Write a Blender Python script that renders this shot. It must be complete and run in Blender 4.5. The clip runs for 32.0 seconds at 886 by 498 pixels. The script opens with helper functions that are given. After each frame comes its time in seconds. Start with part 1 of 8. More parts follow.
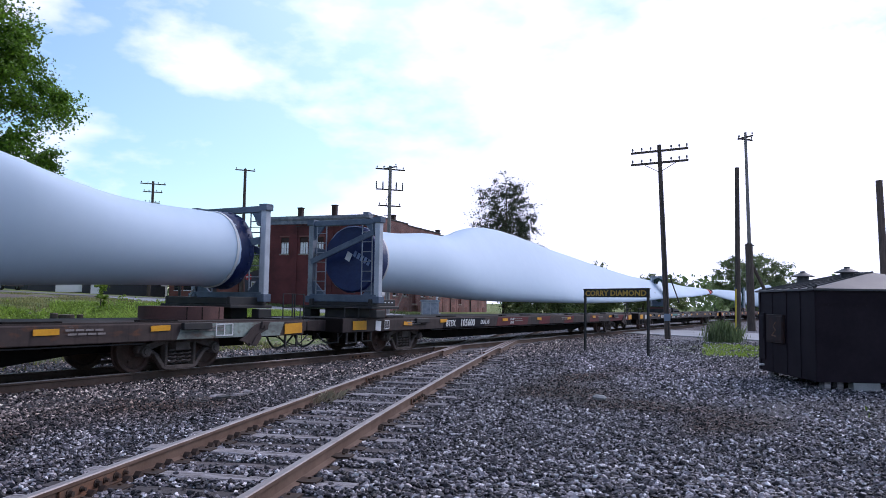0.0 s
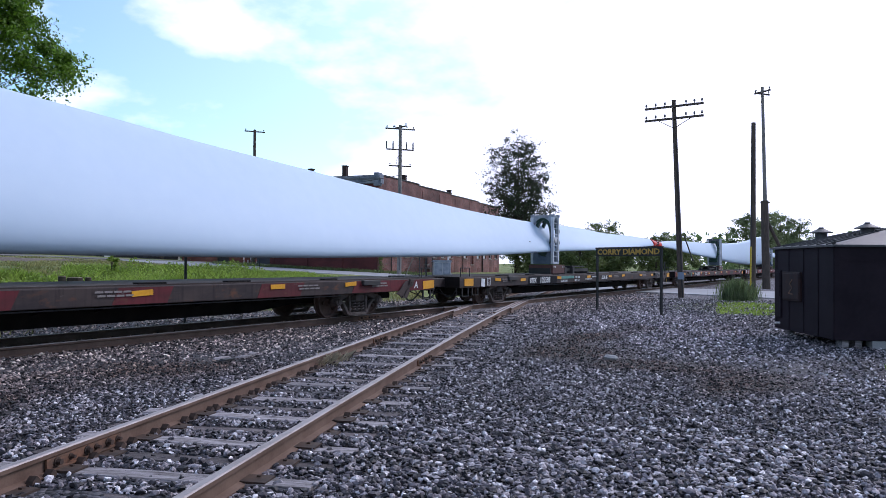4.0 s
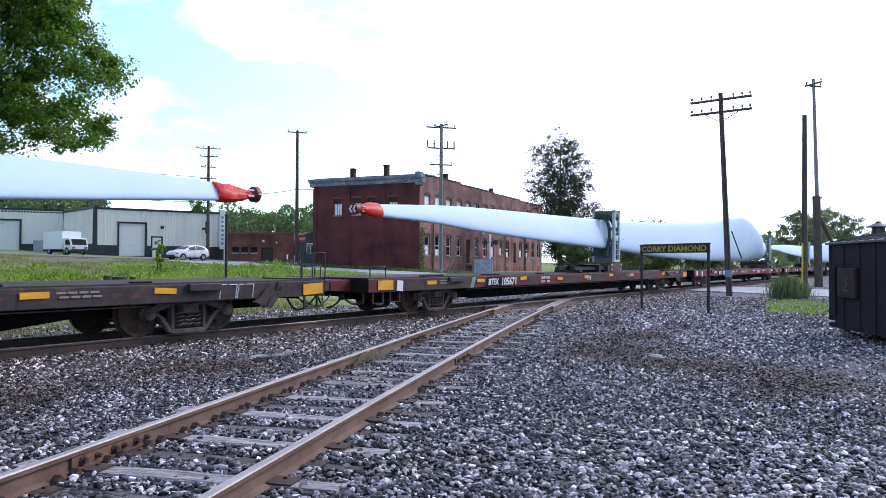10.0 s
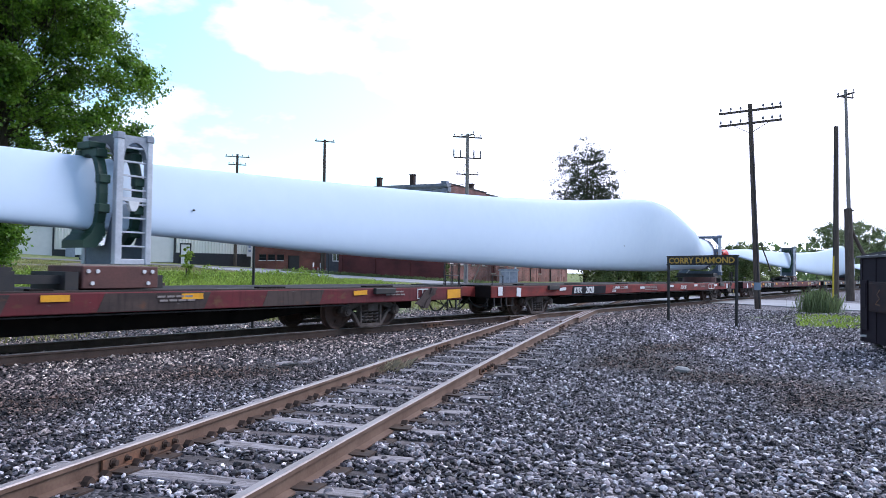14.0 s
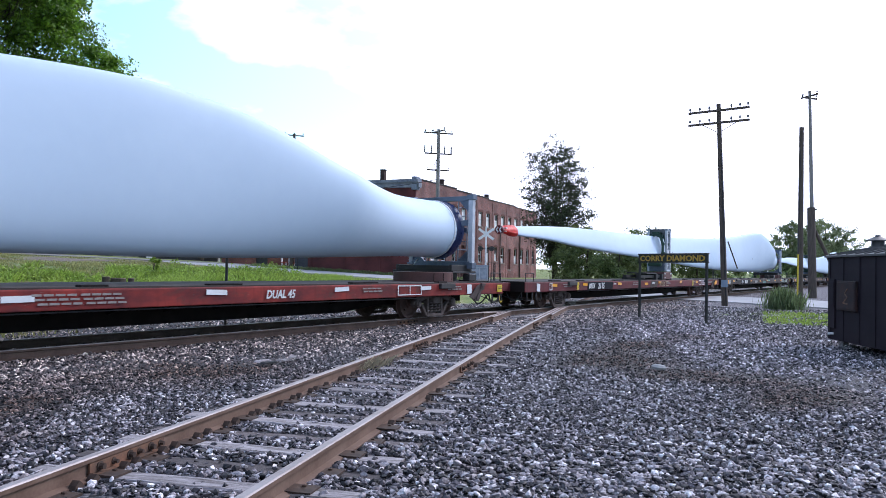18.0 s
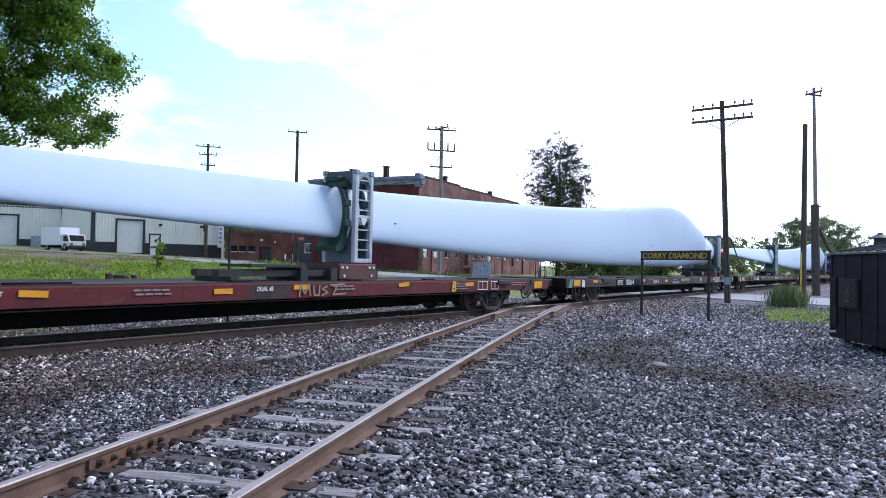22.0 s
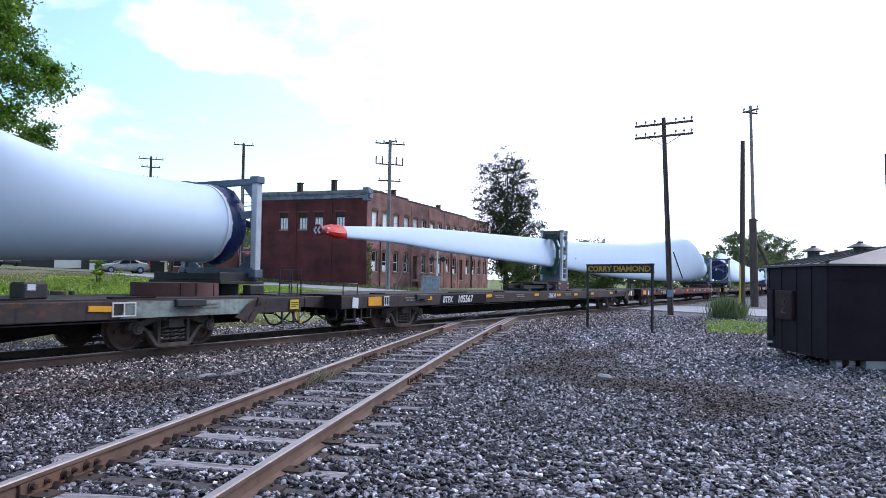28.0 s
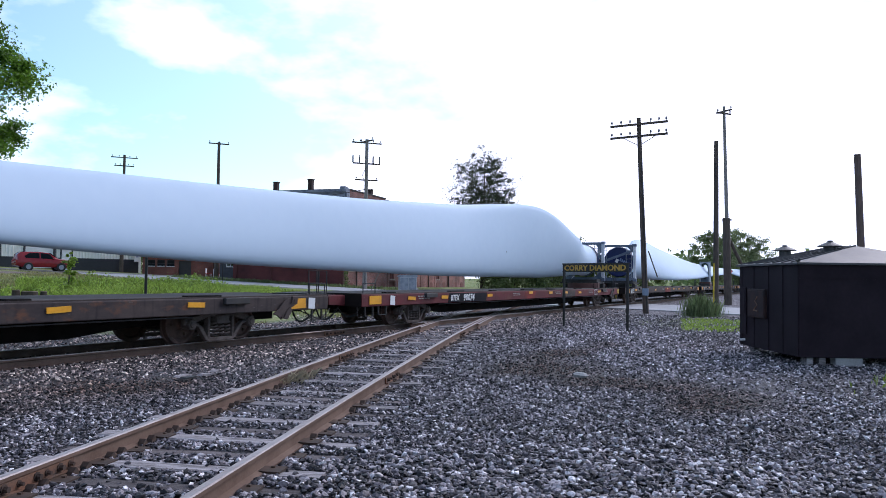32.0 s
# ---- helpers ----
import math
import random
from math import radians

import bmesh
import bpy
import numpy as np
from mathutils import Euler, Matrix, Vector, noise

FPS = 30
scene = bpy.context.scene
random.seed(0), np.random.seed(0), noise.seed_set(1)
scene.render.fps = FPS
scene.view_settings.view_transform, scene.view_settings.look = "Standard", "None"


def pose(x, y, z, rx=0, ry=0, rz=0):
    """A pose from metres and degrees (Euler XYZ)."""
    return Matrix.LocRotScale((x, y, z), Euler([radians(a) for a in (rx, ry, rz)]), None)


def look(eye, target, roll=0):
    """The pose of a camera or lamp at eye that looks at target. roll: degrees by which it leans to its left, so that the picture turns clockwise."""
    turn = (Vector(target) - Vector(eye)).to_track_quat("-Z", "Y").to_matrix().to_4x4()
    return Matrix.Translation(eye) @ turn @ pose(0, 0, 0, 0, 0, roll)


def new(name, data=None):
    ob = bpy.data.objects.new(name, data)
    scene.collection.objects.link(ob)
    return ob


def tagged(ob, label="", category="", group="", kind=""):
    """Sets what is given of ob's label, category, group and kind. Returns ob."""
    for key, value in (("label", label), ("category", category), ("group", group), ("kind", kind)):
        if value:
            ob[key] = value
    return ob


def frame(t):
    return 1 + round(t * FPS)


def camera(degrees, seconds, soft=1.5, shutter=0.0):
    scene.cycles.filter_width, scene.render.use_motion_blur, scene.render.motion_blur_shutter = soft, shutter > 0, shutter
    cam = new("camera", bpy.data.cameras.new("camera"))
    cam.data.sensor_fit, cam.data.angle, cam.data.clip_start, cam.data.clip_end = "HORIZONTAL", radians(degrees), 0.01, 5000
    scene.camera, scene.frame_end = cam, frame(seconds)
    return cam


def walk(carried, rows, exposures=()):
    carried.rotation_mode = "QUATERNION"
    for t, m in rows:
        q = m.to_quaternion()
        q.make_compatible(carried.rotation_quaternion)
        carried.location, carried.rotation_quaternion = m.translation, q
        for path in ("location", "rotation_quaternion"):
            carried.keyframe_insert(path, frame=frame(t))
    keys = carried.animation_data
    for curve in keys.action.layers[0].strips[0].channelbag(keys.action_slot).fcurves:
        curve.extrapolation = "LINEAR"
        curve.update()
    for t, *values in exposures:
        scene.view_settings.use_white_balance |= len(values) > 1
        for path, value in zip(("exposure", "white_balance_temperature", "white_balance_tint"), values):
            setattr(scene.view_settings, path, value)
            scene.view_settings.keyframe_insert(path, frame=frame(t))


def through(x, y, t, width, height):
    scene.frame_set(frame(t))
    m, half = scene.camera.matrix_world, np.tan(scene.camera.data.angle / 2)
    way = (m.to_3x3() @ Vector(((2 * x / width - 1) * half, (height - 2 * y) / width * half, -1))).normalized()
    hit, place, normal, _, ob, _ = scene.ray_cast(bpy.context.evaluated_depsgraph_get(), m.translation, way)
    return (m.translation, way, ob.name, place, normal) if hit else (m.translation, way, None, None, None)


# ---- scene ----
# camera
cam = camera(60.5, 32.0, 0.3, 0.12)
PATH = [
    (0.0, pose(-0.640, -0.188, 1.612, 94.06, -0.89, -60.86)),
    (0.5, pose(-0.647, -0.194, 1.612, 94.00, -0.78, -59.86)),
    (1.0, pose(-0.644, -0.189, 1.618, 93.88, -0.78, -59.08)),
    (1.5, pose(-0.640, -0.172, 1.619, 93.74, -0.89, -58.60)),
    (2.0, pose(-0.646, -0.154, 1.618, 93.55, -1.00, -59.11)),
    (2.5, pose(-0.640, -0.113, 1.607, 93.33, -0.99, -59.84)),
    (3.0, pose(-0.564, -0.081, 1.586, 91.04, -0.85, -60.74)),
    (3.5, pose(-0.415, -0.120, 1.601, 90.86, -0.52, -60.48)),
    (5.5, pose(-0.096, -0.042, 1.572, 92.24, -1.10, -57.80)),
    (6.0, pose(-0.033, -0.030, 1.569, 91.77, -0.58, -58.52)),
    (6.5, pose(-0.006, -0.016, 1.559, 91.44, -0.26, -59.13)),
    (7.0, pose(-0.020, -0.024, 1.562, 91.56, -0.26, -59.29)),
    (7.5, pose(-0.008, -0.009, 1.555, 91.58, -0.18, -58.99)),
    (8.0, pose(0.001, 0.005, 1.556, 91.30, -0.33, -58.52)),
    (8.5, pose(0.006, 0.009, 1.544, 91.07, -0.27, -58.02)),
    (9.0, pose(0.000, 0.000, 1.555, 90.74, -0.30, -57.70)),
    (9.5, pose(-0.011, -0.010, 1.552, 90.83, -0.35, -57.30)),
    (10.0, pose(-0.028, -0.042, 1.553, 91.02, -0.20, -56.66)),
    (10.5, pose(-0.030, -0.036, 1.551, 91.12, -0.23, -56.15)),
    (11.0, pose(-0.040, -0.050, 1.556, 91.19, -0.28, -55.62)),
    (11.5, pose(-0.040, -0.065, 1.557, 91.21, -0.32, -55.32)),
    (12.0, pose(-0.043, -0.049, 1.558, 91.38, -0.43, -55.16)),
    (12.5, pose(-0.062, -0.064, 1.562, 91.63, -0.51, -55.04)),
    (13.0, pose(-0.059, -0.067, 1.554, 91.87, -0.54, -54.86)),
    (13.5, pose(-0.059, -0.060, 1.550, 91.83, -0.70, -54.70)),
    (14.0, pose(-0.062, -0.061, 1.554, 91.71, -0.80, -54.77)),
    (14.5, pose(-0.055, -0.059, 1.558, 91.44, -0.93, -55.10)),
    (16.5, pose(-0.033, -0.042, 1.544, 91.42, -0.88, -56.48)),
    (17.0, pose(-0.038, -0.015, 1.550, 91.31, -0.98, -56.73)),
    (17.5, pose(-0.083, 0.060, 1.570, 91.31, -0.93, -57.00)),
    (18.0, pose(-0.167, 0.111, 1.595, 91.39, -1.07, -57.20)),
    (18.5, pose(-0.204, 0.091, 1.603, 91.24, -1.28, -56.57)),
    (19.0, pose(-0.197, 0.072, 1.611, 90.97, -1.10, -55.91)),
    (19.5, pose(-0.191, 0.080, 1.610, 90.71, -1.14, -55.98)),
    (20.0, pose(-0.176, 0.071, 1.608, 90.59, -1.13, -55.98)),
    (20.5, pose(-0.182, 0.063, 1.609, 90.60, -1.14, -56.21)),
    (21.0, pose(-0.182, 0.066, 1.605, 90.74, -1.11, -56.27)),
    (21.5, pose(-0.160, 0.090, 1.605, 90.85, -1.25, -56.50)),
    (22.0, pose(-0.157, 0.063, 1.607, 91.14, -1.13, -56.93)),
    (22.5, pose(-0.159, 0.080, 1.609, 91.39, -1.18, -57.38)),
    (23.0, pose(-0.156, 0.065, 1.607, 91.60, -1.07, -57.64)),
    (23.5, pose(-0.169, 0.044, 1.614, 91.78, -1.10, -57.67)),
    (24.0, pose(-0.187, 0.013, 1.616, 91.89, -0.91, -57.58)),
    (24.5, pose(-0.206, 0.011, 1.613, 91.90, -0.83, -57.36)),
    (26.5, pose(-0.182, -0.008, 1.614, 92.01, -0.59, -59.26)),
    (27.0, pose(-0.155, 0.053, 1.619, 92.14, -0.80, -59.86)),
    (27.5, pose(-0.160, 0.038, 1.611, 92.23, -0.75, -60.28)),
    (28.0, pose(-0.148, 0.041, 1.614, 92.24, -0.86, -60.78)),
    (28.5, pose(-0.148, 0.008, 1.618, 92.24, -0.86, -61.26)),
    (29.0, pose(-0.172, 0.014, 1.622, 92.06, -0.93, -61.85)),
    (29.5, pose(-0.145, 0.031, 1.621, 92.06, -1.00, -62.34)),
    (30.0, pose(-0.164, 0.036, 1.622, 92.10, -1.02, -62.65)),
    (30.5, pose(-0.170, 0.024, 1.615, 92.11, -0.94, -62.66)),
    (31.0, pose(-0.184, 0.017, 1.622, 92.16, -0.85, -62.70)),
    (31.5, pose(-0.136, 0.041, 1.616, 92.19, -0.82, -62.59)),
    (32.0, pose(-0.173, 0.025, 1.617, 92.21, -0.73, -62.50)),
]
walk(cam, PATH, [(t, e + 0.22, 5850, 27 - min(4.0, t * 0.4)) for t, e in ((0.0, -0.68), (3.0, -0.64), (6.0, -0.44), (8.0, -0.32), (9.5, -0.08), (19.0, -0.06), (21.0, -0.12), (24.0, -0.22), (28.0, -0.2), (30.5, -0.28), (32.0, -0.46))])

# ---------------------------------------------------------------- sky and sun
def sky():
    w = bpy.data.worlds.new("sky")
    scene.world = w
    w.use_nodes = True
    nt = w.node_tree
    nt.nodes.clear()
    N, L = nt.nodes.new, nt.links.new
    out, bg, add = N("ShaderNodeOutputWorld"), N("ShaderNodeBackground"), N("ShaderNodeMix")
    air = N("ShaderNodeTexSky")
    air.sky_type, air.sun_disc = "NISHITA", False
    air.sun_elevation, air.sun_rotation = radians(38), radians(62)
    air.air_density, air.dust_density = 1.0, 0.8
    co, mp = N("ShaderNodeTexCoord"), N("ShaderNodeMapping")
    mp.inputs["Scale"].default_value = (1.0, 1.0, 2.1)
    mp.inputs["Location"].default_value = (1.3, 4.2, 0.9)
    n1, n2 = N("ShaderNodeTexNoise"), N("ShaderNodeTexNoise")
    n1.inputs["Scale"].default_value, n1.inputs["Detail"].default_value, n1.inputs["Roughness"].default_value = 5.2, 9, 0.52
    n2.inputs["Scale"].default_value, n2.inputs["Detail"].default_value = 1.1, 3
    # thin haze grows towards the sun's side, where the cover closes
    dot = N("ShaderNodeVectorMath")
    dot.operation = "DOT_PRODUCT"
    dot.inputs[1].default_value = (0.98, 0.19, 0.0)
    grow = N("ShaderNodeMapRange")
    grow.inputs["From Min"].default_value, grow.inputs["From Max"].default_value = 0.85, 0.985
    grow.inputs["To Min"].default_value, grow.inputs["To Max"].default_value = -0.055, 0.24
    s1, s2 = N("ShaderNodeMath"), N("ShaderNodeMath")
    ramp = N("ShaderNodeValToRGB")
    ramp.color_ramp.elements[0].position, ramp.color_ramp.elements[1].position = 0.475, 0.60
    L(co.outputs["Generated"], mp.inputs["Vector"])
    L(mp.outputs[0], n1.inputs["Vector"])
    L(mp.outputs[0], n2.inputs["Vector"])
    L(co.outputs["Generated"], dot.inputs[0])
    L(dot.outputs["Value"], grow.inputs["Value"])
    s1.operation, s2.operation = "MULTIPLY_ADD", "ADD"
    s1.inputs[1].default_value = 0.36
    L(n2.outputs["Fac"], s1.inputs[0])
    half = N("ShaderNodeMath")
    half.operation = "MULTIPLY"
    half.inputs[1].default_value = 0.68
    L(n1.outputs["Fac"], half.inputs[0])
    L(half.outputs[0], s1.inputs[2])
    L(s1.outputs[0], s2.inputs[0])
    L(grow.outputs[0], s2.inputs[1])
    L(s2.outputs[0], ramp.inputs["Fac"])
    blue = N("ShaderNodeMix")
    blue.data_type = "RGBA"
    blue.blend_type = "MULTIPLY"
    blue.inputs[0].default_value = 1.0
    blue.inputs[7].default_value = (SKY_GAIN * 0.80, SKY_GAIN * 1.06, SKY_GAIN * 1.02, 1)
    L(air.outputs[0], blue.inputs[6])
    add.data_type = "RGBA"
    L(ramp.outputs["Color"], add.inputs[0])
    L(blue.outputs[2], add.inputs[6])
    add.inputs[7].default_value = (CLOUD * 0.92, CLOUD * 0.98, CLOUD * 1.07, 1)
    L(add.outputs[2], bg.inputs["Color"])
    bg.inputs["Strength"].default_value = 0.1
    L(bg.outputs[0], out.inputs["Surface"])


SKY_GAIN, CLOUD = 1.45, 18.0
sky()
sun = new("sun", bpy.data.lights.new("sun", "SUN"))
sun.data.energy, sun.data.angle, sun.data.color = 2.9, radians(32), (1.0, 0.96, 0.89)
sun.matrix_world = look((60, -32, 53), (0, 0, 0))

# ---------------------------------------------------------------- materials
MATS = {}


def mat(name, a, b=None, rough=0.7, metal=0.0, scale=4.0, fine=60.0, bump=0.0, dist=0.02, spread=0.0, lo=0.35, hi=0.65, through=0.0, stretch=(1, 1, 1), spec=0.5):
    """Two colours mixed by a coarse and a fine noise, with fine relief; spread varies the tone from piece to piece."""
    if name in MATS:
        return MATS[name]
    m = MATS[name] = bpy.data.materials.new(name)
    m.use_nodes = True
    nt = m.node_tree
    N, L = nt.nodes.new, nt.links.new
    p = nt.nodes["Principled BSDF"]
    co, mp = N("ShaderNodeTexCoord"), N("ShaderNodeMapping")
    mp.inputs["Scale"].default_value = stretch
    L(co.outputs["Object"], mp.inputs["Vector"])
    n1, n2 = N("ShaderNodeTexNoise"), N("ShaderNodeTexNoise")
    n1.inputs["Scale"].default_value, n1.inputs["Detail"].default_value = scale, 6
    n2.inputs["Scale"].default_value, n2.inputs["Detail"].default_value = fine, 4
    L(mp.outputs[0], n1.inputs["Vector"])
    L(mp.outputs[0], n2.inputs["Vector"])
    mixf = N("ShaderNodeMath")
    mixf.operation = "MULTIPLY_ADD"
    mixf.inputs[1].default_value = 0.35
    sc = N("ShaderNodeMath")
    sc.operation = "MULTIPLY"
    sc.inputs[1].default_value = 0.65
    L(n1.outputs["Fac"], sc.inputs[0])
    L(n2.outputs["Fac"], mixf.inputs[0])
    L(sc.outputs[0], mixf.inputs[2])
    mr = N("ShaderNodeMapRange")
    mr.inputs["From Min"].default_value, mr.inputs["From Max"].default_value = lo, hi
    L(mixf.outputs[0], mr.inputs["Value"])
    mix = N("ShaderNodeMix")
    mix.data_type = "RGBA"
    mix.inputs[6].default_value = (*a, 1)
    mix.inputs[7].default_value = (*(b or [c * 0.75 for c in a]), 1)
    L(mr.outputs[0], mix.inputs[0])
    col = mix.outputs[2]
    if spread:
        g = N("ShaderNodeNewGeometry") if spread > 0 else N("ShaderNodeObjectInfo")
        v = N("ShaderNodeMapRange")
        v.inputs["To Min"].default_value, v.inputs["To Max"].default_value = 1 - abs(spread), 1 + abs(spread)
        L(g.outputs["Random Per Island" if spread > 0 else "Random"], v.inputs["Value"])
        mu = N("ShaderNodeMix")
        mu.data_type, mu.blend_type = "RGBA", "MULTIPLY"
        mu.inputs[0].default_value = 1
        L(col, mu.inputs[6])
        L(v.outputs[0], mu.inputs[7])
        col = mu.outputs[2]
    L(col, p.inputs["Base Color"])
    p.inputs["Metallic"].default_value = metal
    p.inputs["Specular IOR Level"].default_value = spec
    rr = N("ShaderNodeMapRange")
    rr.inputs["To Min"].default_value, rr.inputs["To Max"].default_value = max(0.03, rough - 0.1), min(1, rough + 0.1)
    L(n2.outputs["Fac"], rr.inputs["Value"])
    L(rr.outputs[0], p.inputs["Roughness"])
    if bump:
        bp = N("ShaderNodeBump")
        bp.inputs["Strength"].default_value, bp.inputs["Distance"].default_value = bump, dist
        L(mixf.outputs[0], bp.inputs["Height"])
        L(bp.outputs[0], p.inputs["Normal"])
    if through:
        tr, ms = N("ShaderNodeBsdfTranslucent"), N("ShaderNodeMixShader")
        L(col, tr.inputs["Color"])
        ms.inputs[0].default_value = through
        L(p.outputs[0], ms.inputs[1])
        L(tr.outputs[0], ms.inputs[2])
        L(ms.outputs[0], nt.nodes["Material Output"].inputs["Surface"])
    return m


def glass_mat():
    m = bpy.data.materials.new("window_glass")
    m.use_nodes = True
    p = m.node_tree.nodes["Principled BSDF"]
    p.inputs["Base Color"].default_value = (0.02, 0.022, 0.026, 1)
    p.inputs["Roughness"].default_value, p.inputs["Metallic"].default_value = 0.06, 0.0
    p.inputs["Specular IOR Level"].default_value = 1.0
    p.inputs["Coat Weight"].default_value, p.inputs["Coat Roughness"].default_value = 0.25, 0.03
    return m


def brick_mat(name, a, b, mortar, s=1.0, rough=0.85):
    """Courses of 0.075 m with joints, in the wall's own plane (local x along, z up)."""
    m = bpy.data.materials.new(name)
    m.use_nodes = True
    nt = m.node_tree
    N, L = nt.nodes.new, nt.links.new
    p = nt.nodes["Principled BSDF"]
    co, sep, com = N("ShaderNodeTexCoord"), N("ShaderNodeSeparateXYZ"), N("ShaderNodeCombineXYZ")
    L(co.outputs["Object"], sep.inputs[0])
    sm = N("ShaderNodeMath")
    sm.operation = "ADD"
    L(sep.outputs["X"], sm.inputs[0])
    L(sep.outputs["Y"], sm.inputs[1])
    L(sm.outputs[0], com.inputs["X"])
    L(sep.outputs["Z"], com.inputs["Y"])
    br = N("ShaderNodeTexBrick")
    br.inputs["Scale"].default_value = 1.0
    br.inputs["Brick Width"].default_value, br.inputs["Row Height"].default_value = 0.22 * s, 0.075 * s
    br.inputs["Mortar Size"].default_value = 0.008
    br.inputs["Color1"].default_value, br.inputs["Color2"].default_value, br.inputs["Mortar"].default_value = (*a, 1), (*b, 1), (*mortar, 1)
    L(com.outputs[0], br.inputs["Vector"])
    n = N("ShaderNodeTexNoise")
    n.inputs["Scale"].default_value, n.inputs["Detail"].default_value = 0.55, 8
    L(co.outputs["Object"], n.inputs["Vector"])
    mr = N("ShaderNodeMapRange")
    mr.inputs["From Min"].default_value, mr.inputs["From Max"].default_value = 0.3, 0.7
    mr.inputs["To Min"].default_value, mr.inputs["To Max"].default_value = 0.45, 1.35
    L(n.outputs["Fac"], mr.inputs["Value"])
    mu = N("ShaderNodeMix")
    mu.data_type, mu.blend_type = "RGBA", "MULTIPLY"
    mu.inputs[0].default_value = 1
    L(br.outputs["Color"], mu.inputs[6])
    L(mr.outputs[0], mu.inputs[7])
    L(mu.outputs[2], p.inputs["Base Color"])
    p.inputs["Roughness"].default_value = rough
    bp = N("ShaderNodeBump")
    bp.inputs["Strength"].default_value, bp.inputs["Distance"].default_value = 0.4, 0.01
    bp.invert = True
    L(br.outputs["Fac"], bp.inputs["Height"])
    L(bp.outputs[0], p.inputs["Normal"])
    return m


def ground_mat():
    """Crushed stone near the tracks, worn dirt, and grass on the far bank, parted by a ragged edge."""
    m = bpy.data.materials.new("ground")
    m.use_nodes = True
    nt = m.node_tree
    N, L = nt.nodes.new, nt.links.new
    p = nt.nodes["Principled BSDF"]
    co = N("ShaderNodeTexCoord")
    vor, vc = N("ShaderNodeTexVoronoi"), N("ShaderNodeValToRGB")
    vor.inputs["Scale"].default_value = 26
    L(co.outputs["Object"], vor.inputs["Vector"])
    sepc = N("ShaderNodeSeparateColor")
    L(vor.outputs["Color"], sepc.inputs[0])
    e = vc.color_ramp.elements
    # near-black cells paint the shade in the gaps between loose stones
    e[0].color, e[1].color = (0.006, 0.0055, 0.0065, 1), (0.13, 0.12, 0.13, 1)
    e[0].position, e[1].position = 0.25, 1.0
    L(sepc.outputs[0], vc.inputs["Fac"])
    big, dirt = N("ShaderNodeTexNoise"), N("ShaderNodeMix")
    big.inputs["Scale"].default_value, big.inputs["Detail"].default_value = 0.35, 7
    L(co.outputs["Object"], big.inputs["Vector"])
    dirt.data_type = "RGBA"
    dirt.inputs[7].default_value = (0.065, 0.055, 0.047, 1)
    half = N("ShaderNodeMath")
    half.operation = "MULTIPLY"
    half.inputs[1].default_value = 0.8
    L(dirt_patches(nt, co), half.inputs[0])
    L(half.outputs[0], dirt.inputs[0])
    # lightened towards the street, where sparse stones would bare the painted gap shade
    sepx, out_x, pale = N("ShaderNodeSeparateXYZ"), N("ShaderNodeMapRange"), N("ShaderNodeMix")
    L(co.outputs["Object"], sepx.inputs[0])
    out_x.inputs["From Min"].default_value, out_x.inputs["From Max"].default_value = 12.0, 20.0
    L(sepx.outputs["X"], out_x.inputs["Value"])
    pale.data_type, pale.blend_type = "RGBA", "MULTIPLY"
    pale.inputs[7].default_value = (2.6, 2.6, 2.6, 1)
    L(out_x.outputs[0], pale.inputs[0])
    L(vc.outputs["Color"], pale.inputs[6])
    L(pale.outputs[2], dirt.inputs[6])
    # grass
    gn, gf, gc = N("ShaderNodeTexNoise"), N("ShaderNodeTexNoise"), N("ShaderNodeValToRGB")
    gn.inputs["Scale"].default_value, gn.inputs["Detail"].default_value = 0.5, 9
    gf.inputs["Scale"].default_value = 5
    L(co.outputs["Object"], gn.inputs["Vector"])
    L(co.outputs["Object"], gf.inputs["Vector"])
    ga = N("ShaderNodeMath")
    ga.operation = "MULTIPLY_ADD"
    ga.inputs[1].default_value = 0.4
    gs = N("ShaderNodeMath")
    gs.operation = "MULTIPLY"
    gs.inputs[1].default_value = 0.6
    L(gn.outputs["Fac"], gs.inputs[0])
    L(gf.outputs["Fac"], ga.inputs[0])
    L(gs.outputs[0], ga.inputs[2])
    L(ga.outputs[0], gc.inputs["Fac"])
    g = gc.color_ramp.elements
    g[0].color, g[1].color = (0.12, 0.165, 0.04, 1), (0.34, 0.29, 0.15, 1)
    g[0].position, g[1].position = 0.38, 0.66
    mid = gc.color_ramp.elements.new(0.52)
    mid.color = (0.19, 0.24, 0.055, 1)
    # where: y beyond the far shoulder, and a patch by the short poles
    sep = N("ShaderNodeSeparateXYZ")
    L(co.outputs["Object"], sep.inputs[0])
    yn = N("ShaderNodeMath")
    yn.operation = "MULTIPLY_ADD"
    yn.inputs[1].default_value = 5.0
    L(big.outputs["Fac"], yn.inputs[0])
    L(sep.outputs["Y"], yn.inputs[2])
    yr = N("ShaderNodeMapRange")
    yr.inputs["From Min"].default_value, yr.inputs["From Max"].default_value = 19.6, 20.8
    L(yn.outputs[0], yr.inputs["Value"])
    ds = N("ShaderNodeVectorMath")
    ds.operation = "DISTANCE"
    ds.inputs[1].default_value = (30.5, 4.2, 0)
    L(co.outputs["Object"], ds.inputs[0])
    dn = N("ShaderNodeMath")
    dn.operation = "MULTIPLY_ADD"
    dn.inputs[1].default_value = -3.0
    L(gf.outputs["Fac"], dn.inputs[0])
    L(ds.outputs["Value"], dn.inputs[2])
    dm = N("ShaderNodeMapRange")
    dm.inputs["From Min"].default_value, dm.inputs["From Max"].default_value = 2.0, 1.2
    L(dn.outputs[0], dm.inputs["Value"])
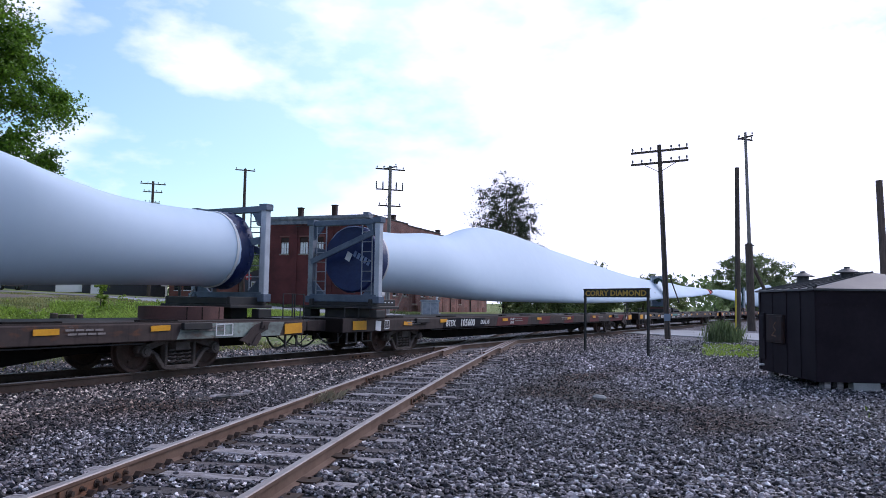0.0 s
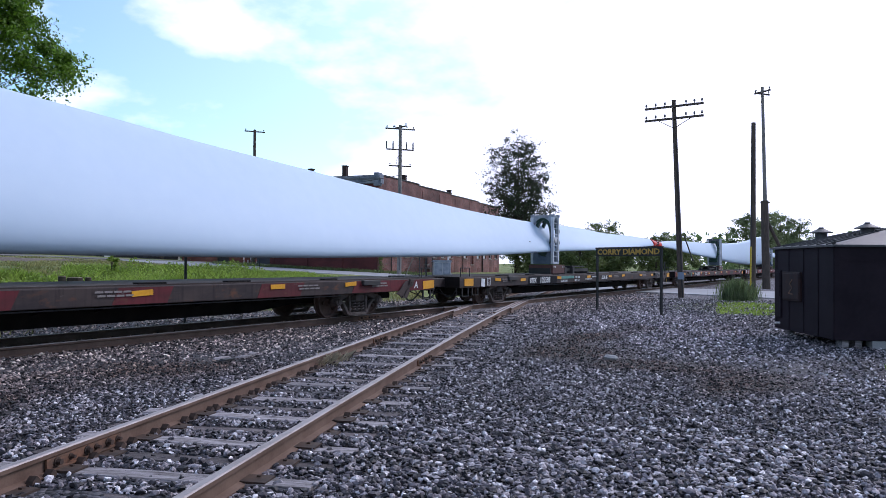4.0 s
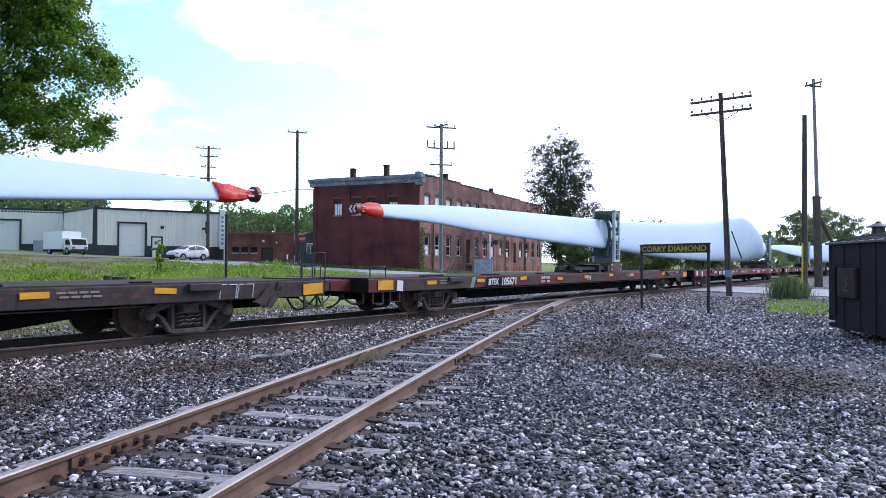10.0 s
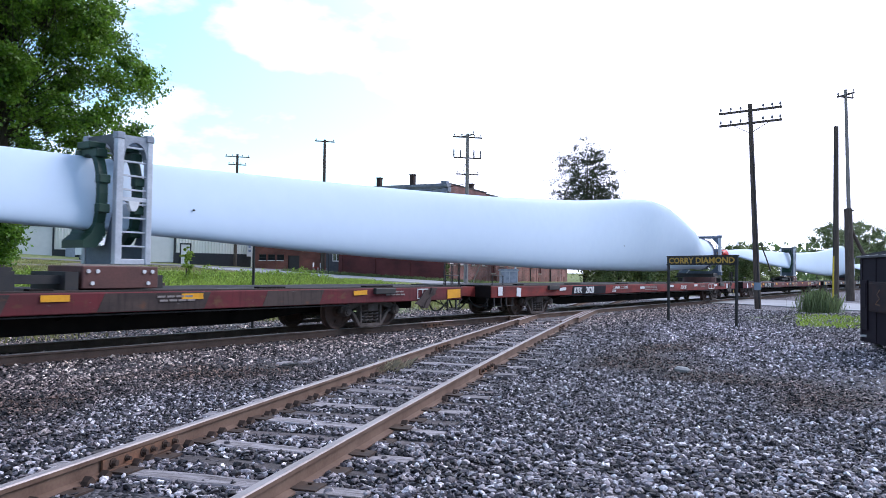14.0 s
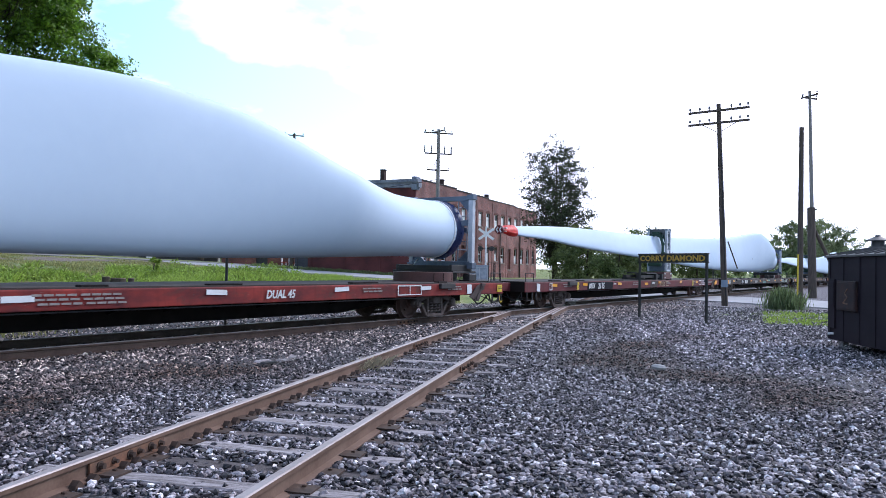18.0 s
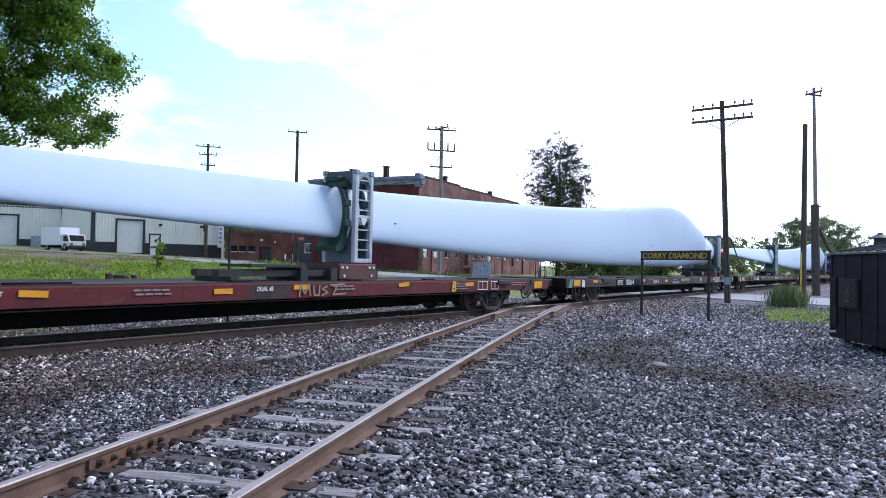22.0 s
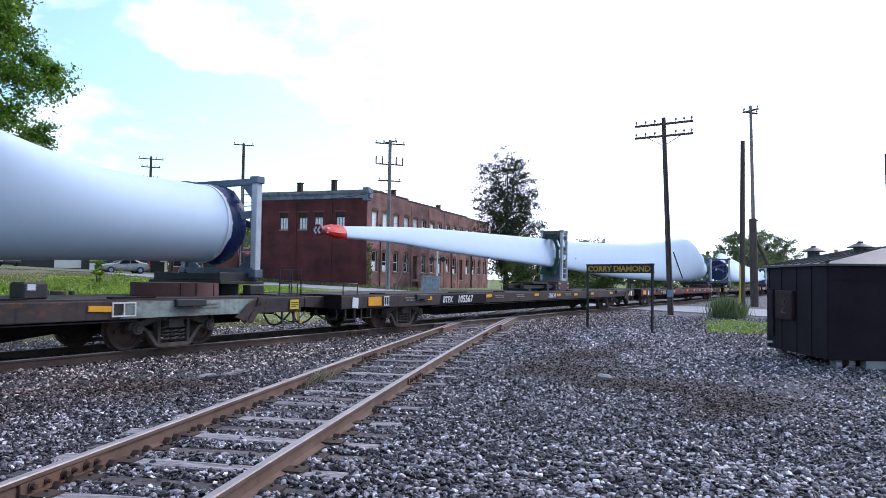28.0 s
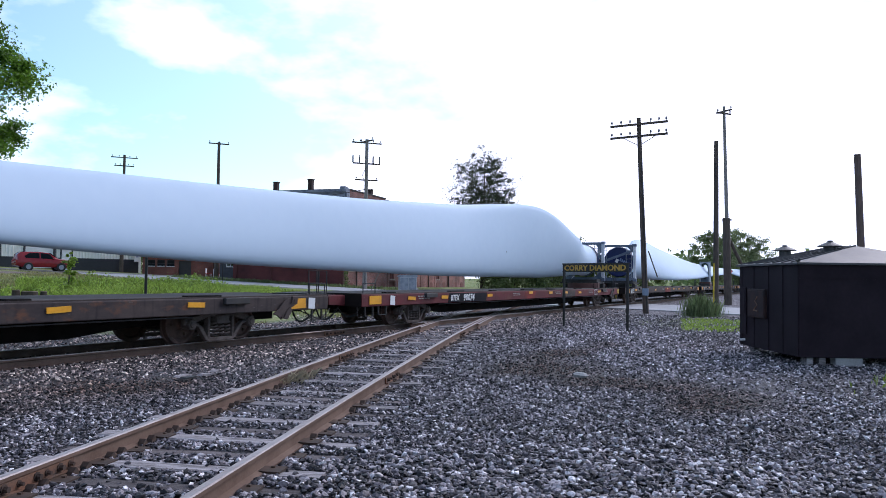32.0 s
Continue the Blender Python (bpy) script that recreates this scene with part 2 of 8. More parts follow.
    ds2, dm2 = N("ShaderNodeVectorMath"), N("ShaderNodeMapRange")
    ds2.operation = "DISTANCE"
    ds2.inputs[1].default_value = (13.6, -2.6, 0)
    L(co.outputs["Object"], ds2.inputs[0])
    dm2.inputs["From Min"].default_value, dm2.inputs["From Max"].default_value = 2.1, 1.3
    L(ds2.outputs["Value"], dm2.inputs["Value"])
    mx, mx2 = N("ShaderNodeMath"), N("ShaderNodeMath")
    mx.operation = mx2.operation = "MAXIMUM"
    L(yr.outputs[0], mx.inputs[0])
    L(dm.outputs[0], mx.inputs[1])
    L(mx.outputs[0], mx2.inputs[0])
    L(dm2.outputs[0], mx2.inputs[1])
    fin = N("ShaderNodeMix")
    fin.data_type = "RGBA"
    L(mx2.outputs[0], fin.inputs[0])
    L(dirt.outputs[2], fin.inputs[6])
    # bare earth along the crest beside the drive
    em, el, er, en, ex, soil = N("ShaderNodeMapping"), N("ShaderNodeVectorMath"), N("ShaderNodeMapRange"), N("ShaderNodeTexNoise"), N("ShaderNodeMath"), N("ShaderNodeMix")
    em.vector_type, el.operation, ex.operation = "TEXTURE", "LENGTH", "ADD"
    em.inputs["Location"].default_value, em.inputs["Rotation"].default_value, em.inputs["Scale"].default_value = (33, 53.5, 1.6), (0, 0, radians(20)), (11, 2.8, 50)
    en.inputs["Scale"].default_value, en.inputs["Detail"].default_value = 0.5, 7
    L(co.outputs["Object"], em.inputs["Vector"])
    L(co.outputs["Object"], en.inputs["Vector"])
    L(em.outputs[0], el.inputs[0])
    L(el.outputs["Value"], ex.inputs[0])
    L(en.outputs["Fac"], ex.inputs[1])
    er.inputs["From Min"].default_value, er.inputs["From Max"].default_value = 1.65, 1.2
    L(ex.outputs[0], er.inputs["Value"])
    soil.data_type = "RGBA"
    soil.inputs[7].default_value = (0.17, 0.13, 0.10, 1)
    L(er.outputs[0], soil.inputs[0])
    L(gc.outputs["Color"], soil.inputs[6])
    L(soil.outputs[2], fin.inputs[7])
    L(fin.outputs[2], p.inputs["Base Color"])
    p.inputs["Roughness"].default_value = 0.85
    bp = N("ShaderNodeBump")
    bp.inputs["Strength"].default_value, bp.inputs["Distance"].default_value = 0.9, 0.03
    L(vor.outputs["Distance"], bp.inputs["Height"])
    bp.invert = True
    L(bp.outputs[0], p.inputs["Normal"])
    return m


def stone_mat():
    """Crushed stone: each piece takes its own grey, from near black to chalky white, browned where dirt lies."""
    m = bpy.data.materials.new("crushed_stone")
    m.use_nodes = True
    nt = m.node_tree
    N, L = nt.nodes.new, nt.links.new
    p = nt.nodes["Principled BSDF"]
    geo, co, ramp = N("ShaderNodeNewGeometry"), N("ShaderNodeTexCoord"), N("ShaderNodeValToRGB")
    L(geo.outputs["Random Per Island"], ramp.inputs["Fac"])
    e = ramp.color_ramp.elements
    e[0].color, e[1].color = (0.008, 0.007, 0.009, 1), (0.92, 0.88, 0.89, 1)
    for at, c in ((0.28, (0.015, 0.013, 0.0155, 1)), (0.56, (0.136, 0.118, 0.131, 1)), (0.86, (0.42, 0.378, 0.395, 1))):
        e.new(at).color = c
    fine = N("ShaderNodeTexNoise")
    fine.inputs["Scale"].default_value, fine.inputs["Detail"].default_value = 55, 5
    L(co.outputs["Object"], fine.inputs["Vector"])
    fr, mu = N("ShaderNodeMapRange"), N("ShaderNodeMix")
    fr.inputs["From Min"].default_value, fr.inputs["From Max"].default_value = 0.3, 0.7
    fr.inputs["To Min"].default_value, fr.inputs["To Max"].default_value = 0.6, 1.35
    L(fine.outputs["Fac"], fr.inputs["Value"])
    mu.data_type, mu.blend_type = "RGBA", "MULTIPLY"
    mu.inputs[0].default_value = 1
    L(ramp.outputs["Color"], mu.inputs[6])
    L(fr.outputs[0], mu.inputs[7])
    dirt, br = dirt_patches(nt, co), N("ShaderNodeMix")
    br.data_type, br.blend_type = "RGBA", "MULTIPLY"
    L(dirt, br.inputs[0])
    L(mu.outputs[2], br.inputs[6])
    br.inputs[7].default_value = (0.36, 0.265, 0.215, 1)
    # the main line has fresher, paler and warmer stone than the yard
    sep, zone, pale = N("ShaderNodeSeparateXYZ"), N("ShaderNodeMapRange"), N("ShaderNodeMix")
    L(co.outputs["Object"], sep.inputs[0])
    zone.inputs["From Min"].default_value, zone.inputs["From Max"].default_value = 7.8, 10.3
    L(sep.outputs["Y"], zone.inputs["Value"])
    pale.data_type, pale.blend_type = "RGBA", "MULTIPLY"
    L(zone.outputs[0], pale.inputs[0])
    L(br.outputs[2], pale.inputs[6])
    pale.inputs[7].default_value = (1.4, 1.24, 1.07, 1)
    # a worn, paler lane runs past the shed to the street
    lane, near_lane, washed = N("ShaderNodeMapping"), N("ShaderNodeMapRange"), N("ShaderNodeMix")
    lane.vector_type = "TEXTURE"
    lane.inputs["Location"].default_value, lane.inputs["Rotation"].default_value, lane.inputs["Scale"].default_value = (18.5, 4.2, 0), (0, 0, radians(22)), (10.0, 2.6, 1)
    ln = N("ShaderNodeVectorMath")
    ln.operation = "LENGTH"
    L(co.outputs["Object"], lane.inputs["Vector"])
    L(lane.outputs[0], ln.inputs[0])
    near_lane.inputs["From Min"].default_value, near_lane.inputs["From Max"].default_value = 1.1, 0.45
    L(ln.outputs["Value"], near_lane.inputs["Value"])
    washed.data_type, washed.blend_type = "RGBA", "MULTIPLY"
    L(near_lane.outputs[0], washed.inputs[0])
    L(pale.outputs[2], washed.inputs[6])
    washed.inputs[7].default_value = (1.55, 1.55, 1.6, 1)
    L(washed.outputs[2], p.inputs["Base Color"])
    p.inputs["Roughness"].default_value = 0.62
    bp = N("ShaderNodeBump")
    bp.inputs["Strength"].default_value, bp.inputs["Distance"].default_value = 0.5, 0.006
    L(fine.outputs["Fac"], bp.inputs["Height"])
    L(bp.outputs[0], p.inputs["Normal"])
    return m


def dirt_patches(nt, co):
    """How much brown dirt lies on the stone: ragged blots, one large one in the yard and one beside the far track."""
    N, L = nt.nodes.new, nt.links.new
    big = N("ShaderNodeTexNoise")
    big.inputs["Scale"].default_value, big.inputs["Detail"].default_value = 0.45, 8
    L(co.outputs["Object"], big.inputs["Vector"])
    last = None
    for c, size in (((13.0, 4.7, 0), (1.7, 1.2, 1)), ((11.6, 3.0, 0), (1.2, 1.3, 1)), ((10.4, 1.5, 0), (1.1, 1.2, 1)), ((5.0, 8.6, 0), (4.2, 1.3, 1)), ((17.0, 5.4, 0), (3.0, 0.7, 1))):
        mp, ln, mr = N("ShaderNodeMapping"), N("ShaderNodeVectorMath"), N("ShaderNodeMapRange")
        mp.vector_type = "TEXTURE"
        mp.inputs["Location"].default_value, mp.inputs["Scale"].default_value = c, size
        ln.operation = "LENGTH"
        L(co.outputs["Object"], mp.inputs["Vector"])
        L(mp.outputs[0], ln.inputs[0])
        mr.inputs["From Min"].default_value, mr.inputs["From Max"].default_value = 1.5, 0.2
        mr.inputs["To Max"].default_value = 0.34
        L(ln.outputs["Value"], mr.inputs["Value"])
        if last is None:
            last = mr.outputs[0]
        else:
            mx = N("ShaderNodeMath")
            mx.operation = "MAXIMUM"
            L(last, mx.inputs[0])
            L(mr.outputs[0], mx.inputs[1])
            last = mx.outputs[0]
    ad, out = N("ShaderNodeMath"), N("ShaderNodeMapRange")
    L(big.outputs["Fac"], ad.inputs[0])
    L(last, ad.inputs[1])
    out.inputs["From Min"].default_value, out.inputs["From Max"].default_value = 0.58, 0.80
    L(ad.outputs[0], out.inputs["Value"])
    return out.outputs[0]


STONE = stone_mat()
RUST = mat("rail_rust", (0.115, 0.066, 0.045), (0.205, 0.132, 0.096), rough=0.75, metal=0.25, scale=3, fine=40, bump=0.25, dist=0.004)
RUSTDARK = mat("rail_grime", (0.10, 0.066, 0.054), (0.18, 0.12, 0.095), rough=0.8, metal=0.15, scale=3, fine=40, bump=0.25, dist=0.004, spec=0.2)
SHINE = mat("rail_head", (0.37, 0.325, 0.315), (0.21, 0.155, 0.13), rough=0.55, metal=0.35, scale=2, fine=30, lo=0.45, hi=0.8, stretch=(0.3, 3, 3))
TIE = mat("tie_wood", (0.40, 0.37, 0.38), (0.10, 0.085, 0.08), rough=0.9, scale=3, fine=22, bump=0.8, dist=0.014, spread=-0.25, stretch=(9, 0.9, 9), lo=0.38, hi=0.62)
TIEDARK = mat("tie_dark_wood", (0.075, 0.06, 0.058), (0.20, 0.175, 0.175), rough=0.9, scale=3, fine=22, bump=0.8, dist=0.014, spread=-0.3, stretch=(9, 0.9, 9), lo=0.42, hi=0.75)
IRON = mat("track_iron", (0.035, 0.025, 0.021), (0.10, 0.062, 0.044), rough=0.75, metal=0.3, scale=8, fine=60, bump=0.3, dist=0.004)
JOINT = mat("joint_rust", (0.24, 0.11, 0.058), (0.09, 0.06, 0.045), rough=0.8, metal=0.2, scale=7, fine=60, bump=0.3, dist=0.004)
BLADE = mat("blade_gelcoat", (0.605, 0.735, 0.87), (0.57, 0.70, 0.84), rough=0.6, scale=0.25, fine=3, spec=0.25)
TARP = mat("blue_tarp", (0.005, 0.013, 0.072), (0.010, 0.025, 0.118), rough=0.42, scale=2, fine=9, bump=0.6, dist=0.05)
RED = mat("red_wrap", (0.72, 0.028, 0.014), (0.46, 0.014, 0.010), rough=0.45, spec=0.3, scale=4, fine=14, bump=0.7, dist=0.04)
MAROON = mat("dark_red_wrap", (0.16, 0.01, 0.015), (0.1, 0.008, 0.01), rough=0.5, scale=4, fine=14, bump=0.5, dist=0.03)
STEELBLUE = mat("blue_grey_steel", (0.078, 0.105, 0.155), (0.16, 0.195, 0.255), rough=0.5, metal=0.35, scale=2.5, fine=30, bump=0.1, dist=0.004)
SHADESTEEL = mat("shaded_plate_steel", (0.07, 0.08, 0.09), (0.13, 0.14, 0.15), rough=0.6, metal=0.3, scale=2.5, fine=30, bump=0.1, dist=0.004)
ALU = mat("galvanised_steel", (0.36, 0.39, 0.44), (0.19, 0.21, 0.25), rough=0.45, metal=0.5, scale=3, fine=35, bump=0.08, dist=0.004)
# paler copy of the galvanised steel: stand posts, and sunlit root-frame posts
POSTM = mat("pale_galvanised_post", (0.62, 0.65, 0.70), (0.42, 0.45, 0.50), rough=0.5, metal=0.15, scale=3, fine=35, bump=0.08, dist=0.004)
GREEN = mat("green_saddle", (0.005, 0.03, 0.017), (0.01, 0.05, 0.03), rough=0.5, scale=3, fine=30)
BLACK = mat("underframe_black", (0.007, 0.006, 0.006), (0.018, 0.013, 0.012), rough=0.85, scale=3, fine=40, bump=0.2, dist=0.006, spec=0.15)
DARK = mat("dark_steel", (0.028, 0.028, 0.032), (0.05, 0.045, 0.042), rough=0.6, metal=0.3, scale=4, fine=50, bump=0.15, dist=0.004)
TRUCKM = mat("bogie_grime", (0.17, 0.135, 0.12), (0.07, 0.054, 0.048), rough=0.75, scale=5, fine=40, bump=0.3, dist=0.006, spec=0.2)
WHEELM = mat("wheel_steel", (0.15, 0.085, 0.066), (0.07, 0.045, 0.038), rough=0.7, metal=0.3, scale=6, fine=40, bump=0.2, dist=0.004)
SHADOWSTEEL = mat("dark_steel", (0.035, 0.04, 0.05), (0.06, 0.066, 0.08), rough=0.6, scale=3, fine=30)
BROWN = mat("pivot_brown", (0.13, 0.05, 0.042), (0.085, 0.036, 0.032), rough=0.7, scale=3, fine=30, bump=0.2, dist=0.005)
ORANGE = mat("reflective_orange", (0.86, 0.40, 0.01), (0.66, 0.27, 0.012), rough=0.45, scale=3, fine=22, lo=0.4, hi=0.75)
YELLOW = mat("yellow_paint", (0.75, 0.55, 0.03), (0.6, 0.42, 0.03), rough=0.5)
LETTER = mat("letter_white", (0.78, 0.78, 0.78), (0.6, 0.6, 0.6), rough=0.6, scale=5, fine=30)
FADED = mat("faded_stencil", (0.33, 0.29, 0.27), (0.2, 0.17, 0.16), rough=0.8, scale=8, fine=40)
WHITE = mat("white_paint", (0.78, 0.79, 0.80), (0.66, 0.67, 0.68), rough=0.5, scale=2, fine=20)
HOSE = mat("rubber_hose", (0.02, 0.02, 0.02), (0.035, 0.033, 0.03), rough=0.7)
POLE = mat("weathered_pole", (0.13, 0.10, 0.08), (0.055, 0.043, 0.036), rough=0.9, scale=4, fine=25, bump=0.6, dist=0.015, stretch=(6, 6, 0.5))
GREYPOLE = mat("grey_pole", (0.30, 0.28, 0.26), (0.19, 0.175, 0.16), rough=0.9, scale=4, fine=25, bump=0.5, dist=0.012, stretch=(6, 6, 0.5))
PORCELAIN = mat("insulator", (0.16, 0.16, 0.17), (0.09, 0.09, 0.10), rough=0.25)
CABLE = mat("cable", (0.03, 0.03, 0.032), rough=0.7)
SIGNBLACK = mat("sign_black", (0.012, 0.012, 0.012), (0.02, 0.02, 0.018), rough=0.5, scale=3)
SIGNYELLOW = mat("sign_yellow", (0.62, 0.40, 0.06), (0.42, 0.25, 0.03), rough=0.55, scale=6)
BINM = mat("black_sheet_metal", (0.014, 0.009, 0.014), (0.026, 0.018, 0.024), rough=0.7, metal=0.0, spec=0.15, scale=1.4, fine=12, bump=0.15, dist=0.01)
BINROOF = mat("shed_roof_metal", (0.06, 0.058, 0.062), (0.10, 0.095, 0.095), rough=0.5, metal=0.4, scale=1.5, fine=18, bump=0.1, dist=0.006)
RUSTBOX = mat("rusty_cabinet", (0.014, 0.007, 0.008), (0.04, 0.013, 0.010), rough=0.8, scale=6, fine=40, bump=0.3, dist=0.006)
CONCRETE = mat("concrete", (0.36, 0.36, 0.35), (0.26, 0.26, 0.255), rough=0.9, scale=3, fine=40, bump=0.3, dist=0.006)
ROADM = mat("worn_road", (0.42, 0.42, 0.43), (0.30, 0.30, 0.31), rough=0.9, scale=0.8, fine=30, bump=0.3, dist=0.006)
BRICK1 = brick_mat("facade_brick", (0.31, 0.125, 0.105), (0.19, 0.075, 0.065), (0.26, 0.20, 0.19))
BRICK2 = brick_mat("painted_brick", (0.135, 0.032, 0.030), (0.115, 0.027, 0.026), (0.09, 0.026, 0.025))
BRICK3 = brick_mat("annex_brick", (0.20, 0.065, 0.045), (0.16, 0.05, 0.036), (0.16, 0.09, 0.075))
CORNICE = mat("cornice_slate", (0.10, 0.125, 0.18), (0.30, 0.33, 0.38), rough=0.75, scale=2.2, fine=18, bump=0.3, dist=0.02)
SILL = mat("stone_sill", (0.32, 0.28, 0.24), (0.24, 0.2, 0.17), rough=0.9)
DOORRED = mat("door_red", (0.11, 0.022, 0.02), (0.08, 0.018, 0.016), rough=0.65, scale=3)
BOARDED = mat("filled_opening", (0.19, 0.08, 0.068), (0.15, 0.065, 0.055), rough=0.9, scale=2, fine=30)
ROOFM = mat("tar_roof", (0.05, 0.05, 0.052), (0.075, 0.072, 0.07), rough=0.9, scale=1)
GLASS = glass_mat()
CREAM = mat("cream_siding", (0.82, 0.81, 0.76), (0.77, 0.76, 0.71), rough=0.55, scale=0.6, fine=8)
TRIM = mat("dark_trim", (0.02, 0.022, 0.03), (0.03, 0.032, 0.04), rough=0.5)
SHUTTER = mat("white_shutter", (0.74, 0.75, 0.76), (0.68, 0.69, 0.7), rough=0.5, scale=2)
REED = mat("reed_dull", (0.11, 0.165, 0.06), (0.20, 0.25, 0.11), rough=0.7, scale=0.6, fine=5, spread=0.5, through=0.3)
WEED = mat("weed_leaf", (0.17, 0.28, 0.03), (0.38, 0.49, 0.09), rough=0.6, scale=0.8, fine=6, spread=0.5, through=0.4)
CHIMNEY = mat("sooty_brick", (0.035, 0.022, 0.02), (0.06, 0.035, 0.03), rough=0.9, scale=5, fine=30)
PANE_FILL = mat("white_pane_fill", (0.90, 0.91, 0.92), (0.75, 0.77, 0.79), rough=0.35, scale=1.1, fine=4, lo=0.45, hi=0.7)
STRAW = mat("dry_straw", (0.42, 0.36, 0.24), (0.3, 0.25, 0.16), rough=0.9, spread=0.4)
LEAF1 = mat("leaf_bright", (0.06, 0.15, 0.014), (0.185, 0.33, 0.032), rough=0.45, scale=0.5, fine=6, spread=0.5, through=0.45)
LEAF2 = mat("leaf_olive", (0.11, 0.155, 0.055), (0.20, 0.245, 0.085), rough=0.6, scale=0.4, fine=6, spread=0.5, through=0.35)
LEAF3 = mat("leaf_dark", (0.022, 0.035, 0.014), (0.055, 0.08, 0.026), rough=0.6, scale=0.4, fine=6, spread=0.5, through=0.12)
# olive lightened so that the haze over far roadside trees is in the colour
LEAF4 = mat("leaf_hazed", (0.15, 0.20, 0.085), (0.25, 0.30, 0.14), rough=0.65, scale=0.3, fine=6, spread=0.5, through=0.35)
# the far hillside's haze is mixed into this green too
WOODSM = mat("far_leaves", (0.10, 0.165, 0.06), (0.19, 0.25, 0.10), rough=0.8, scale=0.12, fine=2, spread=0.45, through=0.3)
CARGLASS = mat("car_glass", (0.006, 0.008, 0.010), rough=0.2, spec=0.1)
BLADES = mat("grass_blade", (0.155, 0.18, 0.045), (0.37, 0.335, 0.14), rough=0.6, scale=0.6, fine=5, spread=0.45, through=0.35)
BARK = mat("bark", (0.07, 0.055, 0.042), (0.035, 0.028, 0.022), rough=0.95, scale=5, fine=25, bump=0.8, dist=0.02, stretch=(4, 4, 0.8))
CARWHITE = mat("car_white", (0.80, 0.81, 0.82), rough=0.22)
CARSILVER = mat("car_silver", (0.42, 0.40, 0.37), rough=0.25, metal=0.6)
CARRED = mat("car_red", (0.28, 0.015, 0.02), rough=0.22)
TYRE = mat("tyre", (0.02, 0.02, 0.02), rough=0.85)
LAMP_RED = mat("tail_red", (0.4, 0.01, 0.01), rough=0.3)


# ---------------------------------------------------------------- mesh helpers
class MB:
    """Collects vertices and faces of one part."""

    def __init__(self):
        self.v, self.f, self.m = [], [], []

    def add(self, vs, fs, k=0):
        o = len(self.v)
        self.v += [tuple(p) for p in vs]
        self.f += [tuple(i + o for i in f) for f in fs]
        self.m += [k] * len(fs)
        return self

    def box(self, x0, x1, y0, y1, z0, z1, k=0, turn=None):
        vs = [Vector((x, y, z)) for x in (x0, x1) for y in (y0, y1) for z in (z0, z1)]
        if turn is not None:
            vs = [turn @ p for p in vs]
        return self.add(vs, [(0, 1, 3, 2), (4, 6, 7, 5), (0, 4, 5, 1), (2, 3, 7, 6), (0, 2, 6, 4), (1, 5, 7, 3)], k)

    def bar(self, a, b, w, h, k=0, up=(0, 0, 1)):
        """A squared bar from a to b, w wide across and h deep along up."""
        a, b = Vector(a), Vector(b)
        d = (b - a).normalized()
        u = Vector(up)
        s = d.cross(u)
        if s.length < 1e-4:
            s = d.cross(Vector((1, 0, 0)))
        s.normalize()
        u = s.cross(d)
        vs = [p + s * (i * w / 2) + u * (j * h / 2) for p in (a, b) for i in (-1, 1) for j in (-1, 1)]
        return self.add(vs, [(0, 1, 3, 2), (4, 6, 7, 5), (0, 4, 5, 1), (2, 3, 7, 6), (0, 2, 6, 4), (1, 5, 7, 3)], k)

    def cyl(self, a, b, r0, r1=None, n=12, k=0, caps=True):
        a, b = Vector(a), Vector(b)
        r1 = r0 if r1 is None else r1
        d = (b - a).normalized()
        s = d.orthogonal().normalized()
        u = d.cross(s)
        vs = []
        for p, r in ((a, r0), (b, r1)):
            vs += [p + (s * math.cos(2 * math.pi * i / n) + u * math.sin(2 * math.pi * i / n)) * r for i in range(n)]
        fs = [(i, (i + 1) % n, n + (i + 1) % n, n + i) for i in range(n)]
        if caps:
            fs += [tuple(range(n - 1, -1, -1)), tuple(range(n, 2 * n))]
        return self.add(vs, fs, k)

    def tube(self, pts, r, n=8, k=0):
        """One round tube through all the points."""
        P = [Vector(p) for p in pts]
        vs, side = [], None
        for i, p in enumerate(P):
            d = (P[min(i + 1, len(P) - 1)] - P[max(i - 1, 0)]).normalized()
            side = d.orthogonal() if side is None else side - d * side.dot(d)
            if side.length < 1e-4:
                side = d.orthogonal()
            side.normalize()
            up = d.cross(side)
            vs += [p + (side * math.cos(2 * math.pi * j / n) + up * math.sin(2 * math.pi * j / n)) * r for j in range(n)]
        m = len(P)
        fs = [(i * n + j, i * n + (j + 1) % n, (i + 1) * n + (j + 1) % n, (i + 1) * n + j) for i in range(m - 1) for j in range(n)]
        fs += [tuple(range(n - 1, -1, -1)), tuple(range((m - 1) * n, m * n))]
        return self.add(vs, fs, k)

    def prism(self, poly, y0, y1, k=0, axis="y"):
        """A flat outline (x, z) given depth from y0 to y1."""
        n = len(poly)
        mk = {"y": lambda p, d: (p[0], d, p[1]), "x": lambda p, d: (d, p[0], p[1]), "z": lambda p, d: (p[0], p[1], d)}[axis]
        vs = [mk(p, y0) for p in poly] + [mk(p, y1) for p in poly]
        fs = [(i, (i + 1) % n, n + (i + 1) % n, n + i) for i in range(n)] + [tuple(range(n - 1, -1, -1)), tuple(range(n, 2 * n))]
        return self.add(vs, fs, k)

    def lathe(self, prof, c=(0, 0, 0), n=24, axis="y", k=0):
        """A profile of (along, radius) turned about an axis through c."""
        vs, fs = [], []
        for a, r in prof:
            for i in range(n):
                p, q = math.cos(2 * math.pi * i / n) * r, math.sin(2 * math.pi * i / n) * r
                o = (p, a, q) if axis == "y" else (a, p, q) if axis == "x" else (p, q, a)
                vs.append((c[0] + o[0], c[1] + o[1], c[2] + o[2]))
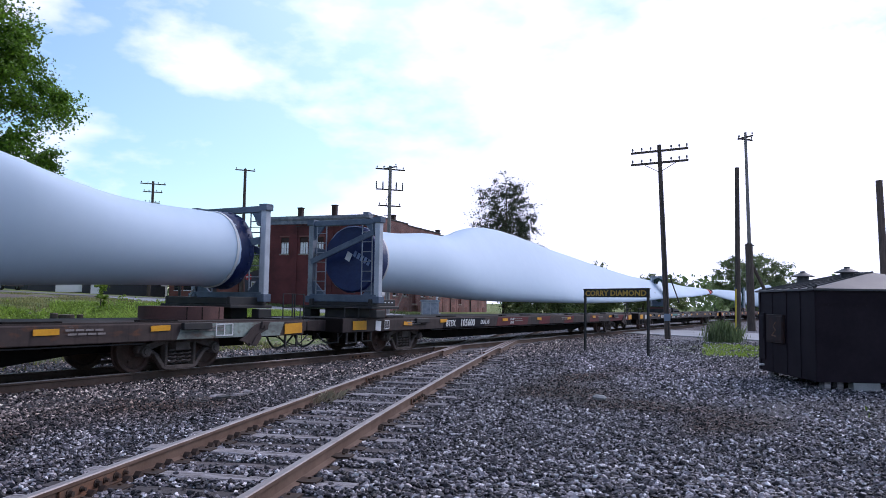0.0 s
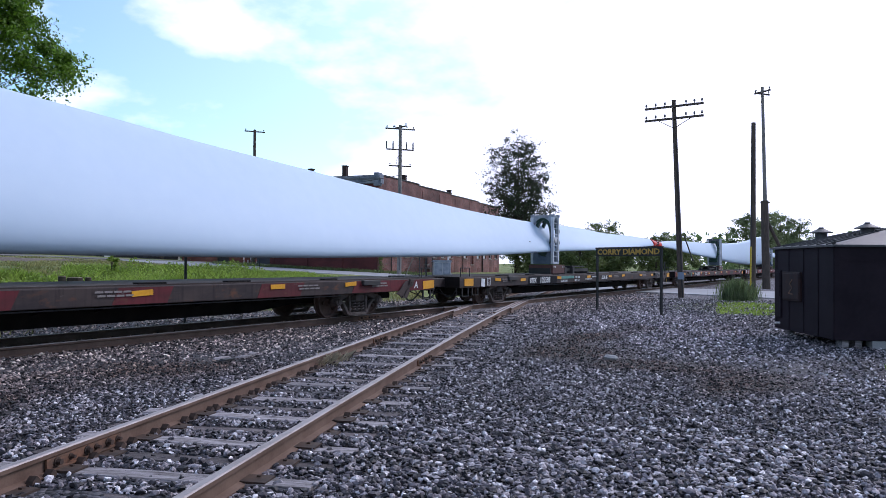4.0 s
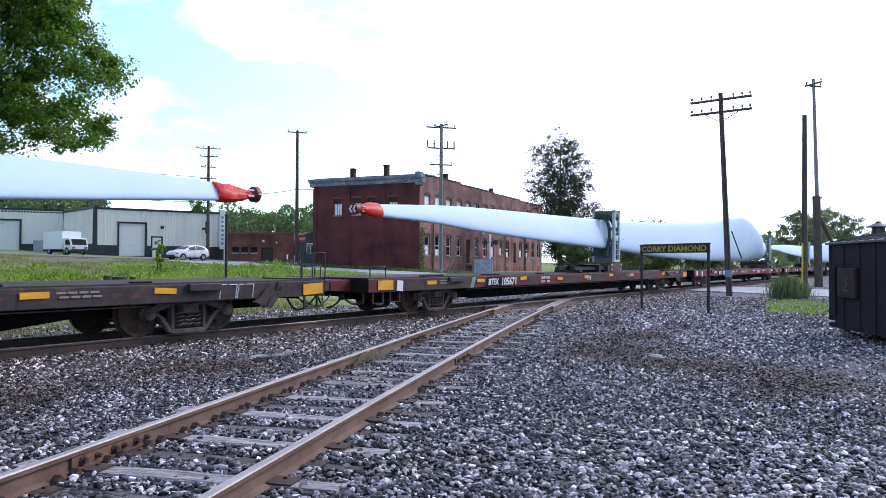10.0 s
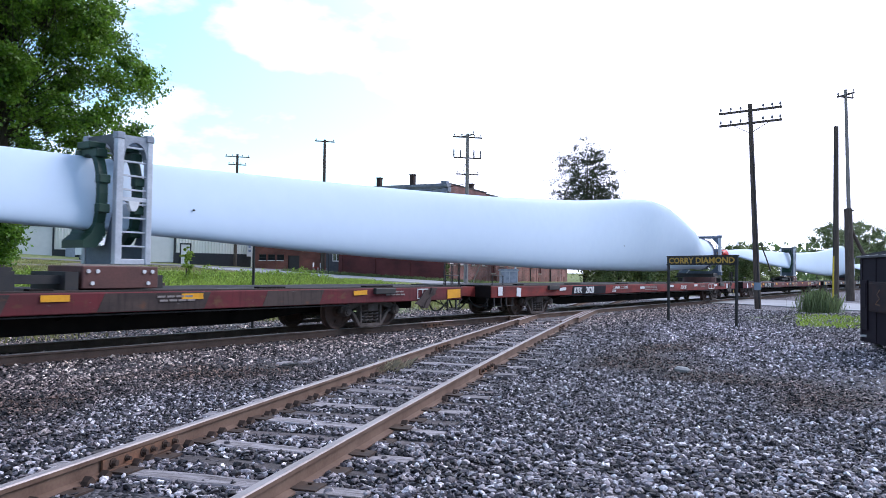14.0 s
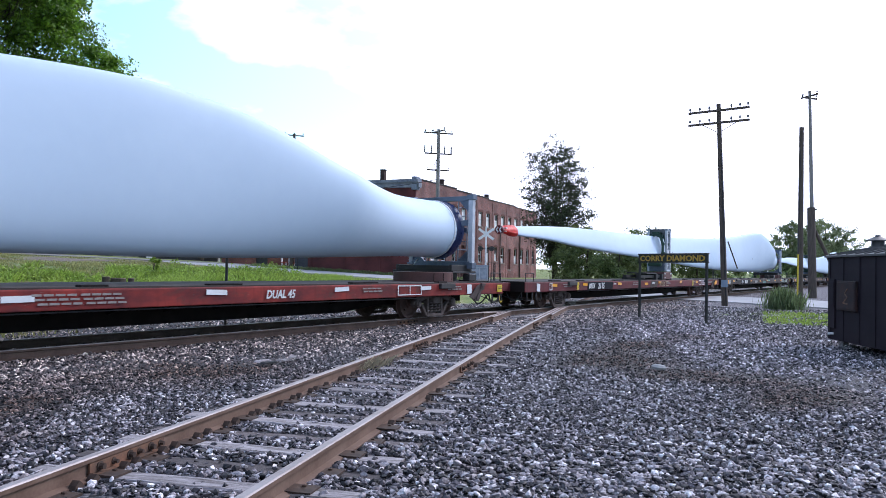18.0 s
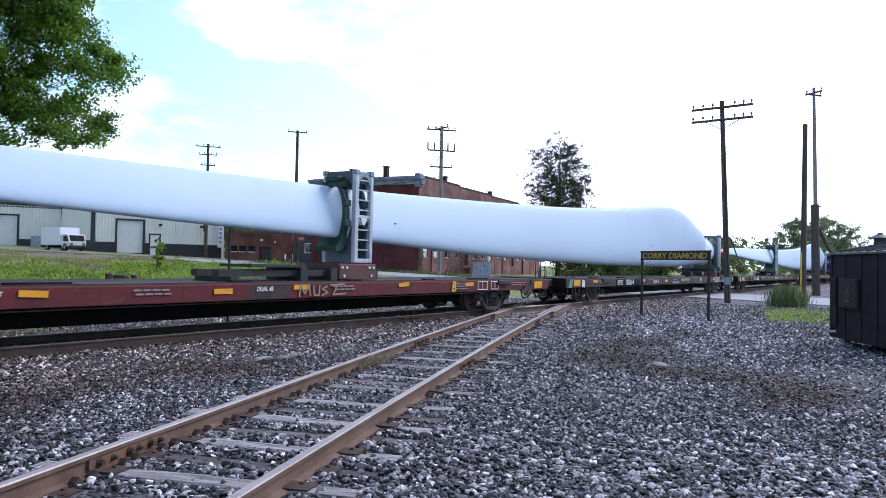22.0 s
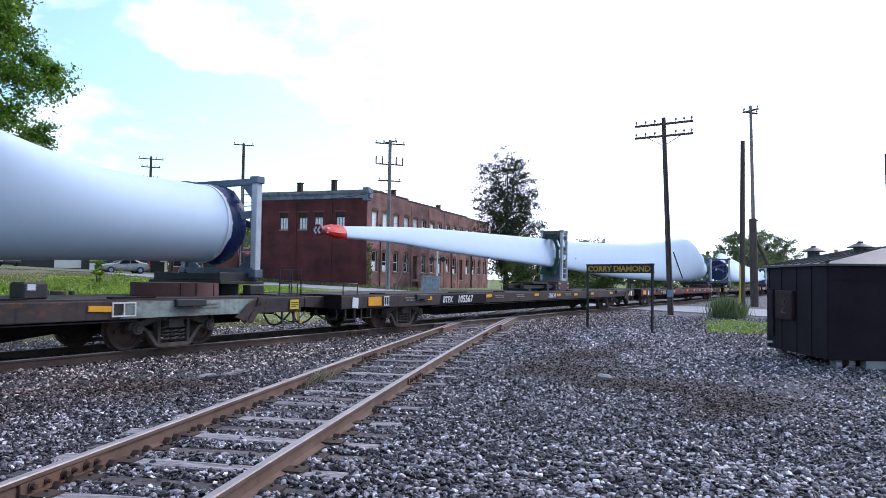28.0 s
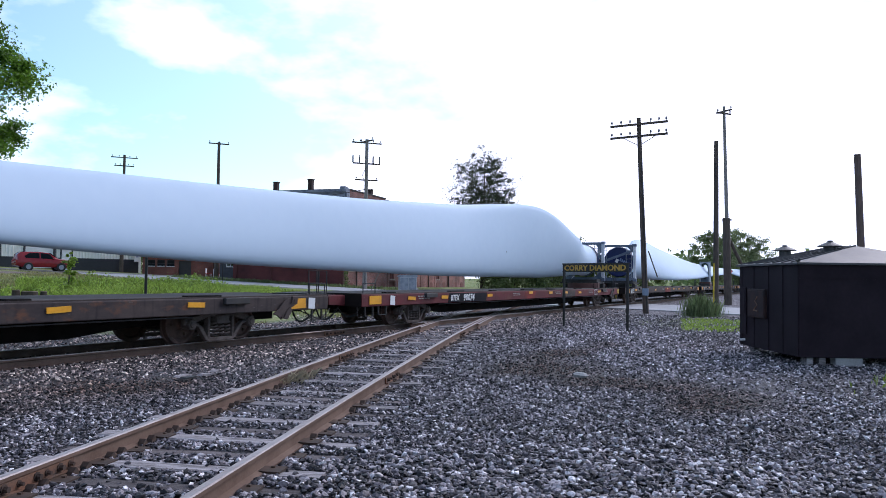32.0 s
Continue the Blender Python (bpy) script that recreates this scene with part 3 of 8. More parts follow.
        for j in range(len(prof) - 1):
            for i in range(n):
                fs.append((j * n + i, j * n + (i + 1) % n, (j + 1) * n + (i + 1) % n, (j + 1) * n + i))
        return self.add(vs, fs, k)

    def mesh(self, name, mats, smooth=0.0, bevel=0.0):
        me = bpy.data.meshes.new(name)
        me.from_pydata(self.v, [], self.f)
        bm = bmesh.new()
        bm.from_mesh(me)
        for f, k in zip(bm.faces, self.m):
            f.material_index = k
        bmesh.ops.recalc_face_normals(bm, faces=bm.faces)
        if bevel:
            es = [e for e in bm.edges if len(e.link_faces) == 2 and e.calc_face_angle() > 0.6]
            bmesh.ops.bevel(bm, geom=es, offset=bevel, segments=1, affect="EDGES", clamp_overlap=True)
        if smooth:
            for f in bm.faces:
                f.smooth = True
            for e in bm.edges:
                if len(e.link_faces) == 2 and e.calc_face_angle() > smooth:
                    e.smooth = False
        bm.to_mesh(me)
        bm.free()
        for m in mats if isinstance(mats, (list, tuple)) else [mats]:
            me.materials.append(m)
        return me


def part(name, mb, material, parent=None, label="", smooth=0.0, bevel=0.0, at=None):
    me = mb if isinstance(mb, bpy.types.Mesh) else mb.mesh(name, material, smooth, bevel)
    ob = new(name, me)
    if parent is not None:
        ob.parent = parent
    if at is not None:
        ob.matrix_basis = at if isinstance(at, Matrix) else Matrix.Translation(at)
    if label:
        ob["label"] = label
    return ob


def thing(name, label, category, group="", kind="", at=None):
    ob = tagged(new(name), label, category, group, kind)
    if at is not None:
        ob.matrix_basis = at if isinstance(at, Matrix) else Matrix.Translation(at)
    return ob


def quick_mesh(name, verts, faces, material, smooth=False):
    me = bpy.data.meshes.new(name)
    me.from_pydata(verts, [], faces)
    me.materials.append(material)
    if smooth:
        me.polygons.foreach_set("use_smooth", [True] * len(me.polygons))
    return me


LETTERS = {}


def letters(text, size):
    """The outline of a word in the built-in font as a thin mesh, in the x-z plane, facing -y."""
    key = (text, size)
    if key not in LETTERS:
        cu = bpy.data.curves.new("text", "FONT")
        cu.body, cu.size, cu.extrude, cu.align_x, cu.resolution_u, cu.offset = text, size, 0.003, "LEFT", 2, size * 0.028
        ob = new("text", cu)
        bpy.context.view_layer.update()
        me = bpy.data.meshes.new_from_object(ob.evaluated_get(bpy.context.evaluated_depsgraph_get()))
        bpy.data.objects.remove(ob)
        me.transform(pose(0, 0, 0, 90, 0, 0))
        LETTERS[key] = me
    return LETTERS[key]


def lettering(name, text, size, material, parent, x, y, z, wide=1.0, label=""):
    """Each character of a painted line becomes a part of its own."""
    me = letters(text, size)
    skew = Matrix(((1, 0, 0.17, 0), (0, 1, 0, 0), (0, 0, 1, 0), (0, 0, 0, 1))) if name == "car_mark" else Matrix()
    root = list(range(len(me.vertices)))

    def find(k):
        while root[k] != k:
            root[k] = root[root[k]]
            k = root[k]
        return k

    for f in me.polygons:
        for k in f.vertices[1:]:
            root[find(k)] = find(f.vertices[0])
    groups = {}
    for f in me.polygons:
        groups.setdefault(find(f.vertices[0]), []).append(f)
    for faces in groups.values():
        ids = sorted({k for f in faces for k in f.vertices})
        at = {k: n for n, k in enumerate(ids)}
        vs = [skew @ Vector((me.vertices[k].co.x * wide, me.vertices[k].co.y, me.vertices[k].co.z)) for k in ids]
        part("letter", quick_mesh("letter", vs, [tuple(at[k] for k in f.vertices) for f in faces], material), None, parent, label, at=(x, y, z))


# ---------------------------------------------------------------- ground
def lie(x, y):
    """Height of the ground."""
    s = min(1.0, max(0.0, (y - 15.8) / 7.0))
    s = s * s * (3 - 2 * s)
    xx, yy = min(95.0, max(-40.0, x)), min(95.0, y)
    z = -0.79 + 0.0022 * xx + 0.0551 * yy - 0.000337 * xx * yy
    return max(0.0, z) * s


TRACK_Y, RAIL_Z, GAUGE = 13.07, 0.17, 1.505


def ground():
    def steps(lo, hi, near_lo, near_hi, fine):
        xs, x = [], near_lo
        while x <= near_hi:
            xs.append(x)
            x += fine
        up, d = xs[-1], fine
        while up < hi:
            d *= 1.35
            up += d
            xs.append(up)
        dn, d, low = xs[0], fine, []
        while dn > lo:
            d *= 1.35
            dn -= d
            low.append(dn)
        return low[::-1] + xs

    xs, ys = steps(-1500, 3500, -12, 70, 1.0), steps(-1500, 3000, -8, 72, 1.0)
    vs = []
    for y in ys:
        for x in xs:
            z = lie(x, y)
            if -30 < x < 80 and -10 < y < 80:
                z += 0.035 * noise.noise((x * 0.5, y * 0.5, 0)) - 0.01
                if 17 < y < 60:
                    z += 0.12 * noise.noise((x * 0.3, y * 0.3, 4))
            vs.append((x, y, z))
    w = len(xs)
    fs = [(j * w + i, j * w + i + 1, (j + 1) * w + i + 1, (j + 1) * w + i) for j in range(len(ys) - 1) for i in range(w - 1)]
    ob = new("ground", quick_mesh("ground", vs, fs, ground_mat(), True))
    tagged(ob, "grey crushed-stone yard and green grassy bank", "ground", kind="structure")


ground()


def strip(name, pts, half, z, material, label, category, thick=0.06):
    """A paved strip along a line of points, laid on the ground."""
    mb = MB()
    P = [Vector(p) for p in pts]
    rows = []
    for i, p in enumerate(P):
        d = (P[min(i + 1, len(P) - 1)] - P[max(i - 1, 0)]).normalized()
        n = Vector((-d.y, d.x))
        rows.append([p + n * half * k for k in (-1, -0.5, 0, 0.5, 1)])
    vs = [(q.x, q.y, lie(q.x, q.y) + z) for r in rows for q in r] + [(q.x, q.y, lie(q.x, q.y) + z - thick - 0.3) for r in rows for q in (r[0], r[4])]
    fs, n = [], len(rows)
    for i in range(n - 1):
        for k in range(4):
            fs.append((i * 5 + k, i * 5 + k + 1, i * 5 + k + 6, i * 5 + k + 5))
        fs.append((i * 5, i * 5 + 5, 5 * n + 2 * i + 2, 5 * n + 2 * i))
        fs.append((i * 5 + 9, i * 5 + 4, 5 * n + 2 * i + 1, 5 * n + 2 * i + 3))
    mb.add(vs, fs)
    ob = part(name, mb, material)
    return tagged(ob, label, category, kind="structure")


def curve_pts(ctrl, n=40):
    """A smooth line through control points."""
    out = []
    for i in range(len(ctrl) - 1):
        p0, p1, p2, p3 = (Vector(ctrl[max(0, min(len(ctrl) - 1, j))]) for j in (i - 1, i, i + 1, i + 2))
        for k in range(n // (len(ctrl) - 1) + 1):
            t = k / (n // (len(ctrl) - 1) + 1)
            out.append(0.5 * (2 * p1 + (p2 - p0) * t + (2 * p0 - 5 * p1 + 4 * p2 - p3) * t * t + (3 * p1 - p0 - 3 * p2 + p3) * t ** 3))
    return out + [Vector(ctrl[-1])]


ROAD = curve_pts([(30, -30), (41, -2), (46.5, 9), (49.5, 18), (50.0, 30), (46.5, 42), (45, 52), (50, 60)], 56)
strip("road", ROAD, 4.2, 0.05, ROADM, "worn grey street that crosses the tracks", "road")
DRIVE = curve_pts([(62, 53.5), (50, 58.8), (40, 62.1), (20, 67.5), (-10, 74)], 40)
strip("road", DRIVE, 2.6, 0.06, mat("drive_gravel", (0.20, 0.19, 0.18), (0.13, 0.125, 0.115), rough=0.95, scale=0.9, fine=20, bump=0.4, dist=0.02), "grey service drive along the top of the bank", "road")


# ---------------------------------------------------------------- the train
SPEED = (6.313, 0.687, -0.0376, -0.2341)


def gone(t):
    """How far the train has rolled since the start, in metres."""
    def s(q):
        u = (q - 16) / 16
        return 16 * (SPEED[0] * u + SPEED[1] * u ** 2 / 2 + SPEED[2] * u ** 3 / 3 + SPEED[3] * u ** 4 / 4)
    return s(t) - s(0) + 0.065 * max(0.0, t - 30) ** 2


ROLLING, WHEELSETS = [], []
CAR_LEN, CAR_PITCH, CAR_FIRST, DECK = 27.55, 29.13, 15.35, 1.17
HALF = 1.38


def rolling(ob, u, y=0.0, turned=False):
    """Notes a thing that rolls with the train, u metres along it and y to the far side of the track's middle."""
    ob.matrix_basis = pose(u, TRACK_Y + y, 0, 0, 0, 180 if turned else 0)
    ROLLING.append((ob, u, y, turned))
    return ob


def wheelset_mesh():
    mb = MB()
    prof = [(-0.07, 0.0), (-0.07, 0.10), (-0.03, 0.13), (-0.01, 0.33), (-0.065, 0.36), (-0.065, 0.42), (0.045, 0.425), (0.06, 0.45), (0.075, 0.45), (0.08, 0.36), (0.03, 0.33), (0.02, 0.13), (0.07, 0.1), (0.07, 0.0)]
    mb.lathe(prof, (0, -0.75, 0), 28)
    mb.lathe([(-a, r) for a, r in prof], (0, 0.75, 0), 28)
    mb.cyl((0, -1.0, 0), (0, 1.0, 0), 0.085, n=12)
    for y in (-0.81, 0.81):
        for k in range(3):
            a = 2 * math.pi * k / 3
            mb.box(-0.03 + 0.24 * math.cos(a), 0.03 + 0.24 * math.cos(a), y - 0.02, y + 0.02, -0.03 + 0.24 * math.sin(a), 0.03 + 0.24 * math.sin(a))
    return mb.mesh("wheelset", WHEELM, 0.6)


def side_frame_mesh():
    mb = MB()
    top = [(-1.06, 0.56), (-1.04, 0.70), (-0.80, 0.74), (-0.42, 0.84), (0.42, 0.84), (0.80, 0.74), (1.04, 0.70), (1.06, 0.56), (0.80, 0.60), (0.40, 0.72), (-0.40, 0.72), (-0.80, 0.60)]
    low = [(-0.80, 0.58), (-0.66, 0.52), (-0.44, 0.24), (-0.36, 0.20), (0.36, 0.20), (0.44, 0.24), (0.66, 0.52), (0.80, 0.58), (0.70, 0.62), (0.56, 0.53), (0.37, 0.285), (-0.37, 0.285), (-0.56, 0.53), (-0.70, 0.62)]
    for poly in (top, low):
        mb.prism([(x, z) for x, z in poly], -0.06, 0.06)
    for s in (-1, 1):
        mb.box(s * 0.36 - 0.035, s * 0.36 + 0.035, -0.07, 0.07, 0.27, 0.76)
        mb.cyl((s * 0.89, -0.13, 0.59), (s * 0.89, 0.10, 0.59), 0.115, n=14)
        mb.cyl((s * 0.89, -0.15, 0.59), (s * 0.89, -0.12, 0.59), 0.075, n=10)
    return mb.mesh("side_frame", TRUCKM, 0.7, 0.01)


def spring_mesh():
    mb = MB()
    n, turns, r = 8, 4, 0.085
    pts = [(r * math.cos(2 * math.pi * i / n), r * math.sin(2 * math.pi * i / n), 0.31 + 0.3 * i / (n * turns)) for i in range(n * turns + 1)]
    mb.tube(pts, 0.020, 5)
    return mb.mesh("spring", TRUCKM, 0.9)


WHEELSET, SIDE_FRAME, SPRING = wheelset_mesh(), side_frame_mesh(), spring_mesh()


def bogie(car, x):
    mb = MB()
    mb.box(-0.18, 0.18, -1.15, 1.15, 0.58, 0.76)
    mb.cyl((0, 0, 0.7), (0, 0, 0.84), 0.32, n=16)
    for s in (-1, 1):
        mb.box(s * 0.55 - 0.04, s * 0.55 + 0.04, -0.72, 0.72, 0.42, 0.50)
    b = part("bogie", mb, TRUCKM, car, "grimy cast-steel bogie", bevel=0.01, at=(x, 0, 0))
    b.location.z = 0.0
    for y in (-1.02, 1.02):
        part("side_frame", SIDE_FRAME, None, b, at=(0, y, 0) if y < 0 else pose(0, y, 0, 0, 0, 180))
        for dx in (-0.19, 0.0, 0.19):
            part("spring", SPRING, None, b, at=(dx, y, 0))
    for dx in (-0.89, 0.89):
        w = part("wheelset", WHEELSET, None, b, at=(dx, 0, RAIL_Z + 0.42))
        WHEELSETS.append((w, dx, 0.42 + RAIL_Z))
    return b


def fishbelly_mesh():
    mb = MB()
    prof = [(0.9, 0.55), (5.2, 0.55), (6.6, 0.40), (20.9, 0.40), (22.3, 0.55), (26.65, 0.55), (26.65, 1.1), (0.9, 1.1)]
    for y in (-0.35, 0.27):
        mb.prism(prof, y, y + 0.08)
    for i in range(14):
        x = 5.9 + i * 1.21
        mb.prism([(-1.28, 1.05), (-1.28, 0.86), (-0.35, 0.62), (0.35, 0.62), (1.28, 0.86), (1.28, 1.05)], x, x + 0.05, axis="x")
    return mb.mesh("centre_sill", BLACK, 0, 0.0)


def side_sill_mesh():
    """Deep side sill with a rounded top edge."""
    a, b = DECK - 0.055, DECK - 0.03
    return MB().prism([(-0.02, 0.81), (-0.012, 0.80), (0.10, 0.80), (0.10, b), (-0.004, b), (-0.016, a + 0.014), (-0.02, a)], 0.0, CAR_LEN, axis="x")


def deck_mesh():
    """One worn deck, a little uneven from plank to plank."""
    n, vs, fs = 46, [], []
    for i in range(n + 1):
        x, z = CAR_LEN * i / n, DECK - 0.002 + 0.006 * noise.noise((i * 0.7, 0, 0))
        vs += [(x, -HALF, z), (x, HALF, z), (x, -HALF, DECK - 0.03), (x, HALF, DECK - 0.03)]
    for i in range(n):
        o = 4 * i
        fs += [(o, o + 4, o + 5, o + 1), (o + 2, o + 3, o + 7, o + 6), (o, o + 2, o + 6, o + 4), (o + 1, o + 5, o + 7, o + 3)]
    fs += [(0, 1, 3, 2), (4 * n, 4 * n + 2, 4 * n + 3, 4 * n + 1)]
    return MB().add(vs, fs)


FISH, LIPS = fishbelly_mesh(), side_sill_mesh()
DECKM = deck_mesh().mesh("deck", mat("deck_steel", (0.03, 0.023, 0.021), (0.065, 0.048, 0.042), rough=0.9, scale=1.5, fine=20, bump=0.3, dist=0.006))


def coupler_mesh():
    mb = MB()
    mb.box(-0.75, 0.1, -0.09, 0.09, 0.84, 1.0)
    mb.prism([(-1.05, 0.80), (-0.70, 0.78), (-0.70, 1.06), (-1.05, 1.04)], -0.16, 0.10)
    mb.prism([(-1.12, 0.84), (-0.95, 0.84), (-0.95, 1.0), (-1.12, 1.0)], 0.06, 0.19)
    mb.box(-0.85, -0.81, -0.55, 0.0, 0.96, 1.0)
    return mb.mesh("coupler", IRON, 0, 0.015)


def hose_mesh():
    mb = MB()
    pts = []
    for i in range(13):
        s = i / 12
        pts.append((0.25 - 1.05 * s, -0.45 + 0.12 * math.sin(3 * s), 0.80 - 1.55 * s * (1 - s) + 0.02 * s))
    mb.tube(pts, 0.025, 7)
    mb.cyl((-0.80, -0.40, 0.76), (-0.80, -0.30, 0.88), 0.035, n=8)
    return mb.mesh("air_hose", HOSE, 0.9)


def cable_mesh():
    pts = [(0.6 - 1.1 * k / 12, -0.95, 0.78 - 1.1 * (k / 12) * (1 - k / 12)) for k in range(13)]
    return MB().tube(pts, 0.016, 6).mesh("brake_cable", HOSE, 0.9)


COUPLER, AIRHOSE, BRAKECABLE = coupler_mesh(), hose_mesh(), cable_mesh()


def end_rail_mesh(h=0.28, w=0.62):
    mb = MB()
    mb.tube([(0, 0, -0.1), (0, 0, h), (w, 0, h), (w, 0, -0.1)], 0.017, 7)
    return mb.mesh("grab_rail", DARK, 0.9)


def step_mesh():
    mb = MB()
    mb.box(-0.02, 0.02, -0.02, 0.02, 0.54, 0.82)
    mb.box(0.38, 0.42, -0.02, 0.02, 0.54, 0.82)
    mb.box(-0.02, 0.42, -0.04, 0.04, 0.52, 0.54)
    return mb.mesh("step", DARK)


def box_mesh(name, m, x, y, z):
    return MB().box(0, x, 0, y, 0, z).mesh(name, m, 0, min(x, y, z) * 0.12)


GRAB, STEP, TALLGRAB = end_rail_mesh(), step_mesh(), end_rail_mesh(0.60, 0.42)
REFLECTOR = box_mesh("reflector", ORANGE, 0.46, 0.006, 0.105)
WIDEPLATE = box_mesh("reflector", ORANGE, 0.62, 0.006, 0.24)
WHITEPLATE = box_mesh("placard", WHITE, 0.26, 0.006, 0.27)
STAKE = box_mesh("stake_bracket", DARK, 0.75, 0.10, 0.14)
CAUTION = MB().box(0, 0.30, 0, 0.008, 0, 0.22).box(0.03, 0.27, -0.004, 0.0, 0.14, 0.16, 1).box(0.03, 0.27, -0.004, 0.0, 0.09, 0.11, 1).box(0.03, 0.2, -0.004, 0.0, 0.05, 0.065, 1).mesh("caution_plate", [YELLOW, SIGNBLACK])
ENDBRACE = MB().prism([(0.0, 0.74), (0.16, 0.70), (0.30, 0.60), (0.42, 0.66), (0.62, 0.86), (0.88, 0.96), (0.90, 1.08), (0.70, 1.12), (0.52, 1.08), (0.36, 1.0), (0.2, 0.84)], -0.07, -0.035).prism([(0.34, 0.62), (0.50, 0.60), (0.66, 0.80), (0.60, 0.9), (0.46, 0.8)], -0.10, -0.07).prism([(0.62, 0.98), (0.80, 1.02), (0.92, 1.13), (0.66, 1.14)], -0.11, -0.05).cyl((0.3, -0.11, 0.66), (0.3, -0.03, 0.66), 0.03, n=8).cyl((0.72, -0.12, 1.05), (0.72, -0.03, 1.05), 0.03, n=8).mesh("end_brace", mat("brace_rust", (0.07, 0.045, 0.04), (0.03, 0.022, 0.02), rough=0.8, scale=6, fine=40, bump=0.4, dist=0.01), 0, 0.006)
STENCIL = box_mesh("stencil_bar", FADED, 0.16, 0.004, 0.035)


def flat_car(i, paint, number, patches, white_marks=False):
    car = thing("flat_car", "", "rail car", "flat cars of the train")
    side = LIPS.mesh("side_sill", paint, 0, 0.008)
    part("deck", DECKM, None, car)
    part("centre_sill", FISH, None, car, "deep black centre sill")
    for y in (-HALF, HALF):
        part("side_sill", side, None, car, at=(0, y, 0) if y < 0 else pose(CAR_LEN, y, 0, 0, 0, 180))
    mb = MB().box(-0.03, 0.06, -HALF, HALF, 0.80, DECK).box(-0.10, 0.0, -0.5, 0.5, 0.70, DECK - 0.02)
    endm = mb.mesh("end_sill", BLACK, 0, 0.012)
    part("end_sill", endm, None, car)
    nose = MB().prism([(-0.78, 0.86), (0.0, 0.82), (0.0, 1.12), (-0.70, 1.12), (-0.78, 1.08)], -0.85, 0.85).mesh("draft_box", paint, 0, 0.012)
    part("draft_box", nose, None, car)
    part("draft_box", nose, None, car, at=pose(CAR_LEN, 0, 0, 0, 0, 180))
    part("end_sill", endm, None, car, at=pose(CAR_LEN, 0, 0, 0, 0, 180))
    for x in (3.45, CAR_LEN - 3.45):
        bogie(car, x)
    part("coupler", COUPLER, None, car)
    part("coupler", COUPLER, None, car, at=pose(CAR_LEN, 0, 0, 0, 0, 180))
    part("air_hose", AIRHOSE, None, car)
    part("air_hose", AIRHOSE, None, car, at=(CAR_LEN + 0.55, 0, 0))
    part("brake_cable", BRAKECABLE, None, car)
    part("brake_cable", BRAKECABLE, None, car, at=(CAR_LEN + 0.1, 0, 0))
    y = -HALF - 0.02
    for x in (0.10, CAR_LEN - 0.72):
        part("grab_rail", GRAB, None, car, at=(x, y + 0.04, DECK))
        part("step", STEP, None, car, at=(x + 0.12, y + 0.05, 0))
    part("end_brace", ENDBRACE, None, car, at=(CAR_LEN - 2.2, y, 0))
    for x in (CAR_LEN - 0.72, CAR_LEN - 0.38):
        part("tall_grab_rail", TALLGRAB, None, car, at=(x + 0.3, y + 0.3, DECK))
    part("brake_platform", MB().box(CAR_LEN - 0.75, CAR_LEN + 0.05, y + 0.1, y + 1.2, DECK, DECK + 0.03), DARK, car)
    if i in (4, 6, 8):
        part("caution_plate", CAUTION, None, car, at=(CAR_LEN - 0.42, y - 0.03, 0.86))
    refl = REFLECTOR if not white_marks else box_mesh("reflector", WHITE, 0.50, 0.006, 0.10)
    tip = random.Random(i)
    for x in REFLECTORS.get(i, (2.5, 4.7, 8.4, 12.7, 15.2, 17.4, 19.6, 23.1)):
        part("reflector", refl, None, car, at=pose(x, y - 0.022, 0.97 + tip.uniform(-0.03, 0.03), 0, tip.uniform(-3, 3), 0))
    if i != 5:
        part("reflector", WIDEPLATE if not white_marks else WHITEPLATE, None, car, at=({1: 0.4, 6: 0.66, 7: 1.15, 2: 0.27}.get(i, 0.35), y - 0.022, 0.86))
    if i not in (6, 8):
        part("reflector", WIDEPLATE if not white_marks else WHITEPLATE, None, car, at=pose({4: 25.3, 5: 26.4, 7: 26.0}.get(i, 26.85), y - 0.022, 0.83, 0, -2, 0))
    for bx, wide in BOXES.get(i, ((1.9, 0.24),)):
        mb = MB().box(bx, bx + wide, y - 0.026, y - 0.02, 0.85, 0.875).box(bx, bx + wide, y - 0.026, y - 0.02, 1.085, 1.11)
        for k in range(3):
            c = bx + (wide - 0.025) * k / 2
            mb.box(c, c + 0.025, y - 0.026, y - 0.02, 0.875, 1.085)
        part("stencil_box", mb, LETTER, car, "white outlined stencil box")
    if i == 7:
        part("placard", WHITEPLATE, None, car, at=pose(26.72, y - 0.022, 0.83, 0, 3, 0))
    part("placard", WHITEPLATE, None, car, at=pose({7: 0.42, 3: 1.12, 5: 0.85}.get(i, 1.45), y - 0.022, 0.83, 0, 5, 0))
    for x in (3.55, 23.8):
        part("stake_bracket", STAKE, None, car, at=(x, y - 0.09, 1.0))
    for a, b, m in patches:
        part("paint_patch", MB().prism([(a, 0.812), (b, 0.812), (b + 0.14, 1.118), (a + 0.14, 1.118)], y - 0.005, y + 0.001), m, car)
    if number:
        part("number_panel", MB().prism([(PANEL.get(i, 5.2), 0.812), (6.75 if i == 3 else 8.3, 0.812), (6.87 if i == 3 else 8.36, 1.118), (PANEL.get(i, 5.2) + 0.1, 1.118)], y - 0.010, y - 0.001), BLACKPANEL, car)
        lettering("car_mark", number[0], 0.27, LETTER, car, PANEL.get(i, 5.2) + 0.15, y - 0.026, 0.87, 1.0, "white stencilled lettering")
        lettering("car_mark", number[1], 0.32, LETTER, car, PANEL.get(i, 5.2) + (0.95 if i == 3 else 1.12), y - 0.026, 0.855, 1.12, "white stencilled lettering")
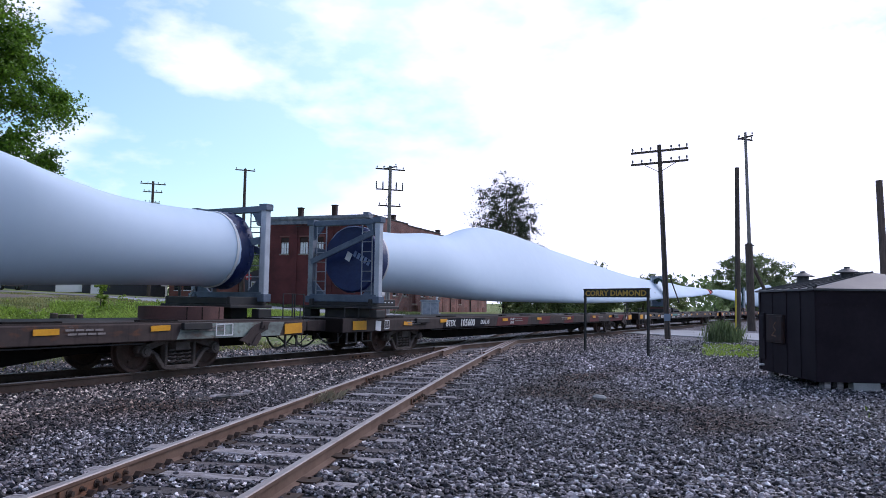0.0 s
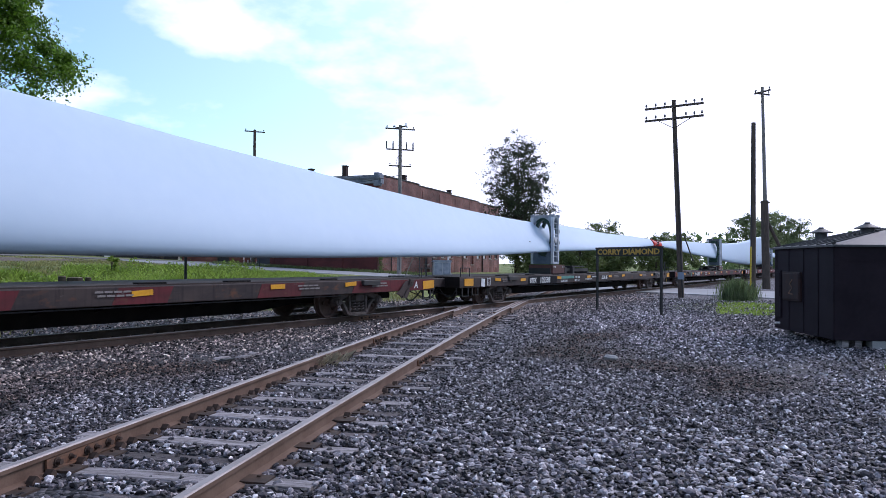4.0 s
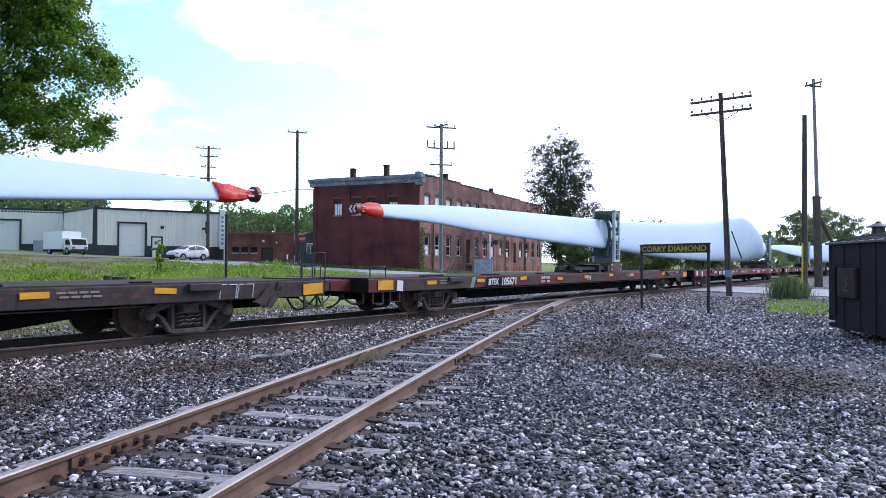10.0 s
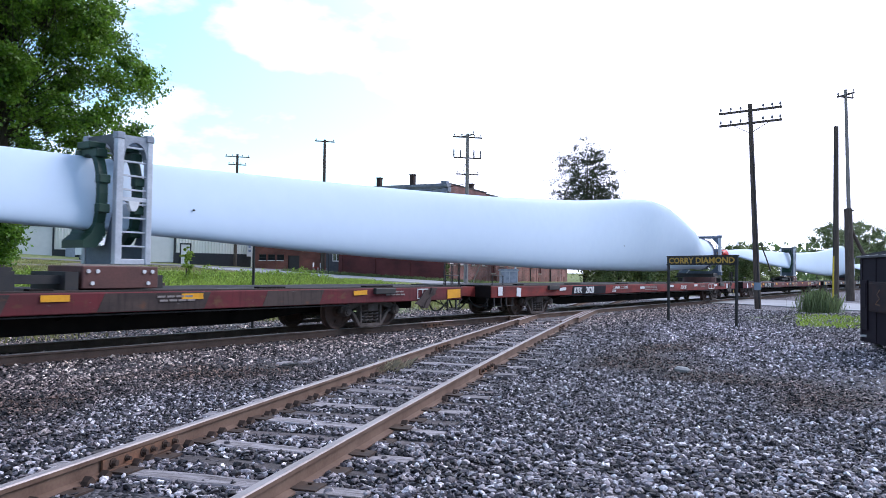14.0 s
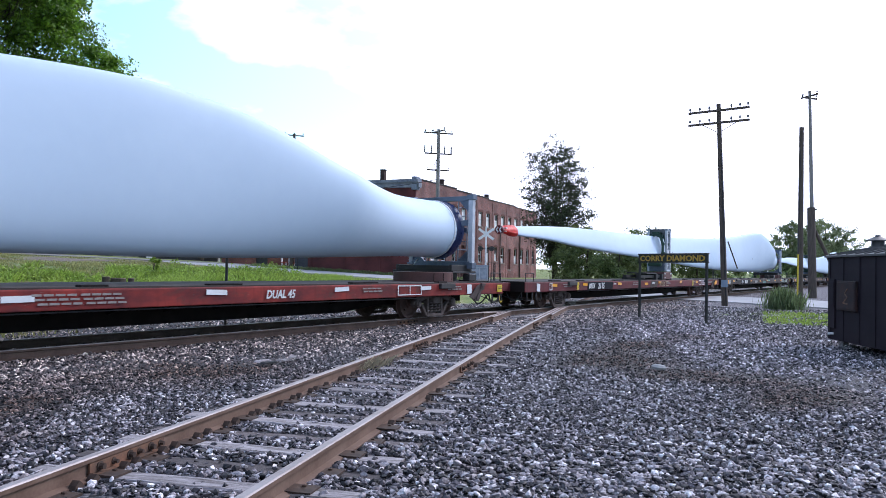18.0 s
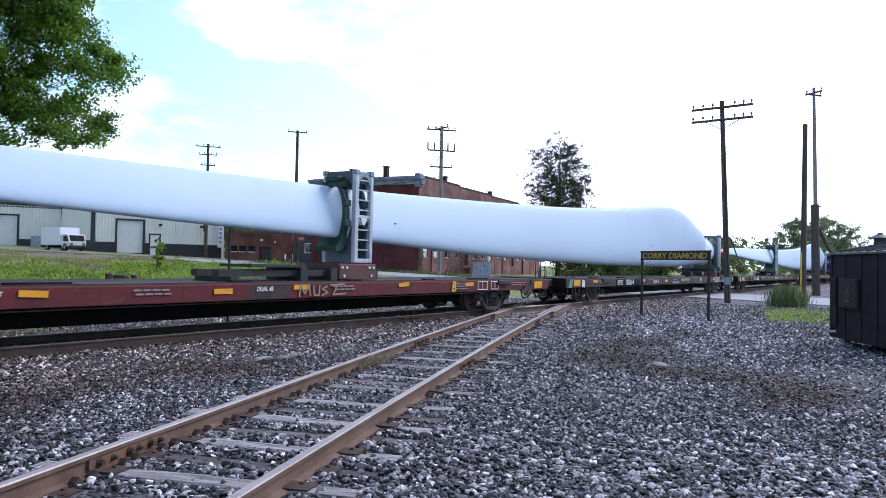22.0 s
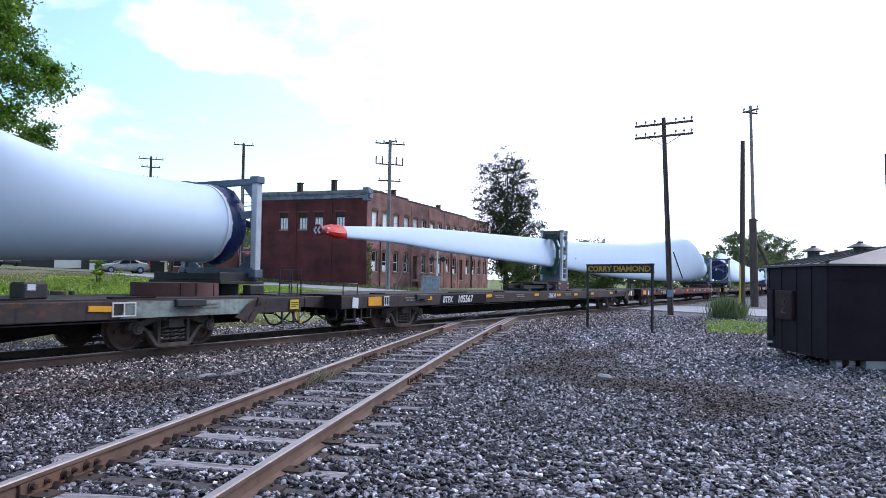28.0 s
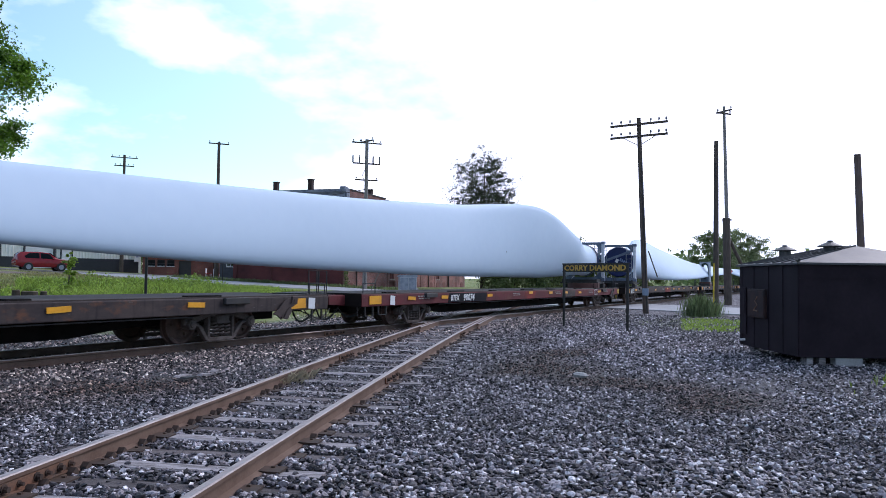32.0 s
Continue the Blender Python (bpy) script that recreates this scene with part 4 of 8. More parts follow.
    for k, text, tx, tz, size in MARKS:
        if k == i:
            lettering("car_mark", text, size, LETTER if size > 0.08 else FADED, car, tx, y - 0.026, tz, 0.9, "white stencilled lettering")
    for bx, rows in BARS.get(i, ((3.1, 2), (10.9, 2), (16.05, 2), (21.3, 2), (24.2, 2))):
        for r in range(rows):
            for k in range(4):
                part("stencil_bar", STENCIL, None, car, at=(bx + k * 0.19 + 0.05 * r, y - 0.024, 1.03 - 0.07 * r))
    mb = MB().cyl((12.2, 0.75, 0.70), (13.3, 0.75, 0.70), 0.14, n=14).cyl((13.8, 0.75, 0.72), (14.2, 0.75, 0.72), 0.11, n=12).box(13.3, 13.8, 0.72, 0.78, 0.68, 0.72)
    part("brake_cylinder", mb, DARK, car, smooth=0.7)
    for k in range(7):
        x = 2.2 + 3.5 * k + tip.uniform(-0.9, 0.9)
        part("chain_pocket", MB().box(x, x + tip.uniform(0.35, 1.1), y + 0.05, y + 0.22, DECK - 0.01, DECK + 0.03), BLACK, car, bevel=0.006)
    if i in (2, 4, 6, 8):
        part("yellow_hose", MB().tube([(CAR_LEN + 0.1, y + 0.25, 0.84), (CAR_LEN + 0.16, y + 0.22, 0.7), (CAR_LEN + 0.12, y + 0.2, 0.6), (CAR_LEN + 0.24, y + 0.2, 0.5), (CAR_LEN + 0.3, y + 0.2, 0.56)], 0.018, 6), YELLOW, car, "short yellow hose")
    for x in (-0.12, CAR_LEN + 0.02):
        part("cut_lever", MB().tube([(x, y + 0.08, 0.80), (x, y + 0.06, 0.56), (x + 0.05, y + 0.4, 0.54), (x + 0.05, -0.2, 0.80)], 0.014, 6), DARK, car, smooth=0.9)
    part("end_stirrup", MB().box(0.9, 0.94, y + 0.03, y + 0.07, 0.56, 0.81).box(1.3, 1.34, y + 0.03, y + 0.07, 0.56, 0.81).box(0.9, 1.34, y + 0.01, y + 0.09, 0.54, 0.56), DARK, car)
    part("train_line", MB().tube([(4.6, y + 0.05, 0.77), (9, y + 0.05, 0.76), (13, y + 0.05, 0.77), (23, y + 0.05, 0.76)], 0.014, 6), DARK, car)
    return rolling(car, CAR_FIRST + CAR_PITCH * (i - 1))


def worn_paint(name, a, b, rust=(0.13, 0.055, 0.03), scuff=(0.24, 0.22, 0.21), wear=0.6):
    """Old car paint: two tones in patches, rain streaks down the side, rusty blots and pale scuffs."""
    m = bpy.data.materials.new(name)
    m.use_nodes = True
    nt = m.node_tree
    N, L = nt.nodes.new, nt.links.new
    p = nt.nodes["Principled BSDF"]
    co = N("ShaderNodeTexCoord")

    def field(scale, stretch, detail, lo, hi, off=0.0):
        mp, n, r = N("ShaderNodeMapping"), N("ShaderNodeTexNoise"), N("ShaderNodeMapRange")
        mp.inputs["Scale"].default_value, mp.inputs["Location"].default_value = stretch, (off, off * 0.7, off * 0.3)
        n.inputs["Scale"].default_value, n.inputs["Detail"].default_value, n.inputs["Roughness"].default_value = scale, detail, 0.62
        r.inputs["From Min"].default_value, r.inputs["From Max"].default_value = lo, hi
        L(co.outputs["Object"], mp.inputs["Vector"])
        L(mp.outputs[0], n.inputs["Vector"])
        L(n.outputs["Fac"], r.inputs["Value"])
        return r.outputs[0], n.outputs["Fac"]

    def blend(fac, c0, c1, kind="MIX"):
        x = N("ShaderNodeMix")
        x.data_type, x.blend_type = "RGBA", kind
        L(fac, x.inputs[0])
        for k, c in ((6, c0), (7, c1)):
            if isinstance(c, tuple):
                x.inputs[k].default_value = (*c, 1)
            else:
                L(c, x.inputs[k])
        return x.outputs[2]

    tone, _ = field(0.9, (1, 1, 2.5), 7, 0.38, 0.62)
    streak, _ = field(7.0, (1.6, 1, 0.12), 5, 0.5, 0.78, 3.0)
    blot, _ = field(2.6, (1, 1, 1.8), 9, 0.62 - 0.05 * wear, 0.72, 7.0)
    scratch, fine = field(9.0, (0.5, 1, 3.0), 8, 0.66, 0.76, 11.0)
    col = blend(tone, a, b)
    col = blend(streak, col, tuple(c * 0.55 for c in a))
    col = blend(blot, col, rust)
    col = blend(scratch, col, scuff)
    L(col, p.inputs["Base Color"])
    p.inputs["Roughness"].default_value, p.inputs["Specular IOR Level"].default_value = 0.68, 0.3
    bp = N("ShaderNodeBump")
    bp.inputs["Strength"].default_value, bp.inputs["Distance"].default_value = 0.2, 0.006
    L(fine, bp.inputs["Height"])
    L(bp.outputs[0], p.inputs["Normal"])
    return m


BLACKPANEL = mat("number_panel", (0.010, 0.010, 0.015), (0.016, 0.016, 0.022), rough=0.7, spec=0.1)
P_DARK = worn_paint("sill_dark", (0.036, 0.027, 0.028), (0.068, 0.048, 0.043))
P_BROWN = worn_paint("sill_brown", (0.045, 0.032, 0.03), (0.078, 0.053, 0.046))
P_MAROON = worn_paint("sill_maroon", (0.15, 0.022, 0.028), (0.095, 0.022, 0.024))
P_RED = worn_paint("sill_red", (0.27, 0.03, 0.022), (0.10, 0.016, 0.018), (0.10, 0.03, 0.025), wear=1.2)
P_GREEN = worn_paint("sill_greenish", (0.33, 0.39, 0.35), (0.11, 0.11, 0.10), wear=1.4)
P_TEAL = mat("faded_teal", (0.14, 0.36, 0.31), (0.10, 0.25, 0.22), rough=0.7, scale=3, fine=25)

REFLECTORS = {0: (8.2, 14.0, 20.73, 23.06), 2: (2.52, 4.69, 8.37, 12.05, 15.22, 17.42, 20.73, 23.09), 4: (4.4, 9.2, 11.95, 15.72, 19.4, 22.88), 5: (2.1, 5.0, 8.95, 12.64, 14.79, 18.58, 21.87), 1: (2.92, 5.1, 9.81, 13.2, 16.8, 20.4, 23.1), 6: (2.6, 8.6, 12.2, 15.14, 18.87, 21.95),
              3: (2.5, 5.15, 7.95, 10.84, 13.34, 15.98, 18.5, 23.1), 7: (4.07, 8.3, 12.68, 15.18, 17.38, 19.72, 22.8)}
PANEL = {3: 5.65, 1: 5.3, 2: 5.36, 7: 5.04, 5: 5.47, 4: 5.37}
BARS = {2: ((3.1, 2), (16.05, 2), (21.3, 2)), 5: ((3.1, 2), (10.9, 2), (16.05, 2), (21.2, 3), (24.7, 2), (25.5, 2)), 3: ((3.1, 2), (18.0, 2), (24.2, 2)), 4: ((9.0, 2), (9.8, 2), (12.4, 3), (13.2, 3), (20.4, 2), (24.2, 2)), 6: ((3.1, 2), (9.6, 1), (13.6, 1), (24.2, 2)), 7: ((3.0, 2), (9.0, 2), (10.9, 2), (16.2, 2))}
BOXES = {0: ((24.7, 0.49),), 3: ((25.5, 0.45),), 5: ((1.9, 0.24), (22.58, 0.58), (23.38, 0.5)), 4: ((21.84, 1.08),), 6: ((22.42, 0.5),), 8: ((22.4, 0.5),)}
MARKS = [(2, "DUAL 45", 14.1, 0.90, 0.24), (7, "DUAL 45", 14.2, 0.90, 0.24), (5, "DUAL 45", 13.72, 0.98, 0.13), (6, "DUAL 45", 10.3, 0.88, 0.24), (1, "DUAL 45", 7.95, 0.9, 0.2), (1, "LD LMT", 10.5, 1.0, 0.12), (1, "LT WT", 10.5, 0.87, 0.12), (4, "DUAL 45", 17.25, 0.89, 0.24),
         (3, "LD LMT  151600", 9.5, 1.0, 0.11), (3, "LT WT     68400", 9.5, 0.87, 0.11), (4, "LD LMT", 8.95, 0.86, 0.12), (4, "LT WT", 10.2, 1.0, 0.12), (5, "LD LMT", 8.4, 1.0, 0.10), (2, "LT WT 68900", 10.42, 0.99, 0.125), (2, "NEW    11-78", 10.42, 0.86, 0.11), (2, "LD LMT 151100", 8.75, 0.85, 0.125), (2, "LOADING ONLY", 12.7, 1.0, 0.085), (2, "SEE EQUIPMENT REGISTER", 11.8, 0.9, 0.085),
         (3, "L  45", 13.6, 0.9, 0.2)]
CARS = {
    0: (P_BROWN, (), [(23.7, 26.7, P_GREEN)]),
    1: (P_DARK, ("BTFX", "105600"), [(23.4, 27.3, P_MAROON), (9.3, 12.2, P_MAROON), (13.4, 14.6, P_MAROON), (16.4, 17.6, P_MAROON), (20, 21.4, P_MAROON)]),
    2: (P_DARK, ("BTFX", "105598"), []),
    3: (P_MAROON, ("BTFX", "105671"), [(0.9, 4.72, P_BROWN), (4.76, 4.97, P_TEAL), (5.58, 5.74, P_DARK), (8.45, 9.15, P_BROWN), (11.3, 12.9, P_BROWN), (13.7, 15.4, P_BROWN), (16.9, 19.0, P_BROWN), (20.4, 22.0, P_BROWN)]),
    4: (P_RED, ("BTFX", "2028"), []),
    5: (P_MAROON, ("BTFX", "2115"), [(13.5, 14.6, P_BROWN)]),
    6: (P_DARK, ("BTFX", "105614"), [(0.2, 0.5, P_TEAL), (22.6, 26.0, P_GREEN)]),
    7: (P_DARK, ("BTFX", "105567"), [(11.2, 12.2, P_BROWN)]),
    8: (P_MAROON, ("BTFX", "90074"), [(12.2, 13.4, P_RED), (17.0, 19.0, P_BROWN)]),
    9: (P_BROWN, (), [(12, 14, P_RED)]), 10: (P_DARK, (), []), 11: (P_MAROON, (), []), 12: (P_DARK, (), []),
}
CAR_LABELS = {
    0: "brown flat car with peeling green paint, loaded with a blade root", 1: "black flat car with maroon patches carrying a blade root",
    2: "black flat car with orange reflectors under a blade tip", 3: "maroon and black patched flat car under a blade tip",
    4: "weathered red flat car carrying a blade root", 5: "maroon flat car with a black number panel", 6: "dark brown flat car with teal patches and a blade root",
    7: "dark flat car with orange reflectors under a blade tip", 8: "maroon flat car carrying the thick end of a blade"}
for i, (pm, num, pat) in CARS.items():
    c = flat_car(i, pm, num, pat, i == 4)
    c["label"] = CAR_LABELS.get(i, "long dark flat car in the rear of the blade train")


def front(i):
    return CAR_FIRST + CAR_PITCH * (i - 1)


# outline of a blade standing on edge: distance from root, top, bottom, half thickness
OUTLINE = [(0, 3.70, 1.91, 0.895), (1.2, 3.69, 1.91, 0.895), (2.4, 3.66, 1.90, 0.89), (3.6, 3.66, 1.87, 0.88), (4.6, 3.72, 1.84, 0.87), (5.6, 3.84, 1.81, 0.86), (6.4, 4.00, 1.78, 0.84), (7.4, 4.25, 1.75, 0.81),
           (8.4, 4.50, 1.73, 0.78), (9.4, 4.70, 1.71, 0.75), (10.6, 4.85, 1.70, 0.71), (12.2, 4.92, 1.70, 0.66), (14, 4.86, 1.70, 0.61), (16, 4.72, 1.70, 0.57), (19, 4.48, 1.70, 0.51), (22, 4.28, 1.72, 0.46), (25, 4.08, 1.78, 0.42), (28, 3.93, 1.83, 0.38),
           (31, 3.80, 1.90, 0.34), (34, 3.69, 2.01, 0.31), (37, 3.59, 2.15, 0.28), (40, 3.54, 2.25, 0.25), (43, 3.50, 2.35, 0.22), (46, 3.46, 2.47, 0.19), (49, 3.40, 2.62, 0.16), (51, 3.31, 2.76, 0.14), (53.4, 3.16, 2.82, 0.13), (53.95, 3.12, 2.86, 0.10)]
REAR_END = [(46, 3.36, 2.45, 0.19), (49, 3.36, 2.62, 0.17), (51, 3.31, 2.77, 0.15), (52.5, 3.26, 2.88, 0.13)]


def sway(r, rear=False):
    """Sideways place of the blade's axis, which bends between root, stand and tip."""
    return -0.6 + 0.0486 * r - 0.00107 * r * r if rear else -0.5 + 0.08445 * r - 0.001495 * r * r


def twist(r, rear=False):
    """How far the trailing edge leans out of the upright, in metres."""
    s = min(1.0, max(0.0, r / (10.0 if rear else 6.0)))
    edge = -0.5 * (1 - r / 38) + 1.2 * s * s * (3 - 2 * s) * max(0.0, min(1.0, (34 - r) / 22))
    return max(0.0, edge - sway(r, rear)) * s * min(1.0, max(0.0, (51 - r) / 12))


def blade_mesh(low=0.0, droop=0.0):
    rear, rows = low > 0, []
    for r, a, b, h in [o for o in OUTLINE if o[0] < 45] + REAR_END if rear else OUTLINE:
        k = min(1.0, max(0.0, (r - 2.5) / 5.0))
        a = a - low * 0.5 * k * max(0.0, min(1.0, (50 - r) / 30))
        bent = min(1.0, max(0.0, (r - 40) / 13))
        a, b = a - droop * 0.65 * bent ** 0.8, b - droop * 0.7 * bent ** 3
        if rear:
            a += 0.28 * math.exp(-((r - 4.5) / 2.0) ** 2) - 0.15 * math.exp(-((r - 33) / 6.0) ** 2)
        far = 1 + min(1.0, max(0.0, (r - 12) / 6)) * (sway(r, True) if rear else -sway(r)) / 13.07
        rows.append((r, 1.58 + (a - 1.58) * far, 1.58 + (b - 1.58) * far, h))
    fine = []
    for i in range(len(rows) - 1):
        p0, p1, p2, p3 = rows[max(0, i - 1)], rows[i], rows[i + 1], rows[min(len(rows) - 1, i + 2)]
        for s in (0, 0.25, 0.5, 0.75):
            row = [p1[0] + (p2[0] - p1[0]) * s]
            for k in (1, 2, 3):
                m1 = (p2[k] - p0[k]) / max(1e-6, p2[0] - p0[0]) * (p2[0] - p1[0])
                m2 = (p3[k] - p1[k]) / max(1e-6, p3[0] - p1[0]) * (p2[0] - p1[0])
                row.append((2 * s ** 3 - 3 * s * s + 1) * p1[k] + (s ** 3 - 2 * s * s + s) * m1 + (3 * s * s - 2 * s ** 3) * p2[k] + (s ** 3 - s * s) * m2)
            fine.append(tuple(row))
    fine.append(rows[-1])
    n, vs, fs = 36, [], []
    for r, a, b, h in fine:
        lean = 0.42 * min(1.0, max(0.0, (r - 9) / 16)) if rear else -0.32 * min(1.0, max(0.0, (r - 28) / 16))
        if rear:
            a, b = a + (a - 1.58) * lean * (a - b) / 2 / 13.07, b - (b - 1.58) * lean * (a - b) / 2 / 13.07
        c, e = (a + b) / 2, (a - b) / 2
        k = min(1.0, max(0.0, (r - 2.5) / (16.0 if rear else 8.0)))
        for i in range(n):
            t = 2 * math.pi * i / n
            q = math.cos(t)
            narrow = 1 - (0.62 if rear else 0.45) * k * ((q + 1) / 2) ** 1.3
            flank = math.copysign(abs(math.sin(t)) ** (1 - 0.45 * k), math.sin(t))
            vs.append((r, h * flank * narrow + sway(r, rear) + twist(r, rear) * ((q + 1) / 2) ** (1.4 if rear else 1.15) + lean * e * q, c + e * q))
    for j in range(len(fine) - 1):
        for i in range(n):
            fs.append((j * n + i, j * n + (i + 1) % n, (j + 1) * n + (i + 1) % n, (j + 1) * n + i))
    fs.append(tuple(range(n)))
    fs.append(tuple(range(len(vs) - n, len(vs))))
    mb = MB().add(vs, fs)
    return mb.mesh("shell", BLADE, 0.8)


SHELL, SHELL_LOW, SHELL_BENT = blade_mesh(), blade_mesh(0.2), blade_mesh(0.0, 0.14)
CZ, CR = 2.805, 0.895


def cover_mesh():
    """Tarpaulin over the root: a wrinkled drum with a flat, sagging face."""
    mb = MB()
    n, vs, fs = 40, [], []
    for j, (x, rad) in enumerate(((0.36, 0.965), (0.28, 0.99), (0.14, 0.985), (-0.06, 1.0), (-0.12, 0.96), (-0.10, 0.6), (-0.07, 0.25))):
        for i in range(n):
            t = 2 * math.pi * i / n
            w = 1 + 0.045 * noise.noise((3 * math.cos(t), 3 * math.sin(t), j * 1.7))
            vs.append((x + (0.02 if j > 1 else 0.006) * noise.noise((i * 0.5, j, 2)), 0.945 * rad * w * math.sin(t), CZ + 0.945 * rad * w * math.cos(t)))
    for j in range(6):
        for i in range(n):
            fs.append((j * n + i, j * n + (i + 1) % n, (j + 1) * n + (i + 1) % n, (j + 1) * n + i))
    fs.append(tuple(range(6 * n, 7 * n)))
    mb.add(vs, fs)
    return mb.mesh("root_cover", TARP, 0.8)


def ring_mesh():
    return MB().lathe([(0.39, 0.89), (0.39, 0.92), (0.46, 0.92), (0.46, 0.89)], (0, 0, CZ), 40, "x").mesh("root_ring", WHITE, 0.8)


def tip_mesh(seed, rear, more=0.0):
    """Red plastic drawn tight over the blade's end and bunched towards the marker."""
    vs, fs, n = [], [], 28
    rows = ((52.36, 3.15, 2.75, 0.16), (52.4, 3.165, 2.74, 0.18), (52.6, 3.15, 2.745, 0.18), (52.75, 3.13, 2.755, 0.17), (52.9, 3.10, 2.785, 0.15), (53.02, 3.085, 2.81, 0.145), (53.12, 3.06, 2.84, 0.12), (53.25, 3.04, 2.88, 0.09)) if rear else (
        (53.24, 3.22, 2.81, 0.17), (53.28, 3.235, 2.795, 0.185), (53.5, 3.225, 2.80, 0.185), (53.7, 3.205, 2.82, 0.175), (53.82, 3.18, 2.86, 0.15), (53.94, 3.16, 2.88, 0.145), (54.05, 3.13, 2.91, 0.12), (54.15, 3.10, 2.93, 0.10))
    for j, (x, top, low, b) in enumerate(rows):
        z, a = (top + low) / 2, (top - low) / 2
        for i in range(n):
            t = 2 * math.pi * i / n
            w = 1 + (0.02 if j < 2 else 0.16) * noise.noise((5.5 * math.cos(t), 4.5 * math.sin(t), seed + j * 0.9))
            vs.append((x + more, b * w * math.sin(t) + sway(x, rear) + (0.42 if rear else -0.32) * a * math.cos(t), z + a * w * math.cos(t)))
    for j in range(len(rows) - 1):
        for i in range(n):
            fs.append((j * n + i, j * n + (i + 1) % n, (j + 1) * n + (i + 1) % n, (j + 1) * n + i))
    fs.append(tuple(range(n)))
    fs.append(tuple(range(len(vs) - n, len(vs))))
    return MB().add(vs, fs).mesh("tip_wrap", RED, 0.5)


COVER, RING = cover_mesh(), ring_mesh()


def blade(u_root, towards, low, label, droop=0.0, more=0.0):
    """A blade from its root at u_root; towards is +1 when the tip trails."""
    b = thing("wind_turbine_blade", label, "turbine blade", "blades on the train")
    part("shell", SHELL_LOW if low else SHELL_BENT if droop else SHELL, None, b)
    part("root_ring", RING, None, b, at=(0, sway(0.4, low), 0))
    c = part("root_cover", COVER, None, b, "blue tarpaulin over the blade root", at=(0, sway(0, low), 0))
    # writing on the cover kept as plain bars, and a white paper
    slant = pose(0, 0, CZ, 28, 0, 0) @ Matrix.Translation((0, 0, -CZ))
    for k in range(5):
        part("cover_mark", MB().box(-0.135, -0.126, -0.62 + k * 0.13, -0.53 + k * 0.13, CZ + 0.10, CZ + 0.27), P_COVERMARK, c, at=slant)
    part("paper_label", MB().box(-0.14, -0.13, 0.02, 0.20, CZ - 0.10, CZ + 0.14), WHITE, c, "white paper label", at=slant)
    for k in range(26):
        a = 2 * math.pi * k / 26
        part("lashing", MB().box(-0.02, 0.05, -0.035, 0.035, 0.935, 0.955), TARPTIE, c, at=pose(0, 0, CZ, math.degrees(a), 0, 0))
    part("tip_wrap", tip_mesh(u_root, bool(low), more), None, b, "bunched red plastic wrap", at=(0, 0, -droop))
    r, z, prof = (53.3, 2.965, [(53.2, 0.0), (53.2, 0.06), (53.3, 0.09), (53.33, 0.165), (53.43, 0.17), (53.43, 0.0)]) if low else (54.1, 3.01, [(53.98, 0.0), (53.98, 0.10), (54.1, 0.13), (54.24, 0.165), (54.3, 0.165), (54.3, 0.0)])
    e = prof[-1][0]
    end = part("end_sleeve", MB().lathe(prof, (0, 0, z), 20, "x"), MAROON, b, "dark red flared end sleeve", smooth=0.6, at=(more, sway(r, low), -droop))
    if low:
        part("stripe", MB().box(e - 0.08, e + 0.004, -0.172, 0.172, z - 0.015, z + 0.015), WHITE, end)
    else:
        mb = MB()
        for o in (-0.13, 0.0):
            mb.prism([(o, z), (o + 0.08, z + 0.11), (o + 0.12, z + 0.08), (o + 0.055, z), (o + 0.12, z - 0.08), (o + 0.08, z - 0.11)], e, e + 0.01, axis="x")
        part("chevron", mb, WHITE, end, "white chevron marker")
    for sgn in (-1, 1):
        for k in (0.055, -0.065):
            part("stripe", MB().box(r - 0.2, r - 0.06, sgn * 0.125 - 0.02, sgn * 0.125 + 0.02, z + k, z + k + 0.035), WHITE, b, at=(more, sway(r, low), -droop))
    shell = SHELL_LOW if low else SHELL_BENT if droop else SHELL
    for r, z in ((35.15, 2.52),) if low else ((36.6, 2.66), (15.5, 2.73)):
        side = -1 if low else 1
        v = min((v.co for v in shell.vertices if (v.co.y - sway(r, low)) * side > 0.02), key=lambda q: abs(q.x - r) + 2 * abs(q.z - z))
        part("receptor", MB().cyl((r, v.y - 0.03, z), (r, v.y + 0.03, z), 0.018, n=10), SIGNBLACK, b, "small dark lightning receptor")
    return rolling(b, u_root, 0, towards < 0)


TARPTIE = mat("tarp_tie", (0.05, 0.07, 0.17), (0.03, 0.045, 0.12), rough=0.5)
P_COVERMARK = mat("cover_mark", (0.22, 0.30, 0.5), rough=0.5)


